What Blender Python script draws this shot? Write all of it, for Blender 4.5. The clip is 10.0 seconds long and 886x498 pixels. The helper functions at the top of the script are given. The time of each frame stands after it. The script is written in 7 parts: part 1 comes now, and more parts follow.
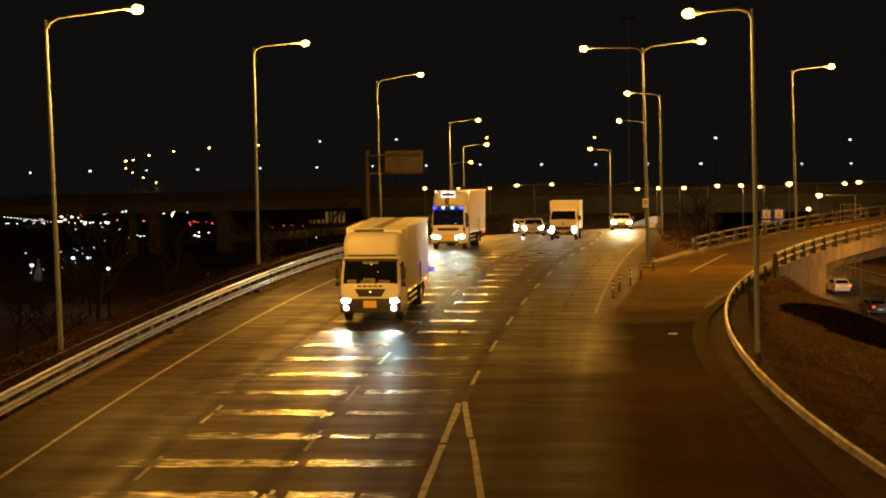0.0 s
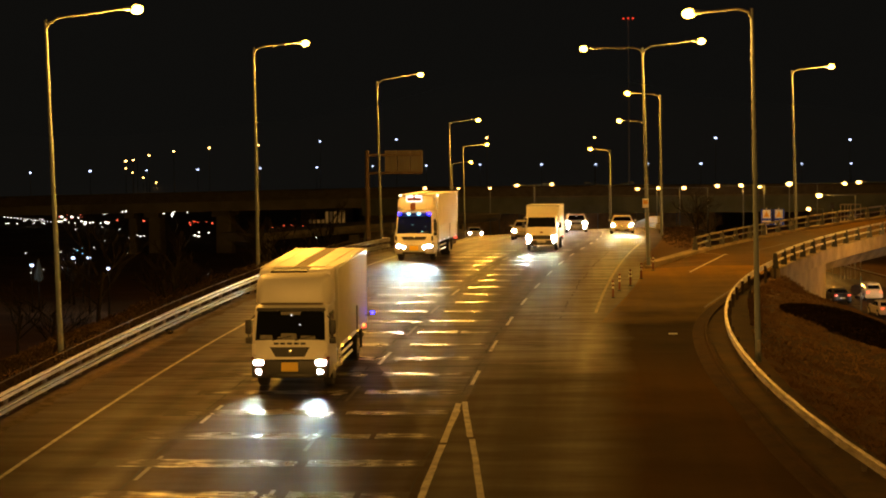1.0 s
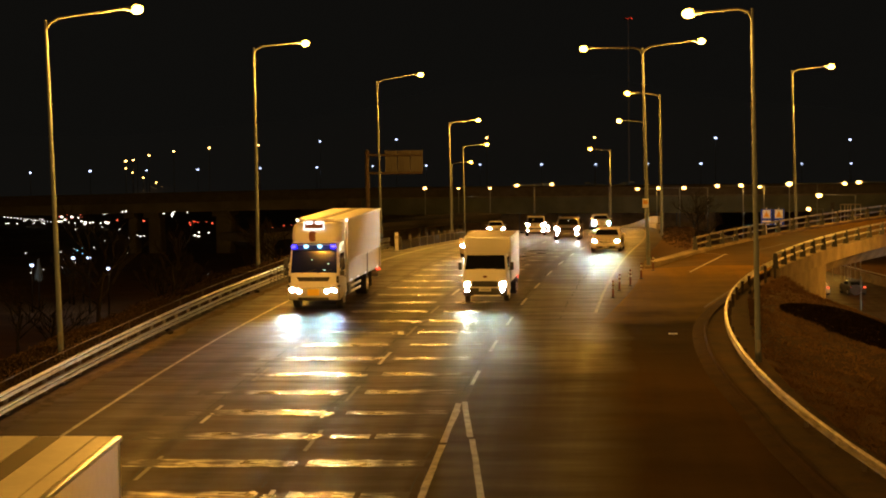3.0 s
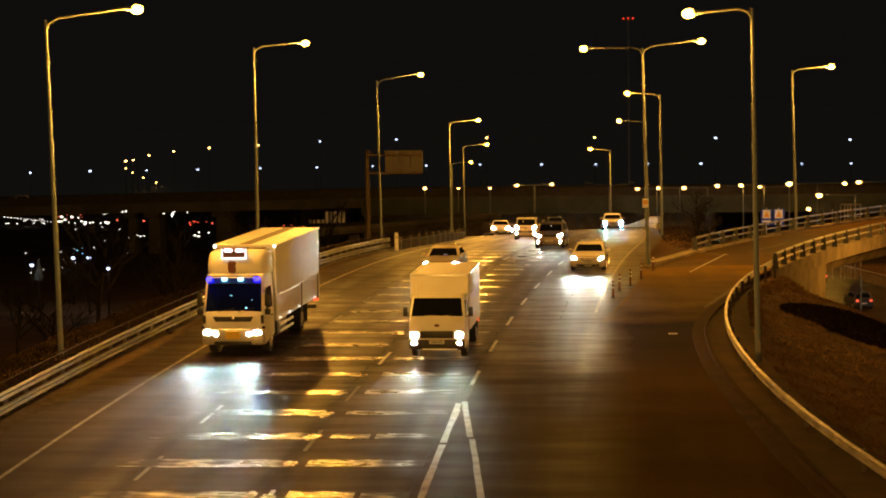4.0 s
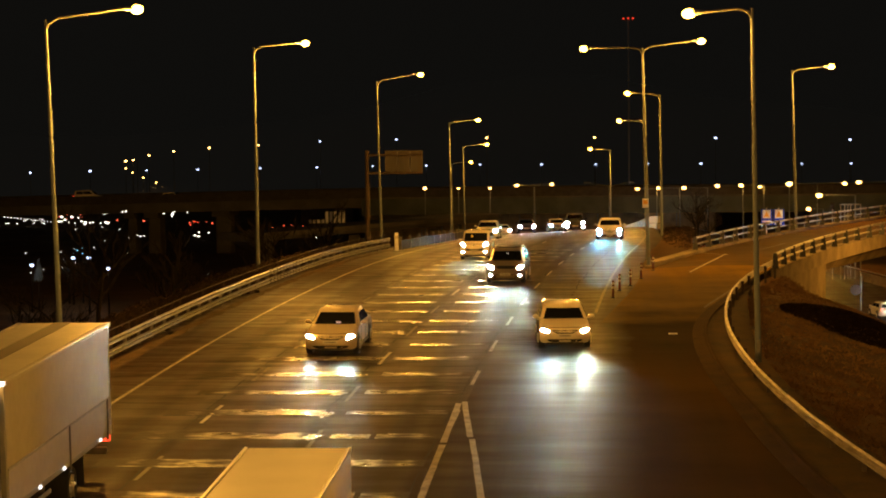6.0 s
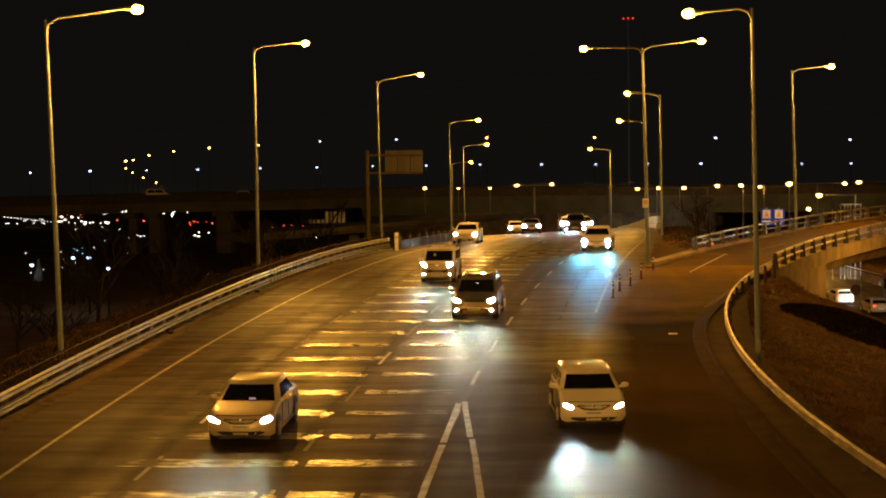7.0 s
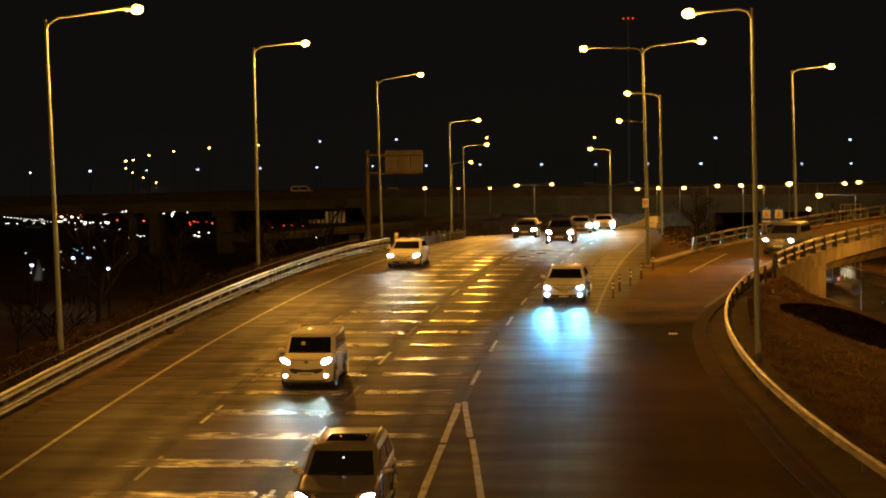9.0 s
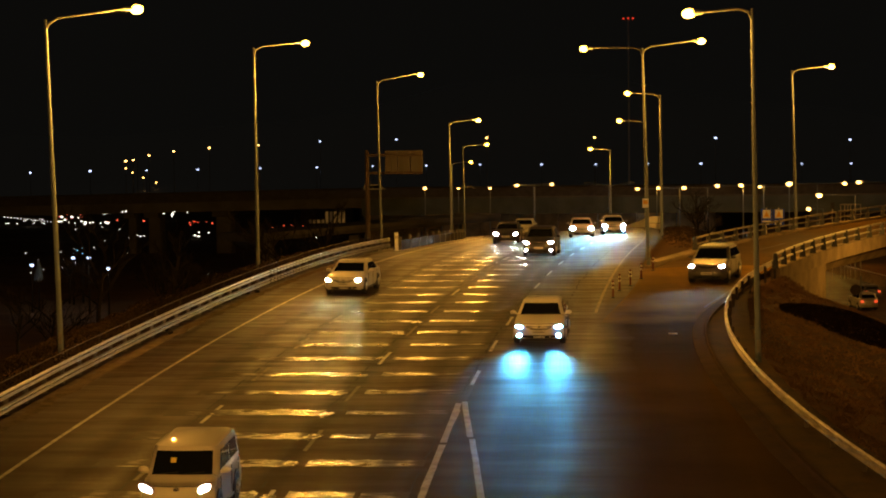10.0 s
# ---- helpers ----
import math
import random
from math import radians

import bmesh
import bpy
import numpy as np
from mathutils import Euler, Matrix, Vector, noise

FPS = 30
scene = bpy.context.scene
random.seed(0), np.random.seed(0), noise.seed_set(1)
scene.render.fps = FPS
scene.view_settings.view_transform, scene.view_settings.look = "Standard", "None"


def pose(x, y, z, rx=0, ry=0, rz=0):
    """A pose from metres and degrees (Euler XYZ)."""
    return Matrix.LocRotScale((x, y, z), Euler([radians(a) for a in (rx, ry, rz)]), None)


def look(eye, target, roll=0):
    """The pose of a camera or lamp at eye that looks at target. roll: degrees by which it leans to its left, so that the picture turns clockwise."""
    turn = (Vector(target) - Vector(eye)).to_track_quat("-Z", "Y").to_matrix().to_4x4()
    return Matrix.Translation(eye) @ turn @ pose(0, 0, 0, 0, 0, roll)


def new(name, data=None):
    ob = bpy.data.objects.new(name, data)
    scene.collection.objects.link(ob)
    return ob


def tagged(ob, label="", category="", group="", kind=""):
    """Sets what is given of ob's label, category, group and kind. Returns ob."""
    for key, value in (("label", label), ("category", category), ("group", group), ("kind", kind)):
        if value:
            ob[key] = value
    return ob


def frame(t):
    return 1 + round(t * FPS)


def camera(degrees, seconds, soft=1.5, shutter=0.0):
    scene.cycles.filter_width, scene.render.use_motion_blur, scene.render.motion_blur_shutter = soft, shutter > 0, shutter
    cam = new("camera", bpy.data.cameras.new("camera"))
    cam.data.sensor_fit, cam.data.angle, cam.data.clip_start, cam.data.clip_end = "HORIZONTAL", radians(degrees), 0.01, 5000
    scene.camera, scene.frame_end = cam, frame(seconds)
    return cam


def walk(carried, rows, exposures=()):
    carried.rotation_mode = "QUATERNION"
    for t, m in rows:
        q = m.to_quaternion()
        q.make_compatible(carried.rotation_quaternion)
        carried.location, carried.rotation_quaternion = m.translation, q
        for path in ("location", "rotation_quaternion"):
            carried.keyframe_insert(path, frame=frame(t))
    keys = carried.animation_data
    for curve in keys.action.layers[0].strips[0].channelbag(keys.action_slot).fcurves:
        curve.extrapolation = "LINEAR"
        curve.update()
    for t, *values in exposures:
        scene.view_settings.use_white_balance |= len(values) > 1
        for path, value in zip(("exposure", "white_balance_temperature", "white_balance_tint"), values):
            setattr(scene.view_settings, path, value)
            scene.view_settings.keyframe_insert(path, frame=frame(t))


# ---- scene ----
# Camera: a phone on a tripod on a footbridge over the road
cam = camera(24.233, 10.0, soft=1.9)
EYE = (0.0, -0.409, 10.209)
AIM = (-7.378, 99.165, 4.667)
walk(cam, [(0.0, look(EYE, AIM, -0.626)), (10.0, look(EYE, AIM, -0.626))],
     exposures=[(0.0, 0.13), (8.6, 0.13), (9.5, -0.1), (10.0, -0.3)])

# ---------------------------------------------------------------- light
SODIUM = (1.0, 0.44, 0.055)
UNSEEN_LAMP = (1.0, 0.47, 0.08)
world = bpy.data.worlds.new("night_sky")
world.use_nodes = True
scene.world = world
wn = world.node_tree.nodes
wn["Background"].inputs["Color"].default_value = (0.95, 0.88, 0.74, 1)
wn["Background"].inputs["Strength"].default_value = 0.0044


def street_light(x, y, z, watts=5200.0, color=SODIUM):
    d = bpy.data.lights.new("street_light", "POINT")
    d.energy, d.color, d.shadow_soft_size = watts, color, 0.16
    ob = new("street_light", d)
    ob.matrix_world = pose(x, y, z)
    return ob


# ---------------------------------------------------------------- lie of the land
K = 2.7076e-4


def bend(y):
    """Sideways sweep of the road's line at y."""
    if y < 40:
        return 0.0
    if y < 130:
        return 4.13e-4 * (y - 40) ** 2
    v = min(y - 130, 130)
    return 3.345 + 0.0744 * v - 0.0010 * v * v


def road_z(y):
    """Height of the carriageway: a long crest at y = 115."""
    a, b = min(max(y - 40, 0), 250), max(y - 290, 0)
    return max(0.04 * y - K * a * a - 2 * K * 250 * b * 0.6 - 0.04 * b, -7.6)


def smooth(t):
    t = min(max(t, 0.0), 1.0)
    return t * t * (3 - 2 * t)


def rail_x(y):
    """Line of the guard rail on the outside of the slip road."""
    return 4.75 + (0.0038 if y > 71 else 0.0034) * (y - 71) ** 2


def kerb_x(y):
    return rail_x(y) - 0.35 - 0.95 * smooth((97 - y) / 20) - 0.045 * max(58 - y, 0)


def slip_far_x(y):
    u = y - 108
    return 2.97 + 0.28 * u + 0.0035 * u * u


def main_right_x(y):
    return 0.4 + bend(y)


def cross_fall(x, y):
    """The carriageway leans to the left beyond the crest, where it turns that way."""
    return 0.05 * smooth((y - 108) / 80) * min(x - main_right_x(y), 0.0)


def deck_z(x, y):
    """Height of the paved surface: the slip road leaves the crest on its tangent."""
    if y < 85:
        return road_z(y)
    s = smooth((x - main_right_x(y)) / 3.5)
    return (road_z(y) + cross_fall(x, y)) * (1 - s) + (2.86 + 0.0157 * (y - 85)) * s


# ---------------------------------------------------------------- node materials
def material(name, color, rough=0.6, metal=0.0, scale=4.0, spread=0.25, bump=0.0, fine=60.0, coat=0.0, spec=0.5, rough_spread=0.1, warm=None):
    """A surface with grain at two scales; the second colour, warm, shows in patches."""
    m = bpy.data.materials.new(name)
    m.use_nodes = True
    t, n = m.node_tree, m.node_tree.nodes
    b = n["Principled BSDF"]
    geo = n.new("ShaderNodeTexCoord")
    big, small = n.new("ShaderNodeTexNoise"), n.new("ShaderNodeTexNoise")
    big.inputs["Scale"].default_value, big.inputs["Detail"].default_value = scale, 5
    small.inputs["Scale"].default_value, small.inputs["Detail"].default_value = fine, 3
    for q in (big, small):
        t.links.new(geo.outputs["Object"], q.inputs["Vector"])
    ramp = n.new("ShaderNodeValToRGB")
    lo, hi = [max(c * (1 - spread), 0) for c in color], [min(c * (1 + spread), 1) for c in color]
    ramp.color_ramp.elements[0].position, ramp.color_ramp.elements[1].position = 0.3, 0.7
    ramp.color_ramp.elements[0].color = (*(warm or lo), 1)
    ramp.color_ramp.elements[1].color = (*hi, 1)
    mix = n.new("ShaderNodeMath")
    mix.operation = "MULTIPLY_ADD"
    mix.inputs[1].default_value = 0.3
    t.links.new(small.outputs["Fac"], mix.inputs[0])
    half = n.new("ShaderNodeMath")
    half.operation = "MULTIPLY"
    half.inputs[1].default_value = 0.7
    t.links.new(big.outputs["Fac"], half.inputs[0])
    t.links.new(half.outputs[0], mix.inputs[2])
    t.links.new(mix.outputs[0], ramp.inputs["Fac"])
    t.links.new(ramp.outputs["Color"], b.inputs["Base Color"])
    mr = n.new("ShaderNodeMapRange")
    mr.inputs["To Min"].default_value, mr.inputs["To Max"].default_value = max(rough - rough_spread, 0.02), min(rough + rough_spread, 1)
    t.links.new(big.outputs["Fac"], mr.inputs["Value"])
    t.links.new(mr.outputs["Result"], b.inputs["Roughness"])
    b.inputs["Metallic"].default_value = metal
    b.inputs["Coat Weight"].default_value = coat
    b.inputs["Coat Roughness"].default_value = 0.035
    b.inputs["Specular IOR Level"].default_value = spec
    if bump:
        k = n.new("ShaderNodeBump")
        k.inputs["Strength"].default_value, k.inputs["Distance"].default_value = bump, 0.02
        t.links.new(small.outputs["Fac"], k.inputs["Height"])
        t.links.new(k.outputs["Normal"], b.inputs["Normal"])
    return m


def glow(name, color, strength):
    m = bpy.data.materials.new(name)
    m.use_nodes = True
    b = m.node_tree.nodes["Principled BSDF"]
    b.inputs["Base Color"].default_value = (0.6, 0.6, 0.6, 1)
    b.inputs["Emission Color"].default_value = (*color, 1)
    b.inputs["Emission Strength"].default_value = strength
    return m


STAINS = ((-12.9, 0.35, 0.5), (-11.3, 0.25, 0.7), (-9.6, 0.4, 0.5), (-7.75, 0.3, 1.0), (-5.3, 0.4, 0.8), (-4.35, 0.3, 0.8), (-2.4, 0.5, 0.4))


def asphalt(name, dark, pale, rough, spec, near=None, beside=None, beyond=None, reach=(67, 74)):
    """Worn asphalt: polished wheel tracks and ripples across the lanes. near, beside, beyond: another
    (dark, pale, rough, spec) this side of the ragged edge at y = 67, right of the old lane edge at x = 0.5, and past y
    = 84, where a paler colour stands in for lamplight."""
    m = bpy.data.materials.new(name)
    m.use_nodes = True
    t, n = m.node_tree, m.node_tree.nodes
    b = n["Principled BSDF"]
    geo = n.new("ShaderNodeTexCoord")

    def noise_of(scale, stretch=(1, 1, 1), detail=4):
        mp, q = n.new("ShaderNodeMapping"), n.new("ShaderNodeTexNoise")
        mp.inputs["Scale"].default_value = stretch
        t.links.new(geo.outputs["Object"], mp.inputs["Vector"])
        t.links.new(mp.outputs[0], q.inputs["Vector"])
        q.inputs["Scale"].default_value, q.inputs["Detail"].default_value = scale, detail
        return q.outputs["Fac"]

    def calc(op, a, c, d=None):
        q = n.new("ShaderNodeMath")
        q.operation = op
        for k, v in enumerate((a, c, d)):
            if isinstance(v, (int, float)):
                q.inputs[k].default_value = v
            elif v is not None:
                t.links.new(v, q.inputs[k])
        return q.outputs[0]

    def ranged(v, f0, f1, t0, t1):
        q = n.new("ShaderNodeMapRange")
        for key, val in (("From Min", f0), ("From Max", f1), ("To Min", t0), ("To Max", t1)):
            q.inputs[key].default_value = val
        t.links.new(v, q.inputs["Value"])
        return q.outputs["Result"]

    track, patch = noise_of(1.0, (0.9, 0.035, 1)), noise_of(0.35, detail=6)
    ripple, grain = noise_of(1.0, (0.45, 2.5, 1), 3), noise_of(14)
    wave = noise_of(1.0, (0.2, 0.95, 1), 2)
    # fine ridges across the lanes: dull in the dips, polished on the crests
    crease = calc("ABSOLUTE", calc("SUBTRACT", noise_of(1.0, (0.16, 0.85, 1), 5), 0.5), 0.0)
    ridge_gloss = ranged(crease, 0.0, 0.05, 0.25, 1.25)
    blotch = calc("MULTIPLY_ADD", grain, 0.16, calc("MULTIPLY", calc("ADD", track, patch), 0.42))

    # dark bands of oil and tyre rubber along the lane joints and down the middle of the lanes
    lane_at = n.new("ShaderNodeAttribute")
    lane_at.attribute_name = "across"
    drift = calc("MULTIPLY_ADD", noise_of(0.12, (1, 0.4, 1)), 0.7, calc("SUBTRACT", lane_at.outputs["Fac"], 0.35))
    oil = 0.0
    for centre, width, depth in STAINS:
        q = calc("DIVIDE", calc("SUBTRACT", drift, centre), width)
        bell = calc("POWER", 2.718, calc("MULTIPLY", calc("MULTIPLY", q, q), -1.0))
        oil = calc("MULTIPLY_ADD", bell, depth, oil)
    oil = calc("MULTIPLY", oil, calc("MULTIPLY_ADD", patch, 1.2, 0.4))

    def surface(dark, pale, rough, spec):
        ramp = n.new("ShaderNodeValToRGB")
        ramp.color_ramp.elements[0].position, ramp.color_ramp.elements[0].color = 0.41, (*dark, 1)
        ramp.color_ramp.elements[1].position, ramp.color_ramp.elements[1].color = 0.60, (*pale, 1)
        t.links.new(calc("MULTIPLY_ADD", oil, -0.2, blotch), ramp.inputs["Fac"])
        return ramp.outputs["Color"], ranged(calc("MULTIPLY_ADD", oil, 0.12, calc("MULTIPLY_ADD", wave, 0.5, calc("MULTIPLY", track, 0.5))), 0.38, 0.62, *rough), spec

    def blend(fac, p, q):
        mix = n.new("ShaderNodeMix")
        mix.data_type = "RGBA"
        t.links.new(fac, mix.inputs["Factor"])
        t.links.new(p[0], mix.inputs[6])
        t.links.new(q[0], mix.inputs[7])
        inv = calc("SUBTRACT", 1.0, fac)
        r = calc("ADD", calc("MULTIPLY", p[1], inv), calc("MULTIPLY", q[1], fac))
        s = calc("ADD", calc("MULTIPLY", inv, p[2]), calc("MULTIPLY", fac, q[2]))
        return mix.outputs[2], r, s

    look_of = surface(dark, pale, rough, spec)
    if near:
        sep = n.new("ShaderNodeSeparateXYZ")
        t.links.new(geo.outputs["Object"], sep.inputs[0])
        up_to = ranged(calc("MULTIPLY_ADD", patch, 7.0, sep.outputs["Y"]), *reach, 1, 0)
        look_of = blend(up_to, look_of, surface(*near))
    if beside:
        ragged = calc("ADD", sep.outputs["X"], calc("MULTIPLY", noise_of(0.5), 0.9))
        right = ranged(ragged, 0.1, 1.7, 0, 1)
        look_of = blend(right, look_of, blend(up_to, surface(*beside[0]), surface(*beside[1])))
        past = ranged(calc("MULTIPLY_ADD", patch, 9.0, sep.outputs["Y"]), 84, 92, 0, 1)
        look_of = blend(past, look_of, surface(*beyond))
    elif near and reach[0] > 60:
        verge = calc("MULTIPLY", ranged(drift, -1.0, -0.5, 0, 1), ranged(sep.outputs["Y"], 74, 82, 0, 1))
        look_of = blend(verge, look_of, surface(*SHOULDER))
    t.links.new(look_of[0], b.inputs["Base Color"])
    t.links.new(look_of[1], b.inputs["Roughness"])
    relief = ranged(look_of[2], 0.03, 0.16, 0.06, 1.0) if near else 0.6
    ridged = calc("MULTIPLY_ADD", calc("SUBTRACT", ridge_gloss, 1.0), relief, 1.0)
    t.links.new(calc("MULTIPLY", ridged, look_of[2]), b.inputs["Specular IOR Level"])
    b0, b1, b2 = n.new("ShaderNodeBump"), n.new("ShaderNodeBump"), n.new("ShaderNodeBump")
    b0.inputs["Strength"].default_value, b0.inputs["Distance"].default_value = 1.0 if near else 0.6, 0.06
    t.links.new(wave, b0.inputs["Height"])
    t.links.new(b0.outputs["Normal"], b1.inputs["Normal"])
    b1.inputs["Strength"].default_value, b1.inputs["Distance"].default_value = 0.8 if near else 0.4, 0.021
    b2.inputs["Strength"].default_value, b2.inputs["Distance"].default_value = 0.35, 0.006
    if near:
        t.links.new(relief, b0.inputs["Strength"])
        t.links.new(calc("MULTIPLY", relief, 0.8), b1.inputs["Strength"])
    t.links.new(ripple, b1.inputs["Height"])
    t.links.new(grain, b2.inputs["Height"])
    t.links.new(b1.outputs["Normal"], b2.inputs["Normal"])
    t.links.new(b2.outputs["Normal"], b.inputs["Normal"])
    return m


def worn_strip(name):
    """Pale smooth anti-skid coating, polished in the wheel tracks; it goes over to the asphalt's colour where the mesh
    says so.
    """
    m = bpy.data.materials.new(name)
    m.use_nodes = True
    t, n = m.node_tree, m.node_tree.nodes
    b = n["Principled BSDF"]
    geo, wear = n.new("ShaderNodeTexCoord"), n.new("ShaderNodeAttribute")
    wear.attribute_name = "worn"

    def noise_of(scale, stretch, detail=4):
        mp, q = n.new("ShaderNodeMapping"), n.new("ShaderNodeTexNoise")
        mp.inputs["Scale"].default_value = stretch
        t.links.new(geo.outputs["Object"], mp.inputs["Vector"])
        t.links.new(mp.outputs[0], q.inputs["Vector"])
        q.inputs["Scale"].default_value, q.inputs["Detail"].default_value = scale, detail
        return q.outputs["Fac"]

    track, chips, grain = noise_of(1.0, (0.9, 0.035, 1)), noise_of(1.0, (1.1, 3.0, 1), 6), noise_of(16, (1, 1, 1))

    def calc(op, a, c, d=0.0):
        q = n.new("ShaderNodeMath")
        q.operation = op
        for i, v in enumerate((a, c, d)):
            if isinstance(v, (int, float)):
                q.inputs[i].default_value = v
            else:
                t.links.new(v, q.inputs[i])
        return q.outputs[0]

    lost = calc("MULTIPLY_ADD", chips, 1.0, calc("MULTIPLY_ADD", wear.outputs["Fac"], 0.62, calc("MULTIPLY", track, 0.7)))
    ramp, rough = n.new("ShaderNodeValToRGB"), n.new("ShaderNodeMapRange")
    for e, (at, c) in zip(ramp.color_ramp.elements, ((0.82, (0.20, 0.17, 0.105, 1)), (1.14, (0.027, 0.0135, 0.0028, 1)))):
        e.position, e.color = min(at, 1.0), c
    for key, val in (("From Min", 0.82), ("From Max", 1.14), ("To Min", 0.26), ("To Max", 0.58)):
        rough.inputs[key].default_value = val
    t.links.new(lost, ramp.inputs["Fac"])
    t.links.new(lost, rough.inputs["Value"])
    t.links.new(ramp.outputs["Color"], b.inputs["Base Color"])
    t.links.new(rough.outputs["Result"], b.inputs["Roughness"])
    sheen = n.new("ShaderNodeMapRange")
    for key, val in (("From Min", 0.86), ("From Max", 1.18), ("To Min", 0.55), ("To Max", 0.07)):
        sheen.inputs[key].default_value = val
    t.links.new(lost, sheen.inputs["Value"])
    t.links.new(sheen.outputs["Result"], b.inputs["Specular IOR Level"])
    k = n.new("ShaderNodeBump")
    k.inputs["Strength"].default_value, k.inputs["Distance"].default_value = 0.6, 0.012
    t.links.new(grain, k.inputs["Height"])
    t.links.new(k.outputs["Normal"], b.inputs["Normal"])
    return m


WORN = ((0.0100, 0.0050, 0.0011), (0.034, 0.0165, 0.0036), (0.44, 0.64), 0.17)
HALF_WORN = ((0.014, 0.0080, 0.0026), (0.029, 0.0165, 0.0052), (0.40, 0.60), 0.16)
# dull surface on the right: darker in the middle, paler towards the camera
DULL_DARK = ((0.021, 0.0112, 0.0020), (0.038, 0.0203, 0.0036), (0.72, 0.85), 0.008)
DULL_NEAR = ((0.058, 0.0315, 0.0040), (0.086, 0.0467, 0.0060), (0.72, 0.85), 0.005)
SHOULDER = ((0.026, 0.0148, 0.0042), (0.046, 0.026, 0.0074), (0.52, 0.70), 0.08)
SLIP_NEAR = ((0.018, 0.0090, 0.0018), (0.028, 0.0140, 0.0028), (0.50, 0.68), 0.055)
# paler orange past y = 84: the lamplight there is put into the colour
LAMPLIT = ((0.125, 0.0720, 0.0085), (0.205, 0.1180, 0.0130), (0.70, 0.85), 0.02)
DECK = ((0.058, 0.0330, 0.0050), (0.100, 0.0560, 0.0080), (0.66, 0.82), 0.05)
WORN_LEFT = ((0.024, 0.0104, 0.0012), (0.052, 0.0224, 0.0027), (0.50, 0.68), 0.055)
ASPHALT = asphalt("asphalt", *WORN)
MAIN_ASPHALT = asphalt("main_asphalt", *WORN, WORN_LEFT, reach=(56, 70))
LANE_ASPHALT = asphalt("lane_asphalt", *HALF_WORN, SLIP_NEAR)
SLIP_ASPHALT = asphalt("slip_asphalt", *HALF_WORN, SLIP_NEAR, (DULL_DARK, DULL_NEAR), LAMPLIT)
DECK_ASPHALT = asphalt("deck_asphalt", *DECK)
STRIP = worn_strip("skid_strip")
PATCH = material("repair_patch", (0.30, 0.26, 0.18), 0.26, 0, 3, 0.4, 0.9, 14, spec=0.8, rough_spread=0.15, warm=(0.12, 0.10, 0.08))
PAINT = material("road_paint", (0.38, 0.35, 0.29), 0.5, 0, 2.6, 0.25, 0.3, 20, warm=(0.07, 0.06, 0.045))
WORN_PAINT = material("worn_paint", (0.17, 0.13, 0.075), 0.6, 0, 1.5, 0.4, 0.3, 20, warm=(0.05, 0.037, 0.02), spec=0.2)
FADED_PAINT = material("faded_paint", (0.09, 0.07, 0.042), 0.6, 0, 1.8, 0.5, 0.3, 20, warm=(0.02, 0.013, 0.006), spec=0.2)
GALVANISED = material("galvanised_steel", (0.55, 0.55, 0.54), 0.38, 0.85, 3, 0.15, 0.1, 30)
RAIL_STEEL = material("rail_steel", (0.84, 0.90, 0.98), 0.34, 0.75, 2, 0.25, 0.1, 30)
WEATHERED_RAIL = material("weathered_rail", (0.55, 0.51, 0.45), 0.5, 0.4, 1.2, 0.35, 0.2, 20, warm=(0.2, 0.16, 0.11))
POST_STEEL = material("post_steel", (0.22, 0.21, 0.2), 0.6, 0.4, 4, 0.3, 0.2)
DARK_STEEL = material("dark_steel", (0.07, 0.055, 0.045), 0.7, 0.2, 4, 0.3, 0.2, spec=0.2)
# the pole paint darkened: arms above the lamps get their shade as colour
SHADED_ARM = material("shaded_arm", (0.11, 0.12, 0.13), 0.65, 0.0, 2, 0.15, 0.05, spec=0.2)
POLE_PAINT = material("pole_paint", (0.17, 0.20, 0.235), 0.65, 0.0, 2, 0.15, 0.05, spec=0.2)
KERB = material("dirty_kerb", (0.058, 0.034, 0.011), 0.9, 0, 0.9, 0.4, 0.5, 12, warm=(0.036, 0.021, 0.007), spec=0.04)
TAR = material("tar_seam", (0.013, 0.010, 0.007), 0.75, 0, 3, 0.3, 0.3, 20, spec=0.15)
FENCE_PANEL = material("fence_panel", (0.06, 0.055, 0.05), 0.7, 0.1, 1.5, 0.3, 0.2, spec=0.08)
CONCRETE = material("concrete", (0.28, 0.225, 0.145), 0.85, 0, 0.8, 0.3, 0.4, 18, warm=(0.14, 0.112, 0.072), spec=0.08)
# concrete copy darkened where the overpass and ramp stay unlit
DIM_CONCRETE = material("dim_concrete", (0.105, 0.10, 0.09), 0.9, 0, 0.3, 0.35, 0.4, 12, warm=(0.055, 0.052, 0.046), spec=0.05)
# cool tint: bluish haze put into the girder's colour
GIRDER_CONCRETE = material("girder_concrete", (0.085, 0.10, 0.096), 0.9, 0, 0.3, 0.35, 0.4, 12, warm=(0.055, 0.065, 0.062), spec=0.05)
PALE_CONCRETE = material("pale_concrete", (0.52, 0.51, 0.48), 0.8, 0, 0.8, 0.2, 0.2, 18, spec=0.1)
SOIL = material("dry_soil", (0.12, 0.068, 0.027), 0.95, 0, 0.12, 0.35, 0.9, 4, warm=(0.055, 0.031, 0.012), spec=0.08)
DIRT = material("verge_dirt", (0.085, 0.054, 0.020), 0.95, 0, 0.8, 0.4, 0.8, 8, warm=(0.05, 0.038, 0.026), spec=0.08)
# much darker than the other verge, seen through the rail's gap
DARK_VERGE = material("dark_verge", (0.020, 0.012, 0.006), 0.95, 0, 0.8, 0.4, 0.8, 8, warm=(0.010, 0.007, 0.004), spec=0.03)
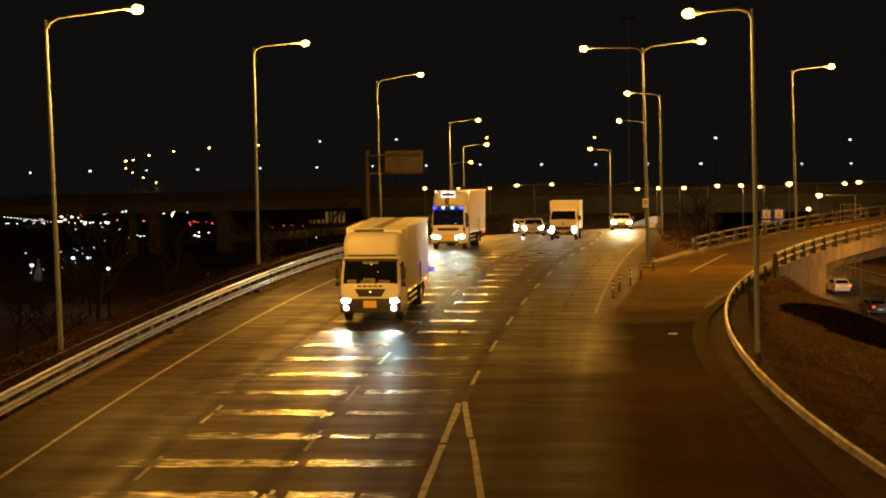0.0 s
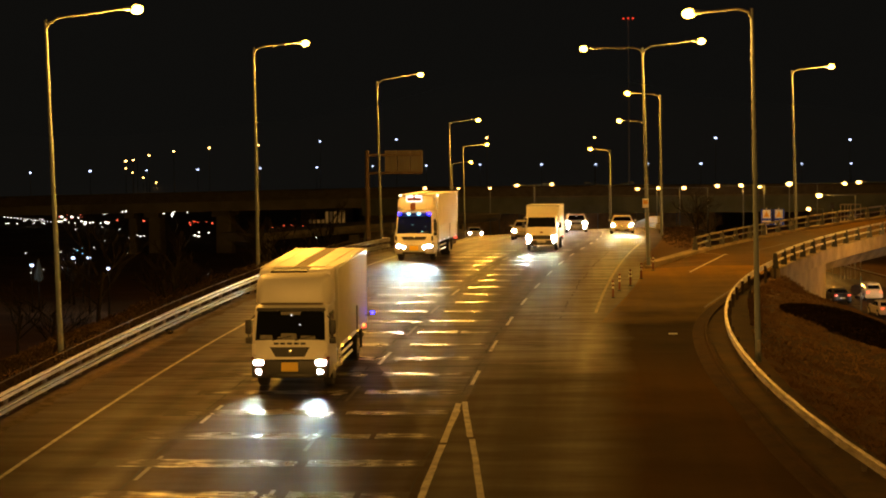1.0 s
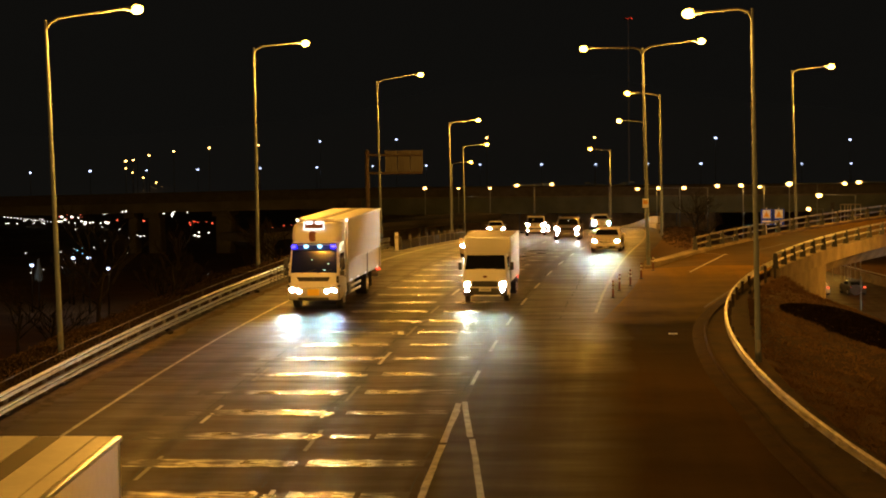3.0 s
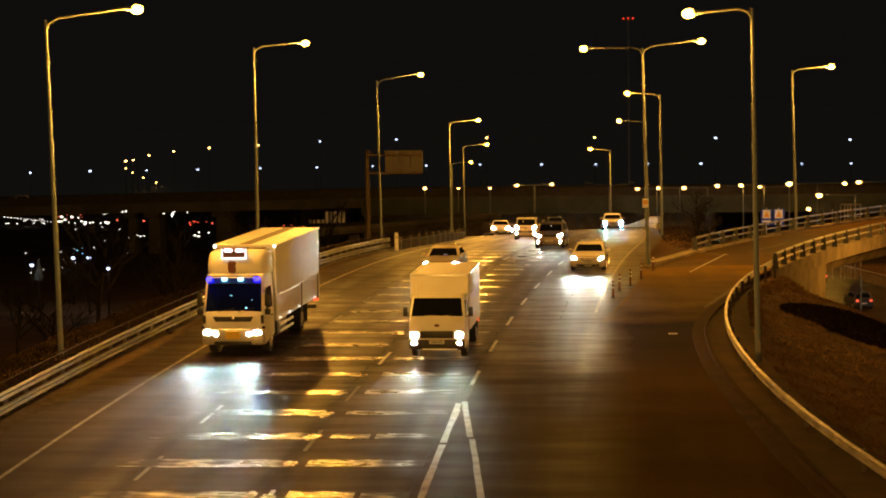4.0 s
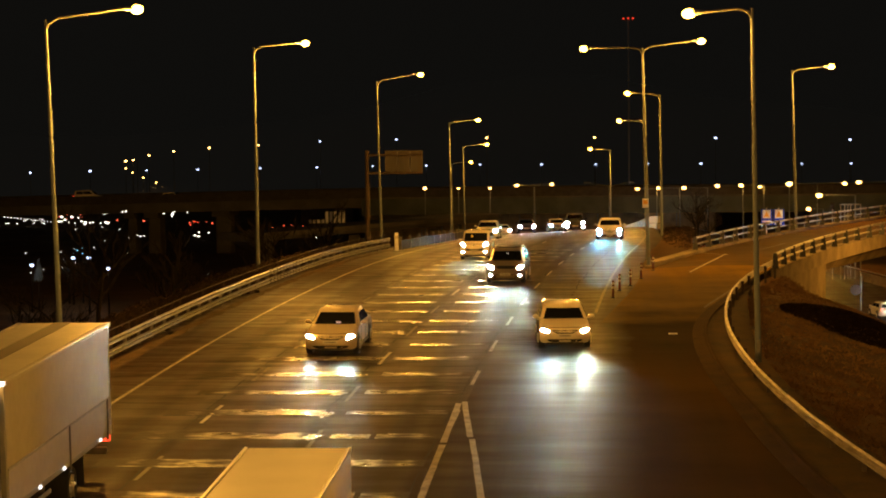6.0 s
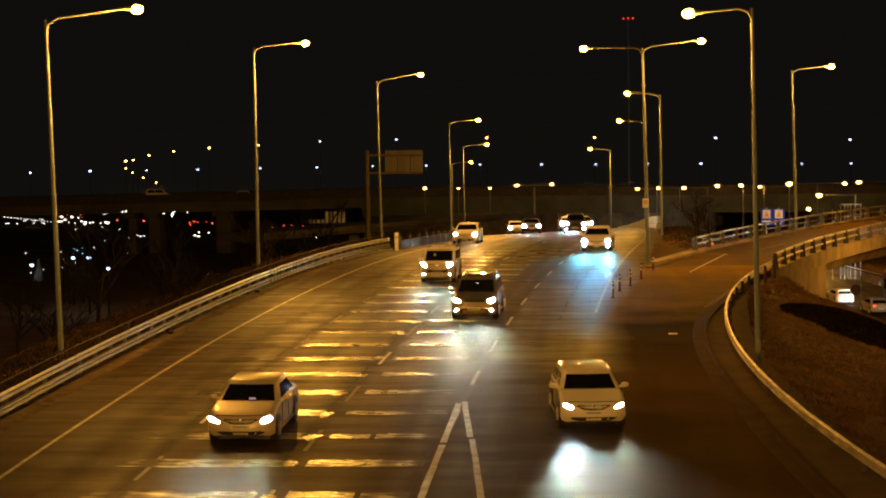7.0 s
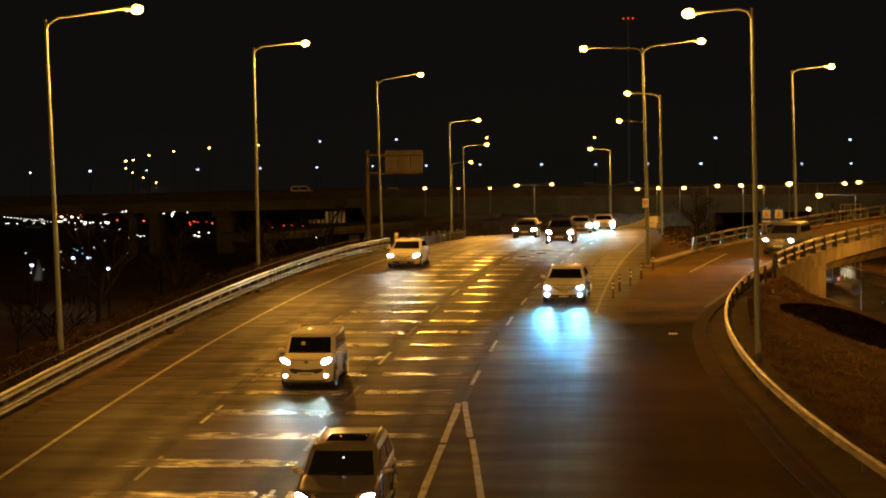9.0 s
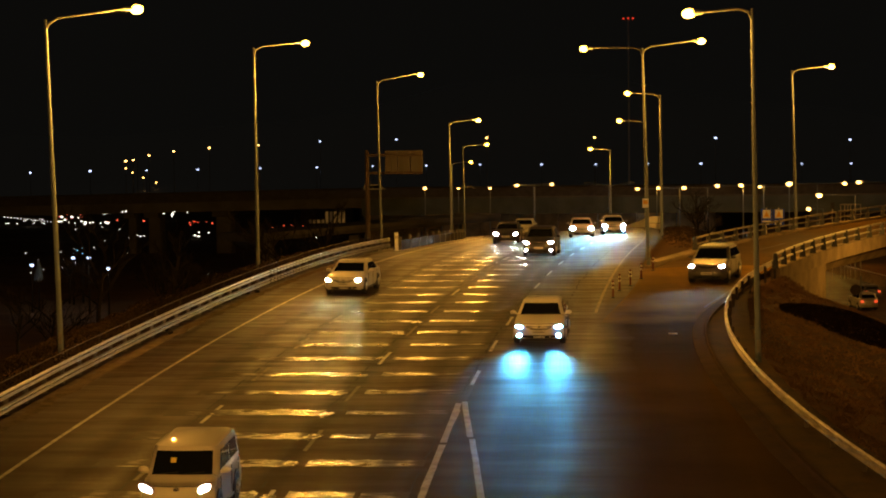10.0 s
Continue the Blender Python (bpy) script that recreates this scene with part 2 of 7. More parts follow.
GRIT = material("road_grit", (0.10, 0.08, 0.055), 0.95, 0, 1.6, 0.5, 0.8, 10, warm=(0.03, 0.019, 0.008), spec=0.05)
PARAPET_STEEL = material("parapet_steel", (0.34, 0.31, 0.26), 0.5, 0.4, 3, 0.25, 0.1, 30)
GRASS = material("dry_grass", (0.27, 0.165, 0.07), 0.85, 0, 0.4, 0.3, spec=0.05, warm=(0.14, 0.086, 0.036))
BRUSH = material("dry_brush", (0.03, 0.019, 0.011), 0.8, 0, 1.5, 0.5, spec=0.08)
LEAF = material("dry_leaf", (0.021, 0.011, 0.005), 0.8, 0, 1.5, 0.5, spec=0.08)
BARK = material("bark", (0.017, 0.014, 0.011), 0.9, 0, 3, 0.4, 0.5, spec=0.08)
# faint emission lifts the hill and the mast to the night haze
HAZE_GLOW = glow("haze_glow", (0.95, 0.88, 0.74), 0.0016)
SIGN_GREY = material("sign_back", (0.045, 0.04, 0.037), 0.55, 0.3, 0.7, 0.15)
SIGN_BLUE = material("sign_blue", (0.012, 0.06, 0.75), 0.4, 0, 3, 0.08)
SIGN_YELLOW = material("sign_yellow", (0.75, 0.42, 0.05), 0.4, 0, 3, 0.08)
SIGN_WHITE = material("sign_white", (0.8, 0.8, 0.8), 0.4, 0, 3, 0.05)
ORANGE_RUBBER = material("orange_rubber", (0.15, 0.038, 0.02), 0.6, 0, 8, 0.2)
REFLECT_BAND = material("reflective_band", (0.6, 0.55, 0.5), 0.4, 0, 8, 0.1)
WHITE_CAR = material("white_lacquer", (0.72, 0.70, 0.66), 0.5, 0, 0.7, 0.06, coat=1.0)
CREAM_CAR = material("pearl_lacquer", (0.68, 0.63, 0.54), 0.5, 0, 0.7, 0.06, coat=1.0)
SILVER_CAR = material("silver_lacquer", (0.48, 0.47, 0.45), 0.45, 0.35, 0.7, 0.06, coat=1.0)
GOLD_CAR = material("champagne_lacquer", (0.42, 0.36, 0.27), 0.45, 0.15, 0.7, 0.06, coat=1.0)
CHAMPAGNE_CAR = material("metallic_champagne", (0.60, 0.53, 0.41), 0.38, 0.3, 0.7, 0.06, coat=1.0)
BRONZE_CAR = material("bronze_lacquer", (0.36, 0.31, 0.25), 0.34, 0.75, 0.7, 0.08, coat=1.0)
DARK_CAR = material("dark_lacquer", (0.05, 0.05, 0.055), 0.3, 0.2, 0.7, 0.1, coat=0.7)
GREY_CAR = material("grey_lacquer", (0.10, 0.10, 0.10), 0.45, 0.2, 0.7, 0.08, coat=0.25)
COACH_DARK = material("coach_lacquer", (0.05, 0.045, 0.05), 0.3, 0.1, 0.7, 0.15, coat=0.6)
BLUE_CAR = material("blue_lacquer", (0.03, 0.14, 0.5), 0.3, 0.1, 0.7, 0.1, coat=0.6)
TRUCK_WHITE = material("truck_white", (0.80, 0.78, 0.72), 0.42, 0, 0.6, 0.1, rough_spread=0.06)
BOX_PANEL = material("box_panel", (0.74, 0.71, 0.65), 0.6, 0, 0.3, 0.08, 0, 5, warm=(0.62, 0.59, 0.53), spec=0.3)
BOX_ROOF = material("box_roof", (0.78, 0.74, 0.62), 0.45, 0.0, 0.5, 0.15, 0.05, 5)
ROOF_DARK = material("roof_seam", (0.16, 0.13, 0.09), 0.6, 0, 0.8, 0.2)
ALLOY = material("alloy_trim", (0.6, 0.6, 0.58), 0.35, 0.8, 3, 0.1)
RIM_BLACK = material("lamp_rim", (0.003, 0.003, 0.003), 0.8, 0, 6, 0.2, spec=0.1)
BLACK = material("black_plastic", (0.02, 0.02, 0.021), 0.5, 0, 6, 0.2)
RUBBER = material("tyre_rubber", (0.016, 0.016, 0.016), 0.85, 0, 6, 0.2)
GLASS = material("dark_glass", (0.008, 0.009, 0.010), 0.03, 0, 1, 0.1, rough_spread=0.01, spec=0.2)
# glass and visor colours hold the blue light of the roof lamps
BLUE_LIT_SCREEN = material("blue_lit_glass", (0.006, 0.010, 0.05), 0.05, 0, 1, 0.1, rough_spread=0.01, spec=0.3)
VISOR = material("visor_plastic", (0.03, 0.05, 0.16), 0.35, 0, 4, 0.1)
CHROME = material("chrome", (0.7, 0.7, 0.7), 0.15, 1.0, 3, 0.05)
PLATE_YELLOW = material("plate_yellow", (0.85, 0.55, 0.03), 0.45, 0, 5, 0.05)
PLATE_WHITE = material("plate_white", (0.6, 0.6, 0.58), 0.45, 0, 5, 0.05)
PLATE_BAR = material("plate_bar", (0.22, 0.21, 0.2), 0.5)
BADGE_RED = material("badge_red", (0.16, 0.05, 0.035), 0.5)
SODIUM_GLOW = glow("sodium_glow", (1.0, 0.46, 0.028), 60)
FAR_SODIUM = glow("far_sodium_glow", (1.0, 0.50, 0.13), 9)
FAR_WHITE = glow("far_white_glow", (0.55, 0.66, 1.0), 3.2)
CITY_GLOW = glow("city_glow", (1.0, 0.9, 0.75), 3)
CITY_RED = glow("city_red_glow", (1.0, 0.10, 0.04), 3)
CITY_CYAN = glow("city_cyan_glow", (0.3, 0.8, 1.0), 3)
HEAD = glow("headlight_glow", (1.0, 0.95, 0.86), 2100)
HEAD_COOL = glow("xenon_glow", (0.09, 0.55, 1.0), 30000)
HEAD_BRIGHT = glow("main_beam_glow", (0.7, 0.9, 1.0), 9000)
HALO_RING = glow("halo_ring_glow", (0.03, 0.34, 1.0), 2.2)
BLUE_GLOW = glow("blue_marker_glow", (0.0004, 0.003, 1.0), 16)
PALE_GLOW = glow("pale_blue_glow", (0.25, 0.75, 1.0), 4)
PINK_GLOW = glow("sign_lamp_glow", (1.0, 0.86, 0.92), 2.5)
MARK_WHITE = glow("white_marker_glow", (1.0, 0.97, 0.9), 5)
AMBER_GLOW = glow("amber_glow", (1.0, 0.5, 0.04), 8)
TAIL_GLOW = glow("tail_glow", (1.0, 0.05, 0.02), 2.2)
HEAD_COOL_TRUCK = glow("white_beam_glow", (0.88, 0.97, 1.0), 9000)
HEAD_BEAM = glow("dipped_beam_glow", (1.0, 0.97, 0.92), 12500)
HEAD_SALOON = glow("saloon_headlight_glow", (1.0, 0.95, 0.86), 3000)
HEAD_SOFT = glow("soft_headlight_glow", (1.0, 0.93, 0.8), 3200)
HEAD_BEAM_WARM = glow("warm_beam_glow", (1.0, 0.92, 0.74), 11500)
HEAD_FOG = glow("fog_lamp_glow", (1.0, 0.96, 0.9), 4000)
HEAD_COOL_SOFT = glow("cool_headlight_glow", (0.85, 0.93, 1.0), 5200)
HEAD_COOL_BRIGHT = glow("glaring_xenon_glow", (0.3, 0.66, 1.0), 30000)
DASH_BLUE = glow("dash_screen_glow", (0.002, 0.14, 0.6), 0.25)
WARM_WINDOW = glow("warm_window_glow", (1.0, 0.48, 0.09), 0.10)
DIM_WINDOW = glow("dim_window_glow", (1.0, 0.5, 0.12), 0.03)
FIR = material("fir_needles", (0.14, 0.15, 0.13), 0.7, 0, 2, 0.4, spec=0.2)
STICKER = material("sticker_yellow", (0.75, 0.62, 0.12), 0.5, 0, 5, 0.1)
PAPER = material("dash_paper", (0.22, 0.21, 0.17), 0.8, 0, 9, 0.3)
DIM_WHITE = glow("dim_white_glow", (1.0, 0.95, 0.95), 2)
RED_BEACON = glow("red_beacon_glow", (1.0, 0.05, 0.02), 1.3)


# ---------------------------------------------------------------- mesh tools
def mesh_of(bm, name, mat, angle=35):
    bmesh.ops.recalc_face_normals(bm, faces=bm.faces)
    me = bpy.data.meshes.new(name)
    bm.to_mesh(me)
    bm.free()
    me.materials.append(mat)
    me.polygons.foreach_set("use_smooth", [True] * len(me.polygons))
    me.set_sharp_from_angle(angle=radians(angle))
    return me


def part(name, bm, mat, parent=None, label="", m=None):
    ob = new(name, bm if isinstance(bm, bpy.types.Mesh) else mesh_of(bm, name, mat))
    ob.parent = parent
    if m is not None:
        ob.matrix_basis = m
    if label:
        ob["label"] = label
    return ob


def thing(name, label, category, m=None, group="", kind=""):
    ob = new(name)
    ob.empty_display_size = 0.3
    if m is not None:
        ob.matrix_basis = m
    return tagged(ob, label, category, group, kind)


def box(x0, x1, y0, y1, z0, z1, bevel=0.0, seg=2, bm=None):
    b2 = bmesh.new()
    bmesh.ops.create_cube(b2, size=1, matrix=Matrix.Translation(((x0 + x1) / 2, (y0 + y1) / 2, (z0 + z1) / 2)) @ Matrix.Diagonal((x1 - x0, y1 - y0, z1 - z0, 1)))
    if bevel:
        bmesh.ops.bevel(b2, geom=b2.edges[:], offset=bevel, segments=seg, affect="EDGES", profile=0.5)
    return joined(bm, b2)


def joined(bm, b2):
    if bm is None:
        return b2
    me = bpy.data.meshes.new("join")
    b2.to_mesh(me)
    b2.free()
    bm.from_mesh(me)
    bpy.data.meshes.remove(me)
    return bm


def tube(points, radii, sides=8, bm=None, cap=True):
    """A round bar through the points."""
    bm = bm or bmesh.new()
    rings = []
    pts = [Vector(p) for p in points]
    for i, p in enumerate(pts):
        d = (pts[min(i + 1, len(pts) - 1)] - pts[max(i - 1, 0)]).normalized()
        side = d.cross(Vector((0, 0, 1)) if abs(d.z) < 0.9 else Vector((1, 0, 0))).normalized()
        up = side.cross(d)
        r = radii[i] if isinstance(radii, (list, tuple)) else radii
        rings.append([bm.verts.new(p + side * math.cos(a) * r + up * math.sin(a) * r) for a in (2 * math.pi * k / sides for k in range(sides))])
    for a, b in zip(rings, rings[1:]):
        for k in range(sides):
            bm.faces.new((a[k], a[(k + 1) % sides], b[(k + 1) % sides], b[k]))
    if cap:
        bm.faces.new(rings[0])
        bm.faces.new(rings[-1])
    return bm


def ribbon(path, section, bm=None, close=True):
    """A section of (sideways, up) offsets swept along a path of (x, y, z)."""
    bm = bm or bmesh.new()
    rows = []
    pts = [Vector(p) for p in path]
    for i, p in enumerate(pts):
        d = pts[min(i + 1, len(pts) - 1)] - pts[max(i - 1, 0)]
        d.z = 0
        side = Vector((d.y, -d.x, 0)).normalized()
        rows.append([bm.verts.new(p + side * s + Vector((0, 0, u))) for s, u in section])
    n = len(section)
    for a, b in zip(rows, rows[1:]):
        for k in range(n if close else n - 1):
            bm.faces.new((a[k], a[(k + 1) % n], b[(k + 1) % n], b[k]))
    if close:
        bm.faces.new(rows[0])
        bm.faces.new(rows[-1])
    return bm


def sheet(ys, left, right, z, cols=12):
    """A surface between the lines left(y) and right(y) at the height z(x, y)."""
    bm = bmesh.new()
    across = bm.verts.layers.float.new("across")
    rows = []
    for y in ys:
        a, b = left(y), right(y)
        rows.append([bm.verts.new((x, y, z(x, y))) for x in (a + (b - a) * k / cols for k in range(cols + 1))])
        for v in rows[-1]:
            v[across] = v.co.x - bend(y)
    for r, s in zip(rows, rows[1:]):
        for k in range(cols):
            bm.faces.new((r[k], r[k + 1], s[k + 1], s[k]))
    return bm


def loft(sections, bm=None):
    """Closed rings of equal length joined in order, ends capped."""
    bm = bm or bmesh.new()
    rings = [[bm.verts.new(p) for p in s] for s in sections]
    n = len(rings[0])
    for a, b in zip(rings, rings[1:]):
        for k in range(n):
            bm.faces.new((a[k], a[(k + 1) % n], b[(k + 1) % n], b[k]))
    bm.faces.new(rings[0])
    bm.faces.new(rings[-1])
    return bm


def steps(a, b, d):
    n = max(int(round((b - a) / d)), 1)
    return [a + (b - a) * i / n for i in range(n + 1)]


# ---------------------------------------------------------------- ground and roads
def road_left_x(y):
    return -17.55 + bend(y)


def land_z(x, y):
    """The ground: an embankment under the road, low flat land beyond it."""
    low = -8.0 + 1.2 * smooth((x - 15) / 20)
    bump = 0.5 * noise.noise((x * 0.08, y * 0.08, 3.0)) + 0.25 * noise.noise((x * 0.3, y * 0.3, 7.0))
    rz = road_z(y)
    left, right = road_left_x(y) - 2.2, (rail_x(y) + 0.5 if y < 104 else max(main_right_x(y) + 2.2, rail_x(104) + 0.5 - (y - 104) * 0.25))
    if y < 20:
        right = rail_x(20) + 0.5
    if x < left:
        return max(deck_z(left, y) - 0.25 - (left - x) * 0.42, low) + bump * smooth((left - x) / 4)
    if x > right:
        return max((rz if y < 112 else min(rz, 2.6)) - 0.12 - (x - right) * (0.30 + 0.34 * smooth((y - 98) / 6) + 0.45 * smooth((y - 111) / 12)), low) + bump * smooth((x - right) / 4)
    return (deck_z(x, y) if x < main_right_x(y) else rz) - 0.22


def land():
    xs = [-3000, -1500, -800, -500, -300, -200, -140, -100, -80, -65] + steps(-55, 60, 1.6) + [70, 85, 100, 140, 200, 300, 500, 800, 1500, 3000]
    ys = [-300, -200, -120, -80, -60] + steps(-45, 230, 2.2) + steps(235, 440, 6) + [480, 520, 600, 700, 900, 1200, 1800, 2600, 4000]
    bm = bmesh.new()
    rows = [[bm.verts.new((x, y, land_z(x, y))) for x in xs] for y in ys]
    for r, s in zip(rows, rows[1:]):
        for k in range(len(xs) - 1):
            bm.faces.new((r[k], r[k + 1], s[k + 1], s[k]))
    return tagged(part("ground", bm, SOIL), "dry brown winter grass and bare soil", "ground", kind="structure")


land()
ROAD_Y = steps(-45, 420, 2.5)


def mid_left_x(y):
    """Left edge of the half-worn lane, at the lane joint."""
    return -4.02 + bend(y)


def slip_left_x(y):
    """Lane edge along which the slip road joins."""
    return -1.2 + smooth((y - 60) / 48) * (main_right_x(108) + 1.2)


road = tagged(part("road", sheet(ROAD_Y, road_left_x, mid_left_x, deck_z, 16), MAIN_ASPHALT),
              "worn dark asphalt carriageway with polished wheel tracks", "road", kind="structure")
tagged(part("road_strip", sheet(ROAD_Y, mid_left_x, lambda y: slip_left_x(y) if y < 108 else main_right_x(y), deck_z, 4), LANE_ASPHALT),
       "half-worn asphalt lane beside the duller surface", "road", kind="structure")
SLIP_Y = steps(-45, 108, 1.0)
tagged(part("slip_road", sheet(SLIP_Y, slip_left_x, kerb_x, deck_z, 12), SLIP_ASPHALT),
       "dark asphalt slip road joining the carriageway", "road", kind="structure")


def slip_near_x(y):
    return rail_x(y) - 0.35


RAMP_Y = steps(108, 235, 1.5)
ramp = tagged(part("slip_road_bridge", sheet(RAMP_Y, slip_far_x, slip_near_x, deck_z, 8), DECK_ASPHALT),
              "asphalt deck of the curved slip road bridge", "road", kind="structure")


def painted(bm_list, y0, y1, offset, width, dash=None, gap=0.0, line=None):
    """Lines of paint along the road at a lane offset."""
    line = line or (lambda y: offset + bend(y))
    y = y0
    while y < y1:
        e = min(y + (dash or y1 - y0), y1)
        bm_list.append(sheet(steps(y, e, 1.5), lambda q: line(q) - width / 2, lambda q: line(q) + width / 2, lambda x, q: deck_z(x, q) + 0.006, 1))
        y = e + gap


marks = []
painted(marks, -20, 330, -14.62, 0.12)
painted(marks, 84, 330, -0.82, 0.13)
edge_lines = tagged(thing("edge_lines", "worn white edge lines along the asphalt", "road marking", kind="structure"))
for b, m in zip(marks, (PAINT, WORN_PAINT)):
    part("edge_line", b, m, edge_lines)
lane_dashes = tagged(thing("lane_dashes", "short white lane dashes, worn in places", "road marking", kind="structure"))
for off, start in ((-4.12, 63.6 - 80), (-7.62, 52.3 - 72), (-11.2, 56.5 - 72)):
    marks = []
    painted(marks, start, 250, off, 0.115, 3.1, 4.9)
    for k, b in enumerate(marks):
        part("lane_dash", b, PAINT if off > -5 or off < -11 and k == 9 or -8 < off < -7 and k % 3 == 2 else FADED_PAINT, lane_dashes)
gore = tagged(thing("gore_marking", "white painted V where the lanes divide", "road marking", kind="structure"))
for y0, y1, line in ((20, 53.2, lambda q: -4.05), (53.5, 59.9, lambda q: -4.05), (54.3, 60.2, lambda q: -3.89 + (60 - q) * 0.088), (20, 54.0, lambda q: -3.83 + (60 - q) * 0.0865)):
    part("gore_line", sheet(steps(y0, y1, 1.5), lambda q, f=line: f(q) - 0.085 + 0.03 * noise.noise((q * 2.3, y0, 1)), lambda q, f=line: f(q) + 0.085 + 0.03 * noise.noise((q * 2.3, y0, 5)),
                            lambda x, q: deck_z(x, q) + 0.007, 1), PAINT, gore)
slip_line = tagged(thing("slip_edge_line", "worn white edge lines of the slip road", "road marking", kind="structure"))
part("edge_line", sheet(steps(86, 99, 1.0), lambda q: kerb_x(q) - 0.24, lambda q: kerb_x(q) - 0.17, lambda x, q: deck_z(x, q) + 0.007, 1), WORN_PAINT, slip_line)
part("edge_line", sheet(steps(104, 116, 1.0), lambda q: 4.72 + (q - 104) * 0.215 - 0.07, lambda q: 4.72 + (q - 104) * 0.215 + 0.07, lambda x, q: deck_z(x, q) + 0.007, 1), PAINT, slip_line)
part("cross_line", sheet(steps(114.9, 117.0, 0.7), lambda q: 7.32 - (q - 114.9) * 0.66 - 0.12, lambda q: 7.32 - (q - 114.9) * 0.66 + 0.12, lambda x, q: deck_z(x, q) + 0.007, 1), WORN_PAINT, slip_line)
part("edge_line", sheet(steps(117.5, 124, 1.0), lambda q: 8.85 + (q - 117.5) * 0.37 - 0.06, lambda q: 8.85 + (q - 117.5) * 0.37 + 0.06, lambda x, q: deck_z(x, q) + 0.007, 1), FADED_PAINT, slip_line)

# strips of worn anti-skid surfacing: one across the left and middle lanes, fading to asphalt colour at its left end,
# one across the next lane
skid = tagged(thing("skid_strips", "pale worn anti-skid strips laid across the lanes", "road surfacing", kind="structure"))
rs = random.Random(5)
for i in range(-6, 22):
    y = 46.81 + 3.824 * i
    for lane_no, (a, b) in enumerate(((-13.3, -7.75), (-7.35, -4.2))):
        a2, b2 = a + rs.uniform(0, 0.9 if lane_no == 0 else 0.2), b - rs.uniform(0, 0.25)
        w = rs.uniform(0.78, 0.98) * (0.92 if lane_no else 1.0)
        bm = bmesh.new()
        layer = bm.verts.layers.float.new("worn")
        n = 34 if lane_no == 0 else 20
        lo, hi = [], []
        for k in range(n + 1):
            off = a2 + (b2 - a2) * k / n
            x = off + bend(y)
            j0, j1 = rs.uniform(-0.03, 0.03) + 0.13 * noise.noise((x * 1.1, y, 1)), rs.uniform(-0.04, 0.04) + 0.24 * noise.noise((x * 1.6, y, 5))
            worn = smooth((-10.1 - off) / 3.0) if lane_no == 0 else 0.25 * smooth((off + 5.6) / 1.4)
            for centre, width, depth in STAINS:
                worn += 0.55 * depth * math.exp(-((off - centre + 0.3 * noise.noise((off, y * 0.1, 3))) / width) ** 2)
            for row, yy in ((lo, y - w / 2 + j0), (hi, y + w / 2 + j1)):
                v = bm.verts.new((x, yy, deck_z(x, yy) + 0.006))
                v[layer] = worn
                row.append(v)
        for k in range(n):
            if rs.random() > 0.012:
                bm.faces.new((lo[k], lo[k + 1], hi[k + 1], hi[k]))
        part("skid_strip", bm, STRIP, skid)
        # open joint along the strip's near edge
        bm = bmesh.new()
        rows = []
        for k in range(n + 1):
            x = a2 + (b2 - a2) * k / n + bend(y)
            j0 = 0.13 * noise.noise((x * 1.1, y, 1))
            wj = rs.uniform(0.015, 0.07)
            rows.append([bm.verts.new((x, q, deck_z(x, q) + 0.004)) for q in (y - w / 2 + j0 - 0.05 - wj, y - w / 2 + j0 + 0.06)])
        for p, q in zip(rows, rows[1:]):
            if rs.random() < 0.9:
                bm.faces.new((p[0], q[0], q[1], p[1]))
        part("strip_joint", bm, TAR, skid)


# tar-sealed seams along the lane joints
seams = tagged(thing("tar_seams", "dark tar-sealed cracks along the lanes", "road surfacing", kind="structure"))
for off, y0, y1 in ((-7.85, 30, 118), (-11.35, 34, 112), (-4.3, 40, 110), (-2.2, 82, 125)):
    bm = bmesh.new()
    rows, x = [], off
    for y in steps(y0, y1, 0.8):
        x += rs.uniform(-0.05, 0.05) + (off - x) * 0.15
        w = rs.uniform(0.008, 0.04)
        c = x + bend(y)
        rows.append((bm.verts.new((c - w, y, deck_z(c, y) + 0.005)), bm.verts.new((c + w, y, deck_z(c, y) + 0.005))))
    for a, b in zip(rows, rows[1:]):
        if rs.random() < 0.72:
            bm.faces.new((a[0], a[1], b[1], b[0]))
    part("tar_seam", bm, TAR, seams)
for k in range(4):
    y, a, b = rs.uniform(40, 110), *rs.choice(((-14.2, -11.3), (-11.0, -7.8), (-7.4, -4.3), (-10.0, -5.0)))
    bm = bmesh.new()
    rows = []
    for q in steps(a, b, 0.35):
        y += rs.uniform(-0.12, 0.12)
        c, w = q + bend(y), rs.uniform(0.015, 0.04)
        rows.append((bm.verts.new((c, y - w, deck_z(c, y) + 0.005)), bm.verts.new((c, y + w, deck_z(c, y) + 0.005))))
    for r, s in zip(rows, rows[1:]):
        bm.faces.new((r[0], s[0], s[1], r[1]))
    part("tar_seam", bm, TAR, seams)

# crumbled repair patches where the strips cross the lane joint
patches = tagged(thing("repair_patches", "small pale crumbled patches on the lane joint", "road surfacing", kind="structure"))
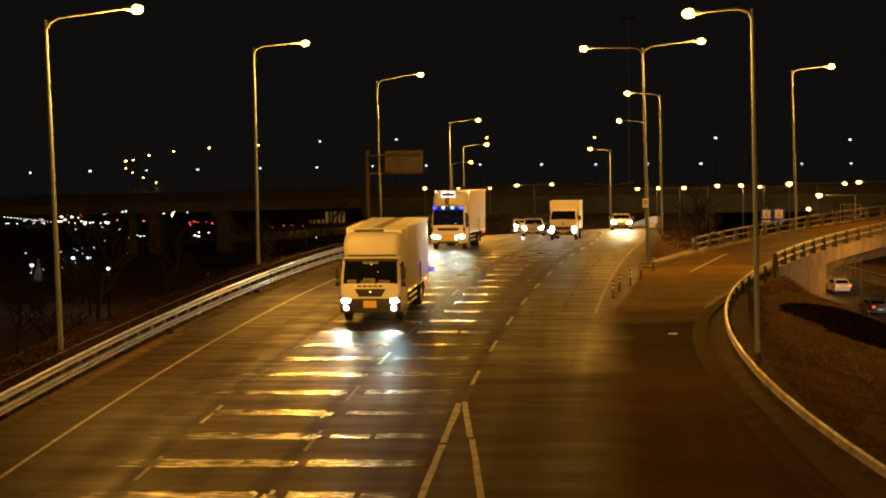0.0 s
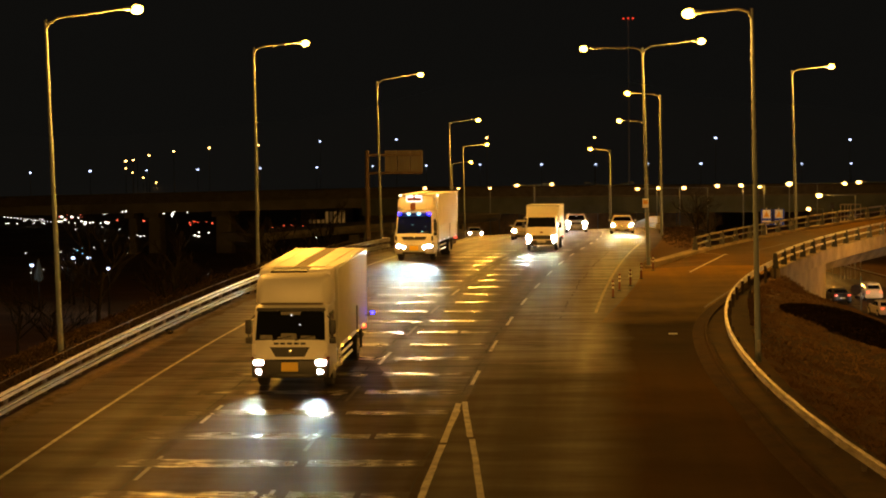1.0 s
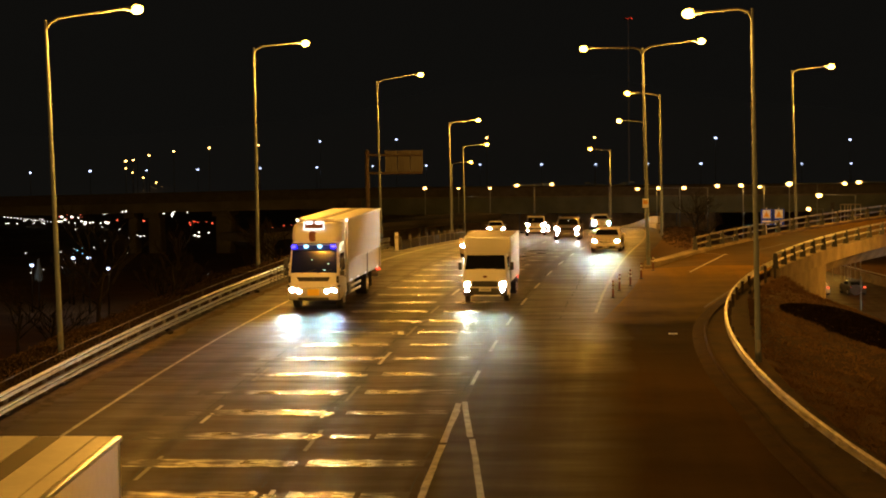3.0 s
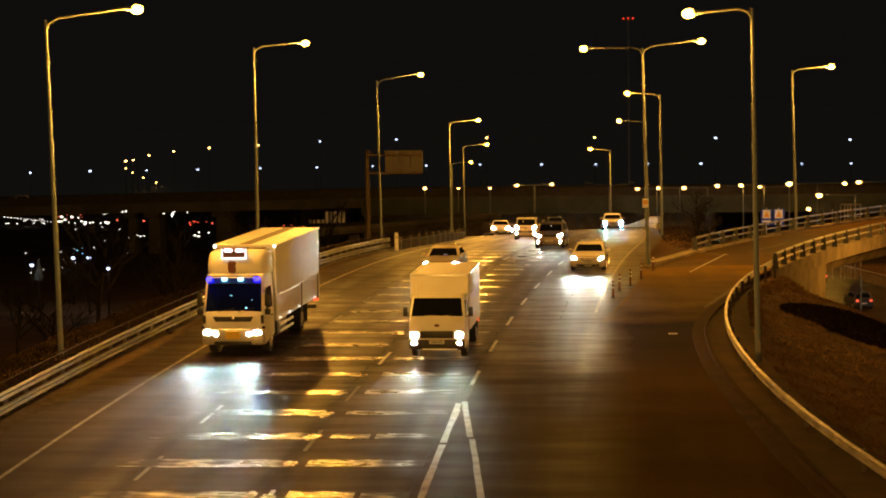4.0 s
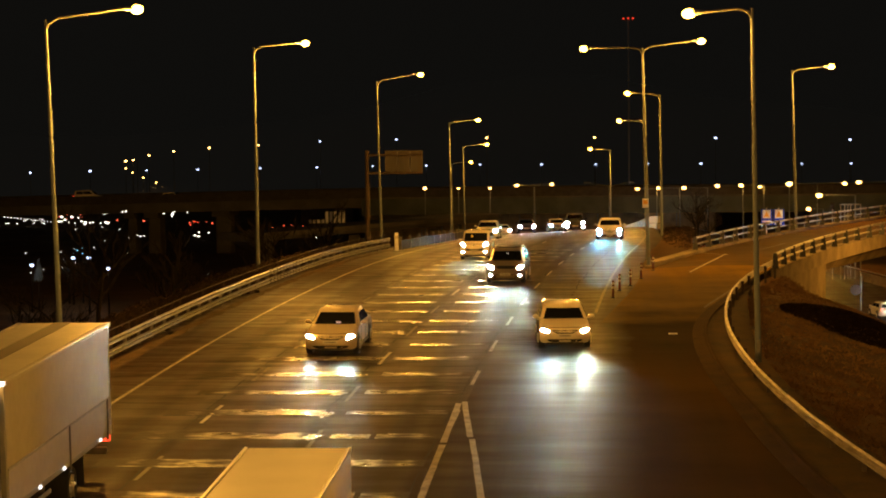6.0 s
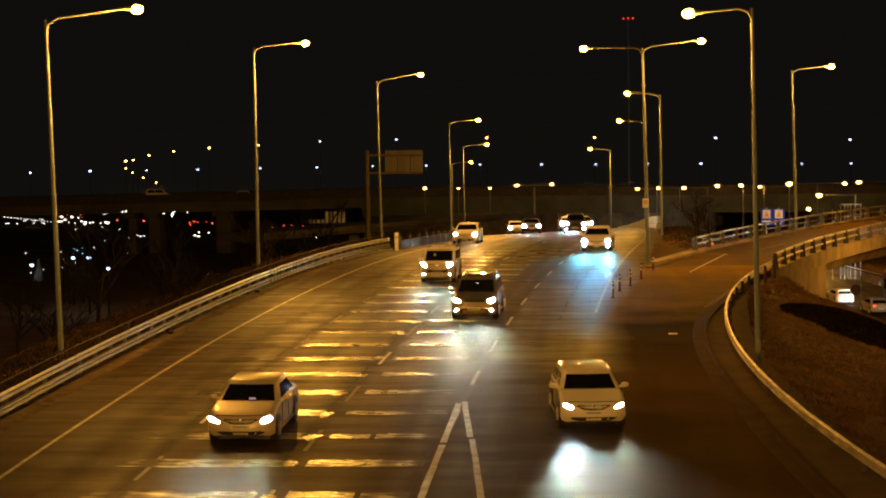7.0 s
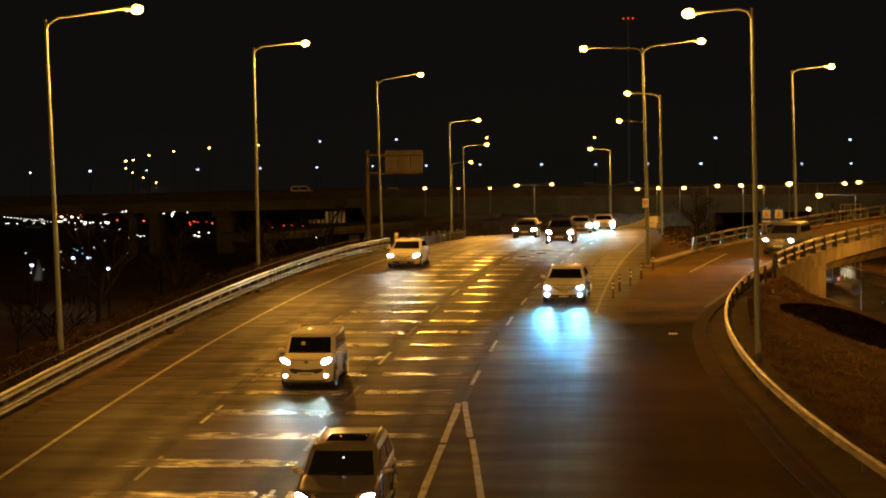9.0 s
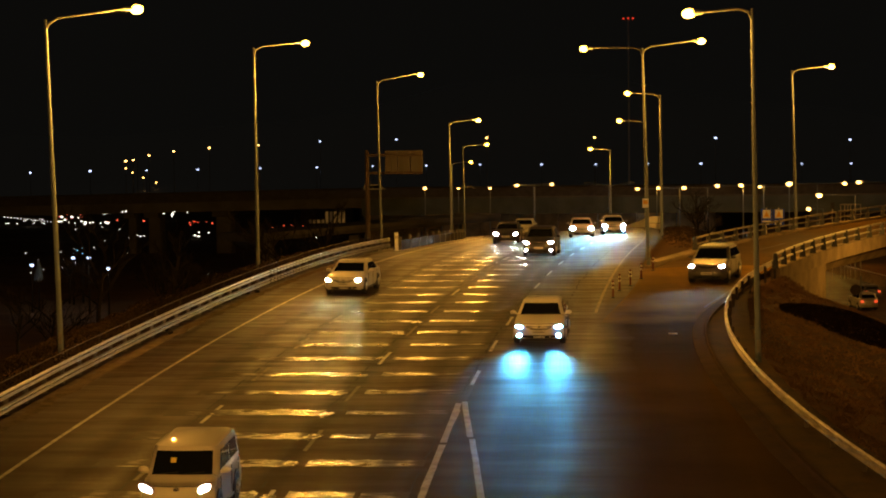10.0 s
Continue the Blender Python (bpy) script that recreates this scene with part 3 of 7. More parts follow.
for i in range(-2, 11):
    for k in range(rs.choice((1, 1, 2))):
        cx, cy = -7.78 + rs.uniform(-0.4, 0.15), 46.81 + 3.824 * i + rs.uniform(-0.45, 0.1)
        bm = bmesh.new()
        n, k2 = 18, rs.uniform(0.6, 1.1)
        ring = []
        for q in range(n):
            a = 2 * math.pi * q / n
            r0 = rs.uniform(0.55, 1.25)
            x, y = cx + bend(cy) + math.cos(a) * 0.24 * k2 * r0, cy + math.sin(a) * 0.5 * k2 * r0
            ring.append(bm.verts.new((x, y, deck_z(x, y) + 0.010)))
        top = bm.verts.new((cx + bend(cy), cy, deck_z(cx, cy) + 0.022))
        for q in range(n):
            bm.faces.new((ring[q], ring[(q + 1) % n], top))
        part("repair_patch", bm, PATCH, patches)

# ---------------------------------------------------------------- guard rails
def w_beam(path, up, k=1.0):
    """A corrugated steel beam with its two ridges, k times 0.34 m high."""
    rise = [0.0, 0.03, 0.10, 0.15, 0.19, 0.24, 0.31, 0.34]
    out = [0.0, 0.085, 0.085, 0.0, 0.0, 0.085, 0.085, 0.0]
    return ribbon(path, [(o, up + r * k) for o, r in zip(out, rise)] + [(-0.012, up + 0.34 * k), (-0.012, up)])


def left_rail():
    g = thing("guard_rail", "double galvanised steel crash barrier beside the hard shoulder", "guard rail")
    line = lambda y: road_left_x(y) + 0.42
    ys = steps(-20, 134, 2.0)
    path = [(line(y), y, deck_z(line(y), y)) for y in ys]
    for up in (0.13, 0.525):
        beam = part("rail_beam", w_beam(path, up, 0.64), RAIL_STEEL, g)
        # dark strip laid in the groove in place of its shade
        part("groove_shade", ribbon(path, [(0.004, up + 0.091), (0.012, up + 0.091), (0.012, up + 0.124), (0.004, up + 0.124)]), DARK_STEEL, beam, "dark strip for the groove's shade")
    slot = mesh_of(box(-0.004, 0.012, -0.14, 0.14, -0.016, 0.016), "splice_slot", BLACK)
    for up in (0.13, 0.525):
        for y in steps(-19, 133, 2.0):
            part("splice_slot", slot, BLACK, g, m=pose(line(y), y, deck_z(line(y), y) + up + 0.11, 0, 0, math.degrees(-math.atan((line(y + 1) - line(y - 1)) / 2))))
    # dark straps added along the far half of the beams for their banded look
    for up in (0.13, 0.525):
        bm = bmesh.new()
        for y in steps(98, 133, 0.8):
            seg = [(line(q) + 0.006, q, deck_z(line(q), q)) for q in (y, y + 0.34)]
            joined(bm, w_beam(seg, up, 0.64))
        tagged(part("added_straps", bm, POST_STEEL, g), kind="stuff")
    part("top_cable", tube([(x - 0.25, y, z + 0.92) for x, y, z in path], 0.02, 6), DARK_STEEL, g)
    post = mesh_of(box(-0.06, 0.06, -0.05, 0.05, -0.3, 0.68, 0.01, 1), "rail_post", POST_STEEL)
    for y in steps(-20, 134, 2.0):
        part("rail_post", post, POST_STEEL, g, m=pose(line(y) - 0.09, y, deck_z(line(y), y)))
    thin = mesh_of(box(-0.02, 0.02, -0.02, 0.02, -0.3, 0.94, 0.0), "cable_post", DARK_STEEL)
    for y in steps(-20, 134, 4.0):
        part("cable_post", thin, DARK_STEEL, g, m=pose(line(y) - 0.25, y, deck_z(line(y), y)))


def right_rail():
    g = thing("guard_rail", "weathered steel crash barrier on a bend beside dry grass", "guard rail")
    ys = steps(-5, 67, 4.0) + steps(69, 104, 1.75)
    path = [(rail_x(y), y, deck_z(rail_x(y), y) if y > 85 else road_z(y)) for y in reversed(ys)]
    part("rail_beam", w_beam(path, 0.32, 0.76), WEATHERED_RAIL, g)
    post = mesh_of(box(-0.06, 0.06, -0.05, 0.05, -0.5, 0.6, 0.01, 1), "rail_post", DARK_STEEL)
    for y in steps(-5, 104, 3.0):
        part("rail_post", post, DARK_STEEL, g, m=pose(rail_x(y) + 0.09, y, road_z(y)))


left_rail()
right_rail()
tagged(part("kerb", ribbon([(kerb_x(y) + 0.1, y, deck_z(kerb_x(y), y)) for y in steps(-45, 95, 1.5)], [(-0.1, -0.2), (-0.1, 0.02), (-0.07, 0.035), (0.32, 0.05), (0.36, 0.14), (0.46, 0.14), (0.46, -0.2)]), KERB),
       "low grey concrete kerb along the slip road", "kerb", kind="structure")
tagged(part("verge", sheet(steps(-45, 103, 1.5), lambda y: kerb_x(y) + 0.5, lambda y: rail_x(y) + 0.9 - 0.75 * smooth((y - 80) / 18), lambda x, y: road_z(y) + 0.05 + 0.03 * noise.noise((x * 2, y * 2, 1)), 5), DIRT),
       "strip of dirty gravel between kerb and guard rail", "verge", kind="structure")
tagged(part("verge", sheet(steps(-45, 250, 2.5), lambda y: road_left_x(y) - 2.4, lambda y: road_left_x(y), lambda x, y: deck_z(x, y) - 0.02 - 0.22 * smooth((road_left_x(y) - x) / 2.4) + 0.03 * noise.noise((x * 2, y * 2, 5)), 4), DARK_VERGE),
       "very dark ground strip behind the hard shoulder", "verge", kind="structure")


tagged(part("verge", sheet(steps(-45, 132, 0.7), lambda y: road_left_x(y) + 0.75 + 0.22 * noise.noise((y * 0.5, 0, 2)), lambda y: road_left_x(y) + 1.15 + 0.25 * noise.noise((y * 0.6, 0, 9)), lambda x, y: deck_z(x, y) + 0.005, 3), GRIT),
       "pale ragged strip of washed-up grit along the hard shoulder", "verge", kind="structure")


# ---------------------------------------------------------------- slip road bridge, gore, lower road
def bridge_rail(name, xf, y0, y1, side):
    """Two-tube steel parapet with flat posts on a concrete edge beam."""
    g = thing(name, "steel parapet with dark posts and two tubes on a concrete edge", "parapet")
    ys = steps(y0, y1, 2.0)
    zz = lambda y: deck_z(xf(y), y)
    part("edge_beam", ribbon([(xf(y), y, zz(y)) for y in ys], [(-0.25, -0.6), (-0.25, 0.16), (0.25, 0.16), (0.25, -0.6)]), CONCRETE, g)
    for up in (0.50, 0.86):
        k = 0.04 if up < 0.8 else 0.05
        part("rail_tube", ribbon([(xf(y), y, zz(y) + up) for y in ys], [(-0.05, -k), (-0.06, 0), (-0.05, k), (0.05, k), (0.06, 0), (0.05, -k)]), PARAPET_STEEL, g)
    bm = bmesh.new()
    lo = [bm.verts.new(v) for v in ((-0.16, -0.2, 0.15), (0.16, -0.2, 0.15), (0.16, 0.2, 0.15), (-0.16, 0.2, 0.15))]
    hi = [bm.verts.new(v) for v in ((-0.09, -0.1, 0.92), (0.09, -0.1, 0.92), (0.09, 0.1, 0.92), (-0.09, 0.1, 0.92))]
    bm.faces.new(lo)
    bm.faces.new(hi)
    for k in range(4):
        bm.faces.new((lo[k], lo[(k + 1) % 4], hi[(k + 1) % 4], hi[k]))
    post = mesh_of(bm, "parapet_post", BLACK)
    for y in steps(y0, y1, 2.5):
        part("parapet_post", post, BLACK, g, m=pose(xf(y), y, zz(y)))


bridge_rail("bridge_parapet", lambda y: slip_far_x(y) - 0.15, 117, 235, -1)
bridge_rail("bridge_parapet", lambda y: rail_x(y) + 0.1, 104, 235, 1)


def deck_slab():
    bm = bmesh.new()
    rows = []
    for y in steps(116, 235, 2.0):
        a, b = slip_far_x(y) - 0.3, rail_x(y) + 0.2
        za, zb = deck_z(a, y), deck_z(b, y)
        rows.append([bm.verts.new(p) for p in ((a, y, za - 0.02), (b, y, zb - 0.02), (b, y, zb - 0.55), (b - 1.5, y, zb - 0.75), (b - 2.2, y, zb - 1.7), (a + 2.2, y, za - 1.7), (a, y, za - 0.7))])
    for r, s in zip(rows, rows[1:]):
        for k in range(1, 7):
            bm.faces.new((r[k], r[(k + 1) % 7], s[(k + 1) % 7], s[k]))
    bm.faces.new(rows[0])
    bm.faces.new(rows[-1])
    return tagged(part("bridge_deck", bm, CONCRETE), "grey concrete box deck of the slip road bridge", "bridge", kind="structure")


deck_slab()
# abutment wall under the near end of the deck
ab = bmesh.new()
for y0, y1 in ((104.5, 117.0),):
    rows = []
    for y in steps(y0, y1, 2.0):
        a, b = max(slip_far_x(y) - 0.3, main_right_x(y) + 1.0), rail_x(y) + 0.15
        rows.append([ab.verts.new(p) for p in ((a, y, -9), (b, y, -9), (b, y, deck_z(b, y) - 0.65), (a, y, deck_z(a, y) - 0.65))])
    for r, s in zip(rows, rows[1:]):
        for k in range(4):
            ab.faces.new((r[k], r[(k + 1) % 4], s[(k + 1) % 4], s[k]))
    ab.faces.new(rows[0])
    ab.faces.new(rows[-1])
tagged(part("abutment", ab, CONCRETE), "concrete abutment wall under the slip road bridge", "abutment", kind="structure")

gore_kerb = thing("gore_kerb", "raised concrete kerb at the nose between the roads", "kerb", kind="structure")
part("nose_kerb", ribbon([(2.9 + (y - 110.5) * 0.41, y, deck_z(2.9 + (y - 110.5) * 0.41, y)) for y in steps(110.5, 118.0, 0.75)],
                         [(-0.34, -0.4), (-0.34, 0.17), (-0.28, 0.22), (0.28, 0.22), (0.34, 0.17), (0.34, -0.4)]), CONCRETE, gore_kerb)

LOW_Z = -6.55


def low_x(y):
    return 24.6 - (y - 205) * 0.13


tagged(part("lower_road", sheet(steps(120, 420, 5), lambda y: low_x(y) - 4.2, lambda y: low_x(y) + 8.5, lambda x, y: LOW_Z, 8), ASPHALT),
       "asphalt carriageway passing under the slip road bridge", "road", kind="structure")
lw = thing("median_barrier", "low pale concrete barrier along the lower road", "barrier")
part("barrier_wall", ribbon([(low_x(y) + 8.6, y, LOW_Z) for y in steps(150, 400, 5)], [(-0.3, 0), (-0.1, 0.35), (-0.08, 0.95), (0.08, 0.95), (0.1, 0.35), (0.3, 0)]), CONCRETE, lw)
part("barrier_rail", ribbon([(low_x(y) + 8.6, y, LOW_Z + 1.15) for y in steps(150, 400, 5)], [(-0.05, -0.05), (-0.05, 0.05), (0.05, 0.05), (0.05, -0.05)]), GALVANISED, lw)
part("lower_edge_line", sheet(steps(130, 400, 5), lambda y: low_x(y) - 3.6, lambda y: low_x(y) - 3.4, lambda x, y: LOW_Z + 0.008, 1), PAINT,
     tagged(thing("lower_road_line", "worn white line on the lower road", "road marking", kind="structure")))


def delineator(x, y):
    g = thing("delineator_post", "flexible orange lane post with pale reflective bands", "delineator post", pose(x, y, deck_z(x, y)), "posts at the gore")
    part("base", tube([(0, 0, 0), (0, 0, 0.05)], [0.13, 0.09], 10), BLACK, g)
    part("stem", tube([(0, 0, 0.04), (0, 0, 0.78)], [0.045, 0.04], 10), ORANGE_RUBBER, g)
    for z in (0.42, 0.6):
        part("reflective_band", tube([(0, 0, z), (0, 0, z + 0.09)], 0.05, 10), REFLECT_BAND, g)


for x, y in ((0.75, 90.6), (1.08, 94.2), (1.62, 96.8), (2.22, 101.0), (2.95, 106.5)):
    delineator(x, y)


# ---------------------------------------------------------------- street lamps
def lamp_head(parent, m, mat, size=1.0):
    bm = bmesh.new()
    bmesh.ops.create_uvsphere(bm, u_segments=12, v_segments=8, radius=1)
    for v in bm.verts:
        v.co = Vector((v.co.x * 0.26 - 0.16, v.co.y * 0.11, v.co.z * 0.075)) * size
    head = part("lamp_head", bm, POLE_PAINT, parent, m=m)
    bm = bmesh.new()
    bmesh.ops.create_uvsphere(bm, u_segments=12, v_segments=8, radius=1)
    for v in bm.verts:
        v.co = Vector((v.co.x * 0.20 + 0.06, v.co.y * 0.15, v.co.z * 0.145 - 0.03)) * size
    part("lens", bm, mat, head, "glowing sodium lens")


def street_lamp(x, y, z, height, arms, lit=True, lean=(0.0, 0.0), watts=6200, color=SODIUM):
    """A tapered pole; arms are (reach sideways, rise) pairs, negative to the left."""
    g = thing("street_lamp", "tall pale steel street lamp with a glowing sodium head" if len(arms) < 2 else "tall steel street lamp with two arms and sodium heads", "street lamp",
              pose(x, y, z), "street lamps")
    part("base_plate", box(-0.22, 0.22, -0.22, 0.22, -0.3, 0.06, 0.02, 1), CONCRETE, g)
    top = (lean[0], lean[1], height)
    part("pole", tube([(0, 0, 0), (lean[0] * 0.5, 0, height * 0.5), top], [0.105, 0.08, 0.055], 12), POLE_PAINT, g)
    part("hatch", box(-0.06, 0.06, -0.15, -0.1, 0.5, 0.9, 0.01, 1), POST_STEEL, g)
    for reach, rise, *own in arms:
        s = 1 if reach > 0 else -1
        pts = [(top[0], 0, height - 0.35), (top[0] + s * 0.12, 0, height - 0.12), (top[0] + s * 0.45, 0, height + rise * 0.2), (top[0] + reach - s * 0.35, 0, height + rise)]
        part("arm", tube(pts, [0.055, 0.05, 0.042, 0.036], 8), SHADED_ARM, g)
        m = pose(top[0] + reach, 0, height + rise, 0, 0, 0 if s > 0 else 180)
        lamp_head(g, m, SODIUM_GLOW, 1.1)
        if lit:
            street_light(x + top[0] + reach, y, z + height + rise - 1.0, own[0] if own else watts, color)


street_lamp(-18.63, 70.15, 2.56, 11.75, [(3.15, 0.35)], lean=(-0.30, 0))
street_lamp(-18.05, 109.0, 3.05, 11.9, [(2.7, 0.22)], lean=(-0.05, 0))
street_lamp(-15.45, 148.0, 2.6, 11.5, [(3.1, 0.45)], lean=(-0.2, 0), watts=4500)
street_lamp(-13.1, 187.0, 0.6, 10.7, [(2.6, 0.2)], lean=(-0.1, 0))
street_lamp(-14.35, 226.0, -1.8, 10.7, [(2.55, 0.18)], lean=(-0.1, 0), watts=3000)
street_lamp(-18.4, 265.0, -4.2, 10.7, [(2.4, 0.18)], watts=700)
street_lamp(2.82, 110.2, 3.05, 11.65, [(-3.05, 0.02, 1000), (3.05, 0.33, 4800)], lean=(-0.27, 0))
street_lamp(4.78, 149.0, 1.9, 11.0, [(-2.25, 0.15)], lean=(-0.1, 0), watts=1600)
street_lamp(4.6, 188.0, 0.4, 10.8, [(-2.25, 0.1)], lean=(-0.1, 0), watts=3000)
street_lamp(1.72, 227.0, -2.4, 10.75, [(-2.1, 0.1)], lean=(-0.05, 0), watts=3000)
street_lamp(5.36, 68.3, 2.4, 11.85, [(-2.0, -0.12)], lean=(-0.19, 0), watts=1250)
street_lamp(13.8, 143.0, 3.3, 11.05, [(2.6, 0.24)], lean=(-0.29, 0), watts=7000)
# outside the view: the left row carries on, the rest is added to brighten
street_lamp(38.0, 200.0, -6.6, 10.0, [(-2.6, 0.2)], watts=4200, color=UNSEEN_LAMP)
street_lamp(25.0, 118.0, -6.6, 13.0, [(-2.6, 0.3)], watts=4300)
street_lamp(-18.7, 31.0, 1.1, 11.8, [(3.1, 0.3)], lean=(-0.2, 0), watts=600)
street_lamp(5.4, 29.0, 1.1, 11.85, [(-2.0, -0.1)], lean=(-0.19, 0), watts=3000)
street_lamp(-18.7, -8.0, -0.4, 11.8, [(3.1, 0.3)], lean=(-0.2, 0), watts=12000, color=UNSEEN_LAMP)
# oversized watts here, to brighten the fronts of vehicles
street_lamp(-18.7, -47.0, -1.6, 12.8, [(3.1, 0.3)], lean=(-0.2, 0), watts=90000, color=UNSEEN_LAMP)
street_lamp(5.4, -49.0, -1.6, 12.8, [(-2.0, -0.1)], lean=(-0.19, 0), watts=16000, color=UNSEEN_LAMP)
street_lamp(5.4, -10.0, -0.4, 11.85, [(-2.0, -0.1)], lean=(-0.19, 0), watts=4500, color=UNSEEN_LAMP)


# ---------------------------------------------------------------- gantry sign seen from behind, signs
def gantry():
    g = thing("sign_gantry", "cantilever gantry with the grey back of a road sign", "road sign", pose(-18.3, 165, 1.6))
    part("mast", tube([(0, 0, -0.5), (0, 0, 7.4)], [0.2, 0.16], 12), DARK_STEEL, g)
    for z in (5.55, 7.0):
        part("beam", tube([(0, 0, z), (4.45, 0, z)], 0.1, 10), DARK_STEEL, g)
    for k in range(3):
        x = 1.42 + k * 1.03
        part("sign_panel", box(x, x + 1.0, 0.14, 0.2, 5.62, 7.3, 0.015, 1), SIGN_GREY, g)
        part("stiffener", box(x + 0.45, x + 0.53, 0.06, 0.14, 5.62, 7.3), SIGN_GREY, g)
    part("panel_rim", box(1.38, 4.5, 0.15, 0.19, 7.31, 7.36), SIGN_GREY, g)


gantry()


def warning_sign(x, y, z, w):
    g = thing("warning_sign", "blue roadside panel with a yellow warning square and white bars", "road sign", pose(x, y, z))
    part("post", tube([(0, 0.08, -4), (0, 0.08, 1.3)], 0.06, 8), GALVANISED, g)
    part("panel", box(-w / 2, w / 2, 0, 0.05, -0.45, 1.15, 0.02, 1), SIGN_BLUE, g)
    part("warning_square", box(-w * 0.34, w * 0.34, -0.012, 0.0, 0.25, 1.08, 0.0), SIGN_WHITE, g)
    bm = bmesh.new()
    vs = [bm.verts.new(p) for p in ((-w * 0.26, -0.02, 0.36), (w * 0.26, -0.02, 0.36), (0, -0.02, 0.98))]
    top = [bm.verts.new(v.co + Vector((0, 0.007, 0))) for v in vs]
    bm.faces.new(vs)
    bm.faces.new(top)
    for k in range(3):
        bm.faces.new((vs[k], vs[(k + 1) % 3], top[(k + 1) % 3], top[k]))
    part("warning_triangle", bm, SIGN_YELLOW, g)
    for k in range(2):
        part("text_bar", box(-w * 0.36, w * (0.36 - 0.12 * k), -0.012, 0.0, -0.12 - 0.24 * k, 0.02 - 0.24 * k), SIGN_WHITE, g)


warning_sign(16.85, 205, 1.35, 1.1)
warning_sign(18.05, 205, 1.35, 1.1)


def bar_frame(x, y, z, w, h):
    """An open rectangle of thin steel tubes with uprights."""
    g = thing("bar_frame", "open frame of thin pale tubes beyond the bridge", "steel frame", pose(x, y, z))
    for k in (0.0, 0.2, 0.36, 0.5, 0.72, 1.0):
        part("upright", tube([(k * w, 0, -6), (k * w, 0, h)], 0.035, 6), WEATHERED_RAIL, g)
    for q in (0.0, h):
        part("cross_bar", tube([(-0.04, 0, q), (w + 0.04, 0, q)], 0.04, 6), WEATHERED_RAIL, g)


bar_frame(23.5, 200, 1.9, 1.9, 1.18)
post_sign = thing("small_sign", "dark back of a small sign on a thin post", "road sign", pose(22.72, 200, 1.85))
part("post", tube([(0, 0.05, -6), (0, 0.05, 1.4)], 0.04, 6), WEATHERED_RAIL, post_sign)
part("panel", box(-0.19, 0.19, 0, 0.03, 0.78, 1.46, 0.02, 1), SIGN_GREY, post_sign)
ps = thing("pole_notice", "small yellow notice strapped to a lamp post", "notice", pose(2.66, 110.1, 6.4))
part("plate", box(-0.16, 0.16, -0.13, -0.1, -0.2, 0.28, 0.01, 1), SIGN_WHITE, ps)
part("notice_band", box(-0.13, 0.13, -0.14, -0.131, -0.02, 0.2), SIGN_YELLOW, ps)


# ---------------------------------------------------------------- the overpass across the distance
def over_z(x):
    """The overpass falls gently towards the left."""
    return -0.015 * min(max(-32 - x, 0), 90)


def overpass():
    g = thing("overpass", "dark concrete overpass crossing behind the road", "bridge")
    span = lambda x0, x1, y: [(x, y, over_z(x)) for x in steps(x0, x1, 12)]
    part("girder", ribbon(span(-260, -36, 322), [(-6, -0.9), (-6, 0.42), (6, 0.42), (6, -0.9)]), DIM_CONCRETE, g)
    part("girder", ribbon(span(-35.95, 90, 322), [(-6, -2.1), (-6, 0.42), (6, 0.42), (6, -2.1)]), GIRDER_CONCRETE, g)
    part("deck_edge", ribbon(span(-260, 90, 322), [(-6.6, 0.43), (-6.6, 0.6), (6.6, 0.6), (6.6, 0.43)]), DIM_CONCRETE, g)
    for y in (315.7, 328.3):
        part("parapet", ribbon(span(-260, 90, y), [(-0.12, 0.61), (-0.12, 1.9), (0.12, 1.9), (0.12, 0.61)]), FENCE_PANEL, g, "dark solid parapet")
    for x, half in ((-240, 1.2), (-205, 1.2), (-170, 1.2), (-135, 1.2), (-105, 1.2), (-72.8, 0.65), (-69.3, 0.95), (-58.3, 1.2), (-21.5, 0.5), (34, 1.2), (66, 1.2)):
        zt = -2.1 if x > -36 else over_z(x) - 0.9
        part("pier", box(x - half, x + half, 320, 324, -9, zt - 0.01, 0.15, 1), DIM_CONCRETE, g)
        part("pier_cap", box(x - half - 0.2, x + half + 0.2, 317.5, 326.5, zt - 0.9, zt - 0.012, 0.1, 1), DIM_CONCRETE, g)


overpass()
side = thing("ramp_bridge", "low concrete ramp bridge running in under the overpass", "bridge")
part("ramp_girder", ribbon([(-46 + i * 3.3, 262 + i * 4.2, -3.0 + i * 0.10) for i in range(10)], [(-3, -0.25), (-3.4, 0.3), (-3.4, 0.8), (3.4, 0.8), (3.4, 0.3), (3, -0.25)]), DIM_CONCRETE, side)
for i in (1, 4, 7):
    part("ramp_pier", box(-46 + i * 3.3 - 0.7, -46 + i * 3.3 + 0.7, 262 + i * 4.2 - 0.7, 262 + i * 4.2 + 0.7, -9, -3.2, 0.1, 1), DIM_CONCRETE, side)

screen = thing("panel_wall", "dark grey panel wall with thin posts beyond the overpass", "fence")
for i in range(9):
    x = -38 + 6.4 * i
    part("wall_panel", box(x, x + 6.3, 338, 338.15, -9, -2.5, 0.02, 1), CONCRETE, screen)
    part("wall_post", tube([(x + 3.1 * (i % 2), 337.6, -9), (x + 3.1 * (i % 2), 337.6, -1.6)], 0.09, 6), POLE_PAINT, screen)

# crash cushion wall and low fence beyond the end of the left guard rail
wall = thing("noise_barrier", "low pale panel fence beyond the guard rail", "fence")
wx = lambda y: road_left_x(y) + 1.5
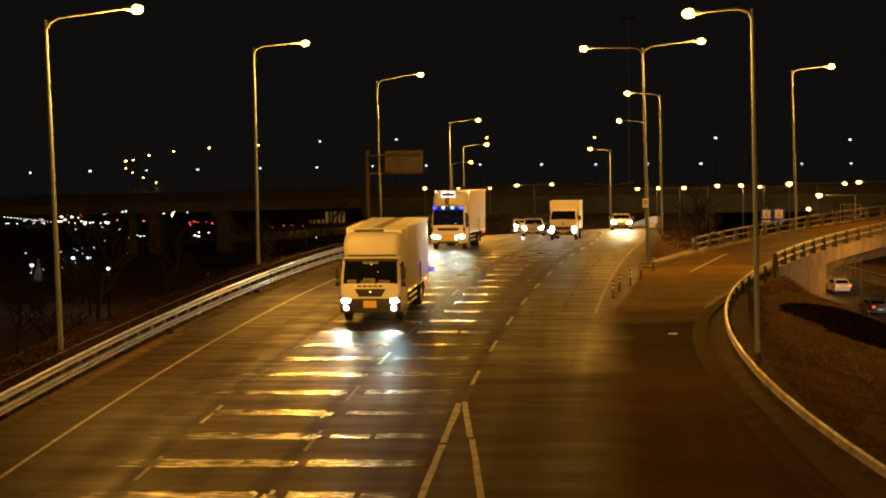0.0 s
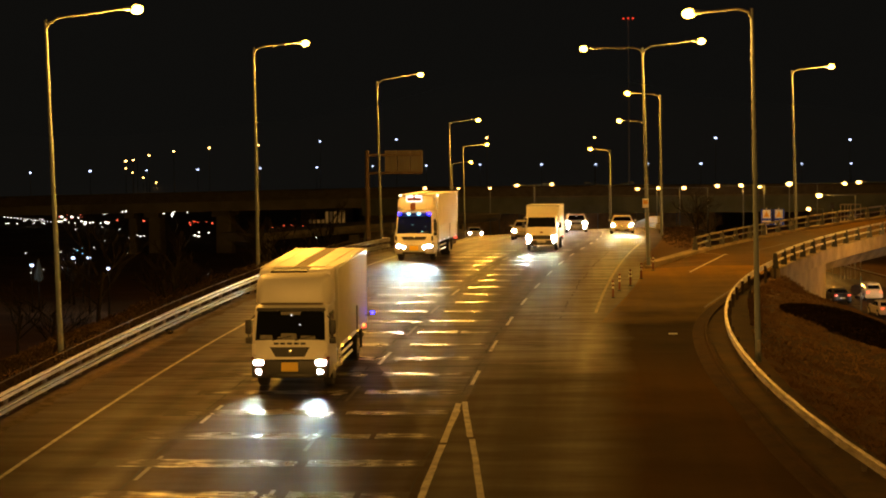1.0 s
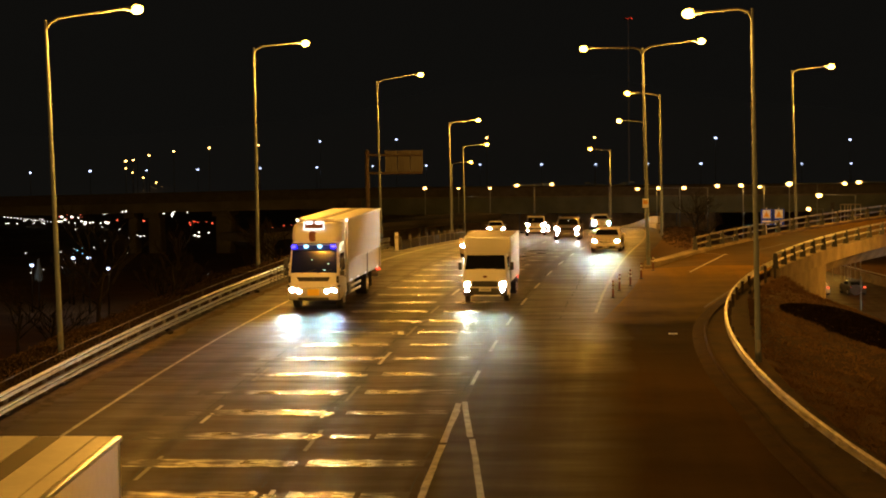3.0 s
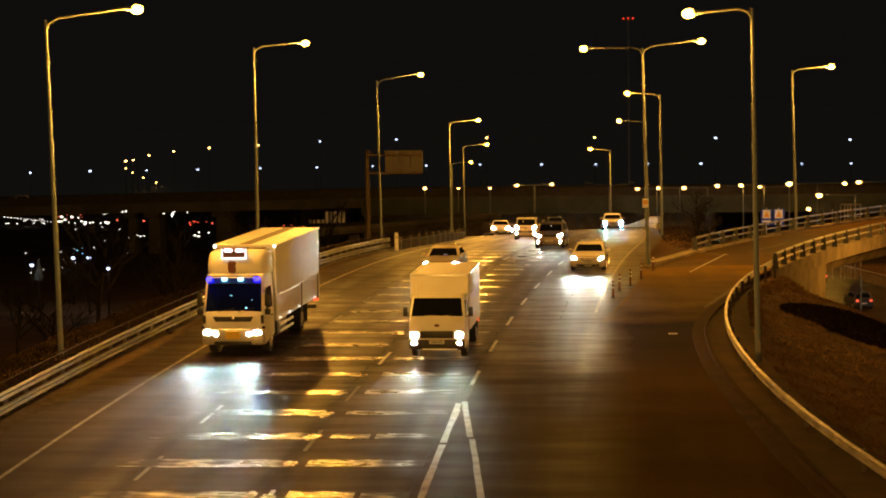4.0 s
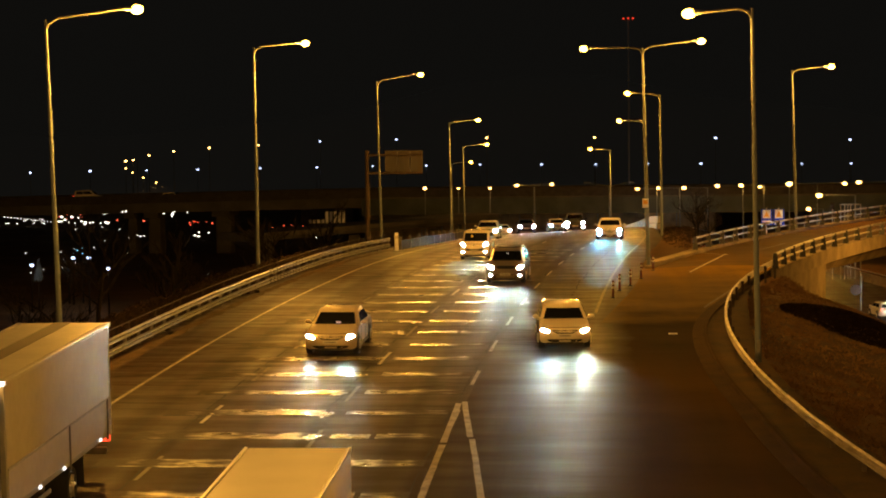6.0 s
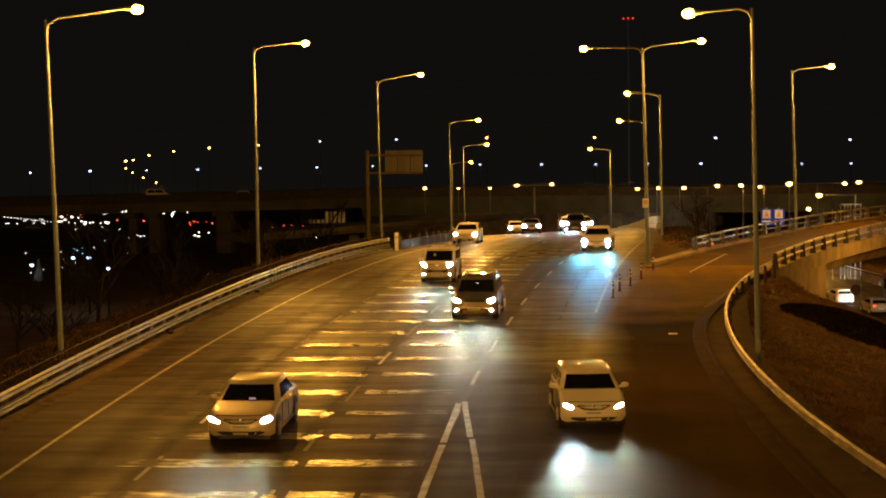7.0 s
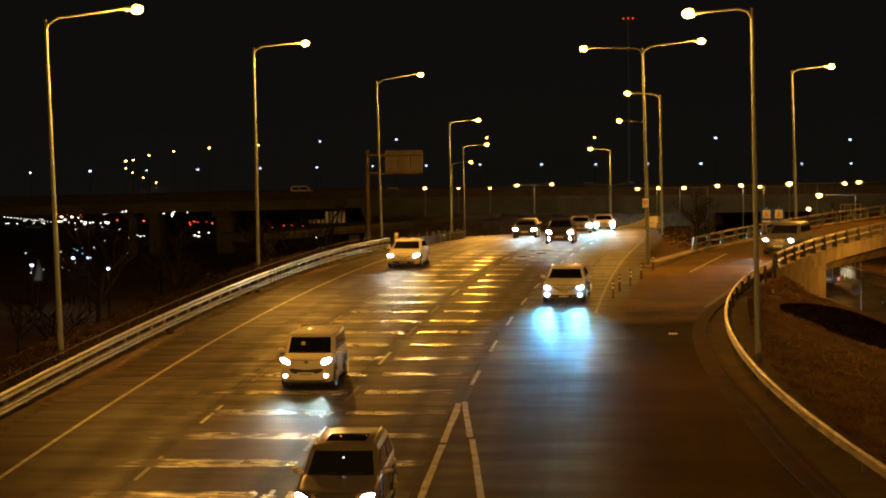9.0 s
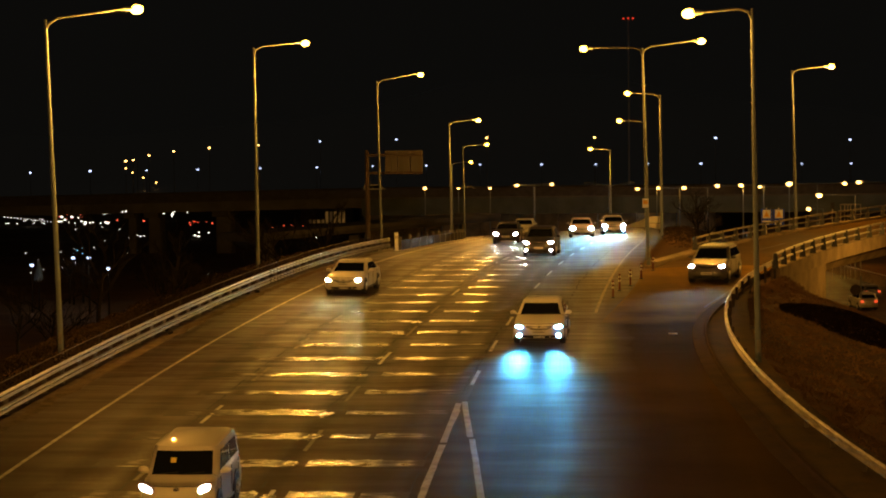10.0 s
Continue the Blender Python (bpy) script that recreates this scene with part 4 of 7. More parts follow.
for i, y in enumerate(steps(132, 180, 4.0)[:-1]):
    part("fence_panel", ribbon([(wx(q), q, deck_z(wx(q), q)) for q in (y, y + 1.95, y + 3.9)], [(-0.04, -0.3), (-0.04, 0.6), (0.04, 0.6), (0.04, -0.3)]), FENCE_PANEL, wall)
    part("fence_post", box(-0.08, 0.08, -0.08, 0.08, -0.3, 0.85, 0.01, 1), POST_STEEL, wall, m=pose(wx(y), y, deck_z(wx(y), y)))
marker = thing("marker_post", "white upright marker post at the barrier's end", "marker post", pose(wx(130.5), 130.5, deck_z(wx(130.5), 130.5)))
part("marker_body", box(-0.12, 0.12, -0.06, 0.06, -0.1, 1.15, 0.03, 2), SIGN_WHITE, marker)
part("marker_band", box(-0.125, 0.125, -0.066, -0.061, 0.75, 0.95), REFLECT_BAND, marker)
# concrete barrier on the far right of the carriageway, falling away along the road
fr = thing("concrete_barrier", "pale concrete barrier along the far edge of the carriageway", "barrier")
for k, (z0, z1, out_by) in enumerate(((0.0, 0.34, 0.12), (0.40, 1.0, 0.0))):
    rows = []
    for y in steps(182, 224, 3):
        fall, x = 1 - 0.75 * smooth((y - 186) / 36), main_right_x(y) + 0.55 - out_by
        rows.append([(x, y, road_z(y) + z0 * fall - 0.1 * (k == 0)), (x + 0.3 + out_by, y, road_z(y) + z0 * fall - 0.1 * (k == 0)), (x + 0.3 + out_by, y, road_z(y) + z1 * fall), (x, y, road_z(y) + z1 * fall)])
    part("barrier_base" if k == 0 else "barrier_wall", loft(rows), PALE_CONCRETE, fr)
rows = []
for y in steps(182.3, 223.7, 3):
    fall, x = 1 - 0.75 * smooth((y - 186) / 36), main_right_x(y) + 0.60
    rows.append([(x, y, road_z(y) + 0.33 * fall), (x + 0.2, y, road_z(y) + 0.33 * fall), (x + 0.2, y, road_z(y) + 0.41 * fall), (x, y, road_z(y) + 0.41 * fall)])
part("groove", loft(rows), BLACK, fr)


# ---------------------------------------------------------------- distance: hills, far lamps, town lights
def ridge(name, y, crest, z0):
    bm = bmesh.new()
    rows = []
    xs = steps(-2200, 2200, 40)
    # the low front rows spread the same glow over the black land
    for j, (dy, f) in enumerate(((-185, 0.004), (-90, 0.006), (0, 0.01), (120, 0.45), (260, 0.85), (380, 1.0), (700, 0.6))):
        rows.append([bm.verts.new((x, y + dy, z0 + f * crest(x) * (1 + 0.12 * noise.noise((x * 0.01, dy * 0.01, 2))))) for x in xs])
    for r, s in zip(rows, rows[1:]):
        for k in range(len(xs) - 1):
            bm.faces.new((r[k], r[k + 1], s[k + 1], s[k]))
    tagged(part(name, bm, HAZE_GLOW), "dark wooded hill with a faint haze glow", "hill", kind="structure")


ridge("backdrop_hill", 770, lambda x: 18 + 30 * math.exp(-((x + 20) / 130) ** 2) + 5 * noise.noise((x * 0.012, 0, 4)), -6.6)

FAR_LAMP = {}


def far_lamp(x, y, z, arm, mat, base=-8.2, size=0.8, watts=0, pole=POLE_PAINT):
    """A distant lamp on its pole; arm is the reach of its bracket, 0 for none."""
    g = thing("street_lamp", "distant street lamp with a glowing head" if mat is FAR_SODIUM else "distant tall lamp with a cold white head", "street lamp", pose(x, y, base), "far street lamps")
    h = z - base
    part("pole", tube([(-arm, 0, 0), (-arm, 0, h)], [0.12, 0.07], 6), pole, g)
    if arm:
        part("arm", tube([(-arm, 0, h), (0, 0, h + 0.05)], 0.05, 6), POLE_PAINT, g)
    if watts:
        street_light(x, y, z - size - 0.1, watts)
    if mat not in FAR_LAMP:
        bm = bmesh.new()
        bmesh.ops.create_uvsphere(bm, u_segments=10, v_segments=6, radius=1)
        for v in bm.verts:
            v.co = Vector((v.co.x, v.co.y, v.co.z * 0.65))
        FAR_LAMP[mat] = mesh_of(bm, "lamp_head", mat)
    part("lamp_head", FAR_LAMP[mat], mat, g, m=Matrix.Translation((0, 0, h)) @ Matrix.Diagonal((size, size, size, 1)))


FAR_A = (
    (-119.6, 520, 4.3, -3.0, FAR_SODIUM, 0.46),
    (-126.7, 560, 4.1, 0.0, FAR_SODIUM, 0.41),
    (-122.3, 560, 5.3, 0.0, FAR_SODIUM, 0.41),
    (-115.4, 560, 6.4, 0.0, FAR_SODIUM, 0.41),
    (-105.5, 560, 7.2, 0.0, FAR_SODIUM, 0.46),
    (-98.4, 600, 7.7, 0.0, FAR_SODIUM, 0.37),
    (-80.2, 600, 8.6, 0.0, FAR_WHITE, 0.41),
    (-57.8, 600, 8.9, 0.0, FAR_WHITE, 0.41),
    (-136.0, 600, 0.0, 0.0, FAR_SODIUM, 0.37),
    (-141.7, 640, -2.3, 0.0, FAR_SODIUM, 0.37),
    (-146.2, 680, -4.8, 0.0, FAR_SODIUM, 0.37),
    (-150.7, 720, -7.3, 0.0, FAR_SODIUM, 0.37),
    (-156.4, 760, -10.0, 0.0, FAR_SODIUM, 0.32),
    (-128.8, 560, 1.9, 0.0, FAR_SODIUM, 0.37),
    (-155.6, 560, 0.9, 0.0, FAR_WHITE, 0.46),
)
FAR_B = (
    (-138.8, 560, 1.2, 0.0, FAR_WHITE, 0.51),
    (-131.8, 600, 0.6, 0.0, FAR_WHITE, 0.41),
    (-116.6, 600, 0.7, 0.0, FAR_WHITE, 0.41),
    (-98.0, 600, 0.9, 0.0, FAR_WHITE, 0.37),
    (-81.3, 600, 1.0, 0.0, FAR_WHITE, 0.41),
    (-64.8, 600, 1.2, 0.0, FAR_WHITE, 0.32),
    (-49.1, 600, 1.2, 0.0, FAR_WHITE, 0.41),
    (-33.4, 600, 1.3, 0.0, FAR_WHITE, 0.41),
    (-15.5, 600, 1.2, 0.0, FAR_WHITE, 0.41),
    (0.1, 600, 1.1, 0.0, FAR_WHITE, 0.41),
    (15.4, 600, 1.1, 0.0, FAR_WHITE, 0.28),
    (30.5, 600, 1.0, 0.0, FAR_WHITE, 0.51),
    (-29.3, 560, 9.2, 0.0, FAR_SODIUM, 0.46),
    (-0.1, 560, 9.0, 0.0, FAR_SODIUM, 0.46),
    (32.4, 560, 8.5, 0.0, FAR_WHITE, 0.51),
)
FAR_C = (
    (68.2, 560, 7.6, 0.0, FAR_WHITE, 0.46),
    (59.3, 600, 0.7, 0.0, FAR_WHITE, 0.32),
    (73.4, 600, 0.6, 0.0, FAR_WHITE, 0.37),
    (-24.8, 300, 2.4, 0.0, FAR_SODIUM, 0.35),
    (-19.9, 300, 2.3, 0.0, FAR_SODIUM, 0.23),
    (-15.3, 300, 2.3, 0.0, FAR_SODIUM, 0.28),
    (-11.4, 300, 2.7, -2.5, FAR_SODIUM, 0.35),
    (-6.3, 300, 2.8, 2.5, FAR_SODIUM, 0.35),
    (6.1, 300, 2.0, -2.8, FAR_SODIUM, 0.35),
    (9.1, 300, 2.1, -3.1, FAR_SODIUM, 0.35),
    (12.8, 300, 2.1, -3.4, FAR_SODIUM, 0.42),
    (17.6, 300, 2.35, -3.7, FAR_SODIUM, 0.42),
    (21.0, 300, 2.4, -3.3, FAR_SODIUM, 0.42),
)
FAR_D = (
    (23.7, 300, 2.15, -4.2, FAR_SODIUM, 0.33),
    (27.9, 300, 2.55, -4.0, FAR_SODIUM, 0.56),
    (35.8, 300, 2.55, 3.9, FAR_SODIUM, 0.42),
    (26.8, 250, 2.4, -4.3, FAR_SODIUM, 0.44),
    (30.65, 300, -1.1, -2.1, FAR_SODIUM, 0.42),
    (37.8, 300, 2.7, -4.8, FAR_SODIUM, 0.46),
)
for x, y, z, arm, mat, size in FAR_A + FAR_B + FAR_C + FAR_D:
    far_lamp(x, y, z, arm, mat, size=size * 0.85, watts=2500 if y < 260 else 320 if y == 300 and x < 5 and size > 0.3 else 200 if y == 300 and x > 5 else 0)


unlit = thing("street_lamp", "far unlit street lamp with two arms", "street lamp", pose(2.0, 300, -8.2), "far street lamps")
part("pole", tube([(0, 0, 0), (0, 0, 10.6)], [0.11, 0.06], 8), POLE_PAINT, unlit)
for s in (-1, 1):
    part("arm", tube([(0, 0, 10.5), (s * 0.5, 0, 10.75), (s * 3.0, 0, 11.15)], 0.05, 6), POLE_PAINT, unlit)
    part("lamp_head", box(s * 3.2 - 0.4, s * 3.2 + 0.4, -0.15, 0.15, 11.08, 11.25, 0.05, 2), POLE_PAINT, unlit)


def town_lights(name, label, x0, x1, y0, y1, z0, z1, count, mat, size, seed):
    """A cluster of small far lights: lit signs, windows and car lamps."""
    r = random.Random(seed)
    bm = bmesh.new()
    for _ in range(count):
        c = Vector((r.uniform(x0, x1), r.uniform(y0, y1), r.uniform(z0, z1)))
        s = size * r.uniform(0.3, 0.85)
        bmesh.ops.create_icosphere(bm, subdivisions=1, radius=s, matrix=Matrix.Translation(c) @ Matrix.Diagonal((1.0, 0.4, 0.7, 1)))
    tagged(part(name, bm, mat), label, "town lights", kind="stuff")


town_lights("town_lights", "far white lights of the town", -110.8, -103.7, 413, 421, -7.3, -6.6, 11, CITY_GLOW, 0.42, 40)
town_lights("town_lights", "far white lights of the town", -124.3, -112.8, 419, 427, -7.6, -6.2, 15, CITY_GLOW, 0.21, 41)
town_lights("town_lights", "far red tail lights and signs", -116.7, -111.4, 440, 448, -7.4, -6.4, 7, CITY_RED, 0.27, 42)
town_lights("town_lights", "far white lights of the town", -111.6, -107.7, 459, 467, -7.1, -6.7, 4, CITY_GLOW, 0.32, 43)
town_lights("town_lights", "far white lights of the town", -97.6, -95.3, 400, 408, -7.4, -6.5, 6, CITY_GLOW, 0.40, 44)
town_lights("town_lights", "far white lights of the town", -83.2, -81.6, 362, 370, -8.3, -5.8, 4, CITY_GLOW, 0.33, 45)
town_lights("town_lights", "far red tail lights and signs", -100.9, -94.3, 419, 427, -7.3, -6.6, 5, CITY_RED, 0.25, 46)
town_lights("town_lights", "far white lights of the town", -96.5, -90.1, 446, 454, -7.2, -6.8, 4, CITY_GLOW, 0.36, 47)
town_lights("town_lights", "far red tail lights and signs", -82.0, -77.7, 408, 416, -7.4, -6.7, 7, CITY_RED, 0.29, 48)
town_lights("town_lights", "far white lights of the town", -72.1, -69.3, 363, 371, -7.5, -6.7, 4, CITY_GLOW, 0.33, 49)
town_lights("town_lights", "far white lights of the town", -75.9, -74.4, 268, 276, -7.7, -6.6, 4, CITY_GLOW, 0.16, 50)
town_lights("town_lights", "far white lights of the town", -74.4, -72.4, 277, 285, -7.9, -6.4, 6, CITY_GLOW, 0.12, 51)
town_lights("town_lights", "far cyan lit sign", -80.2, -78.7, 308, 316, -7.7, -6.5, 4, CITY_CYAN, 0.16, 52)
town_lights("town_lights", "far red tail lights and signs", -71.3, -53.7, 390, 398, -7.7, -6.6, 6, CITY_RED, 0.20, 53)
town_lights("town_lights", "far white lights of the town", -61.1, -59.6, 347, 355, -7.6, -6.8, 4, CITY_GLOW, 0.28, 54)
town_lights("town_lights", "far white lights of the town", -57.6, -54.6, 353, 361, -7.9, -6.5, 6, CITY_GLOW, 0.29, 55)
town_lights("town_lights", "far white lights of the town", -50.8, -47.8, 347, 355, -8.0, -6.4, 3, CITY_GLOW, 0.21, 56)
town_lights("town_lights", "far white lights of the town", -91.7, -72.9, 311, 319, -10.5, -3.7, 10, CITY_GLOW, 0.14, 57)
town_lights("town_lights", "far white lights of the town", -60.2, -54.0, 438, 446, -8.1, -6.3, 6, CITY_GLOW, 0.18, 58)
town_lights("town_lights", "far red tail lights and signs", -158.9, -149.6, 537, 545, -7.5, -5.8, 2, CITY_RED, 0.32, 59)
town_lights("town_lights", "far white lights of the town", -80.7, -78.2, 443, 451, -7.4, -6.7, 2, CITY_GLOW, 0.31, 60)
town_lights("town_lights", "far white lights of the town", -49.0, -46.6, 247, 255, -8.1, -6.4, 2, CITY_GLOW, 0.08, 61)
town_lights("town_lights", "far red tail lights and signs", -56.4, -47.8, 378, 386, -7.7, -6.7, 3, CITY_RED, 0.19, 62)
town_lights("town_lights", "far white lights of the town", -72.0, -69.3, 300, 304, -0.90, -0.51, 3, CITY_GLOW, 0.24, 70)
town_lights("town_lights", "far white lights of the town", -63.9, -60.1, 300, 304, -1.05, -0.75, 4, CITY_GLOW, 0.20, 71)
town_lights("town_lights", "far white lights of the town", -68.1, -66.8, 300, 304, -4.86, -4.28, 5, CITY_GLOW, 0.20, 72)
town_lights("town_lights", "far white lights of the town", -48.6, -44.2, 280, 284, -3.73, -2.99, 7, CITY_GLOW, 0.17, 73)
town_lights("town_lights", "far white lights of the town", -98.2, -92.3, 370, 374, -5.17, -4.08, 9, CITY_GLOW, 0.34, 74)


quay = bmesh.new()
for i in range(15):
    bmesh.ops.create_icosphere(quay, subdivisions=1, radius=0.13 - 0.004 * i, matrix=Matrix.Translation((-122.4 + 0.70 * i, 420, -5.92 - 0.075 * i)))
tagged(part("town_lights", quay, CITY_GLOW), "far row of small white lamps", "town lights", kind="stuff")


def beacon():
    """Red warning lamps on a far mast; they turn with a dark back, so that they blink."""
    mast = thing("beacon_mast", "thin dark mast of far warning lamps", "mast", pose(9.8, 600, -8.2))
    part("mast_pole", tube([(0, 0.36, 0), (0, 0.36, 51.6)], [0.25, 0.12], 6), HAZE_GLOW, mast)
    g = thing("warning_beacon", "three red warning lamps on a far mast", "beacon", pose(9.8, 600, 43.05))
    for x in (-1.35, 0, 1.35):
        part("beacon_lamp", box(x - 0.26, x + 0.26, -0.32, -0.04, -0.21, 0.21, 0.06, 2), RED_BEACON, g)
        part("beacon_back", box(x - 0.36, x + 0.36, -0.035, 0.25, -0.3, 0.3, 0.02, 1), RIM_BLACK, g)
    return g


red_beacon = beacon()

# ---------------------------------------------------------------- winter trees and shrubs
def bare_tree(x, y, z, height, seed):
    r = random.Random(seed)
    g = thing("bare_tree", "leafless dark winter tree on the embankment", "tree", pose(x, y, z), "winter trees")
    trunk = bmesh.new()
    tube([(0, 0, -0.4), (r.uniform(-.1, .1), r.uniform(-.1, .1), height * 0.3), (r.uniform(-.3, .3), r.uniform(-.3, .3), height * 0.6)], [height * 0.022, height * 0.017, height * 0.011], 7, trunk)
    part("trunk", trunk, BARK, g)
    crown = bmesh.new()

    def limb(p, d, length, rad, depth):
        mid = p + d * length * 0.5 + Vector((r.uniform(-1, 1), r.uniform(-1, 1), r.uniform(-0.3, 1))) * length * 0.08
        end = p + d * length
        tube([p, mid, end], [rad, rad * 0.75, rad * 0.4], 4, crown, False)
        if depth:
            for _ in range(r.choice((3, 4))):
                q = (d + Vector((r.uniform(-1, 1), r.uniform(-1, 1), r.uniform(-0.2, 0.9))) * 0.75).normalized()
                limb(p.lerp(end, r.uniform(0.45, 1.0)), q, length * r.uniform(0.5, 0.75), rad * 0.5, depth - 1)

    for k in range(7):
        a = r.uniform(0, 6.28)
        limb(Vector((0, 0, height * r.uniform(0.28, 0.6))), Vector((math.cos(a), math.sin(a), r.uniform(0.5, 1.4))).normalized(), height * r.uniform(0.22, 0.36), height * 0.009, 3)
    part("crown", crown, BARK, g)


TREES = [(x - 5.0, y) for x, y in [(-22.5, 96), (-24, 118), (-21.5, 128), (-23, 141), (-27, 150), (-20.5, 158), (-19, 172), (-23, 180), (-30, 130), (-34, 105), (-29, 90), (-27, 78), (-26, 62), (-38, 160), (-22, 205), (-28, 195)]]
for i, (x, y) in enumerate(TREES):
    bare_tree(x, y, land_z(x, y), 4.5 + (i * 37 % 10) * 0.45, 100 + i)
for i, (x, y) in enumerate(((6.8, 141), (8.6, 158), (8.4, 172))):
    bare_tree(x, y, land_z(x, y), 4.0 + (i * 29 % 7) * 0.4, 300 + i)


def shrub(name, label, x0, x1, y0, y1, height, count, seed, belt=False):
    """Many small leaves in clumps over an uneven mound."""
    r = random.Random(seed)
    bm = bmesh.new()
    for _ in range(count):
        a, b = r.uniform(-1, 1), r.uniform(-1, 1)
        if a * a + b * b > 1 and not belt:
            continue
        x, y = (x0 + x1) / 2 + a * (x1 - x0) / 2, (y0 + y1) / 2 + b * (y1 - y0) / 2
        x += bend(y) if belt else 0.0
        top = height * (1 if belt else (1 - (a * a + b * b) ** 1.5) ** 0.5) * (0.75 + 0.5 * noise.noise((x * 0.9, y * 0.9, seed)))
        z = land_z(x, y) + max(top, 0.05) * r.uniform(0.3, 1.0) ** 0.5
        c, s = Vector((x, y, z)), r.uniform(0.03, 0.08)
        u = Vector((r.uniform(-1, 1), r.uniform(-1, 1), r.uniform(-1, 1))).normalized()
        v = u.orthogonal().normalized()
        bm.faces.new([bm.verts.new(c + q) for q in (u * s, v * s * 0.6, -u * s, -v * s * 0.6)])
    tagged(part(name, bm, LEAF if name == "shrub_bed" else BRUSH), label, "shrub", kind="stuff")


shrub("shrub_bed", "dark dense clipped shrubs on the grass bank", 8.0, 19.5, 85.0, 95.5, 0.5, 42000, 3)
shrub("verge_shrubs", "tangle of dry brush beside the guard rail", -23.4, -18.2, 20, 140, 0.8, 52000, 4, True)
shrub("median_shrubs", "dry brush in the wedge between the roads", 4.6, 8.6, 126, 175, 0.8, 6000, 6)


# small things lying on the road
stud = thing("road_stud", "small pale plastic scrap lying on the slip road", "litter", pose(2.85, 76.5, road_z(76.5)))
part("scrap", box(-0.17, 0.17, -0.06, 0.06, 0.0, 0.03, 0.01, 1), SIGN_WHITE, stud)
for x, y in ((-16.25, 77.2), (-16.5, 78.0), (-16.05, 93.6), (-15.7, 94.3)):
    bm = bmesh.new()
    bmesh.ops.create_icosphere(bm, subdivisions=2, radius=0.13)
    for v in bm.verts:
        v.co = v.co * (1 + 0.5 * noise.noise(v.co * 9 + Vector((x, y, 0))))
        v.co.z = max(v.co.z * 0.6, -0.05)
    lump = thing("rubble", "dark lump of rubble on the hard shoulder", "rubble", pose(x, y, road_z(y) + 0.05))
    part("stone", bm, TAR, lump)

# path lamps down on the low land beside the embankment
for x, y in ((-58.9, 211.5), (-57.7, 224), (-49.2, 205), (-52.2, 209)):
    far_lamp(x, y, -3.0 if y != 209 else -2.1, 0, FAR_WHITE, size=0.22, pole=BARK)
    street_light(x, y, -3.5, 130.0, (0.85, 0.92, 1.0))


def fir(x, y, z, height):
    """A small evergreen: a trunk and a cone of short drooping sprays."""
    g = thing("fir_tree", "small evergreen lit by a path lamp", "tree", pose(x, y, z), "winter trees")
    part("trunk", tube([(0, 0, -0.3), (0, 0, height * 0.9)], [0.12, 0.03], 7), BARK, g)
    r, bm = random.Random(77), bmesh.new()
    for _ in range(1500):
        f, a = r.random() ** 0.7, r.uniform(0, 6.283)
        rad = (1 - f) * 0.6 * r.uniform(0.5, 1.0)
        c = Vector((rad * math.cos(a), rad * math.sin(a), height * (0.6 + 0.4 * f)))
        u, v = Vector((math.cos(a), math.sin(a), -0.5)) * 0.16, Vector((-math.sin(a), math.cos(a), 0)) * 0.05
        bm.faces.new([bm.verts.new(c + q) for q in (u, v, -u, -v)])
    part("crown", bm, FIR, g)


fir(-58.75, 213.6, land_z(-58.75, 213.6), 5.6)
bare_tree(-58.6, 225.6, land_z(-58.6, 225.6), 6.4, 401)
bare_tree(-57.2, 226.2, land_z(-57.2, 226.2), 5.8, 402)


def far_building(x0, x1, y, z0, z1, cols, tall):
    """A dark block beyond the embankment with a row of warm lit windows."""
    g = thing("far_building", "far dark building with a row of warm lit windows", "building")
    part("wall", box(x0 - 1.5, x1 + 1.5, y, y + 10, -9, z1 + 1.2, 0.05, 1), FENCE_PANEL, g)
    part("roof", box(x0 - 1.8, x1 + 1.8, y - 0.3, y + 10.3, z1 + 1.21, z1 + 1.5, 0.05, 1), DARK_STEEL, g)
    w = (x1 - x0) / cols
    for k in range(cols):
        high = z1 if k >= cols - tall else z0 + (z1 - z0) * 0.35
        frame_ = part("window", box(x0 + k * w + 0.03, x0 + (k + 1) * w - 0.03, y - 0.06, y - 0.005, z0, high), DARK_STEEL, g)
        part("pane", box(x0 + k * w + 0.14, x0 + (k + 1) * w - 0.14, y - 0.08, y - 0.061, z0 + 0.1, high - 0.1), WARM_WINDOW if (k * 7) % 5 else DIM_WINDOW, frame_)


far_building(-54.9, -47.7, 392, -6.6, -4.2, 9, 5)
far_building(-42.6, -36.5, 394, -5.2, -4.4, 7, 7)


def round_sign(x, y):
    """The back of a round sign on its post beside the lower road."""
    g = thing("round_sign", "dark back of a round sign on a pale post", "road sign", pose(x, y, LOW_Z))
    part("post", tube([(0, 0, -0.2), (0, 0, 3.2)], 0.07, 8), POLE_PAINT, g)
    part("disc", tube([(-0.5, -0.10, 1.9), (-0.5, -0.06, 1.9)], 0.5, 20), DARK_STEEL, g)
    part("bracket", tube([(-0.55, -0.04, 1.9), (0.02, -0.04, 1.9)], 0.03, 6), POLE_PAINT, g)


round_sign(24.6, 193.5)


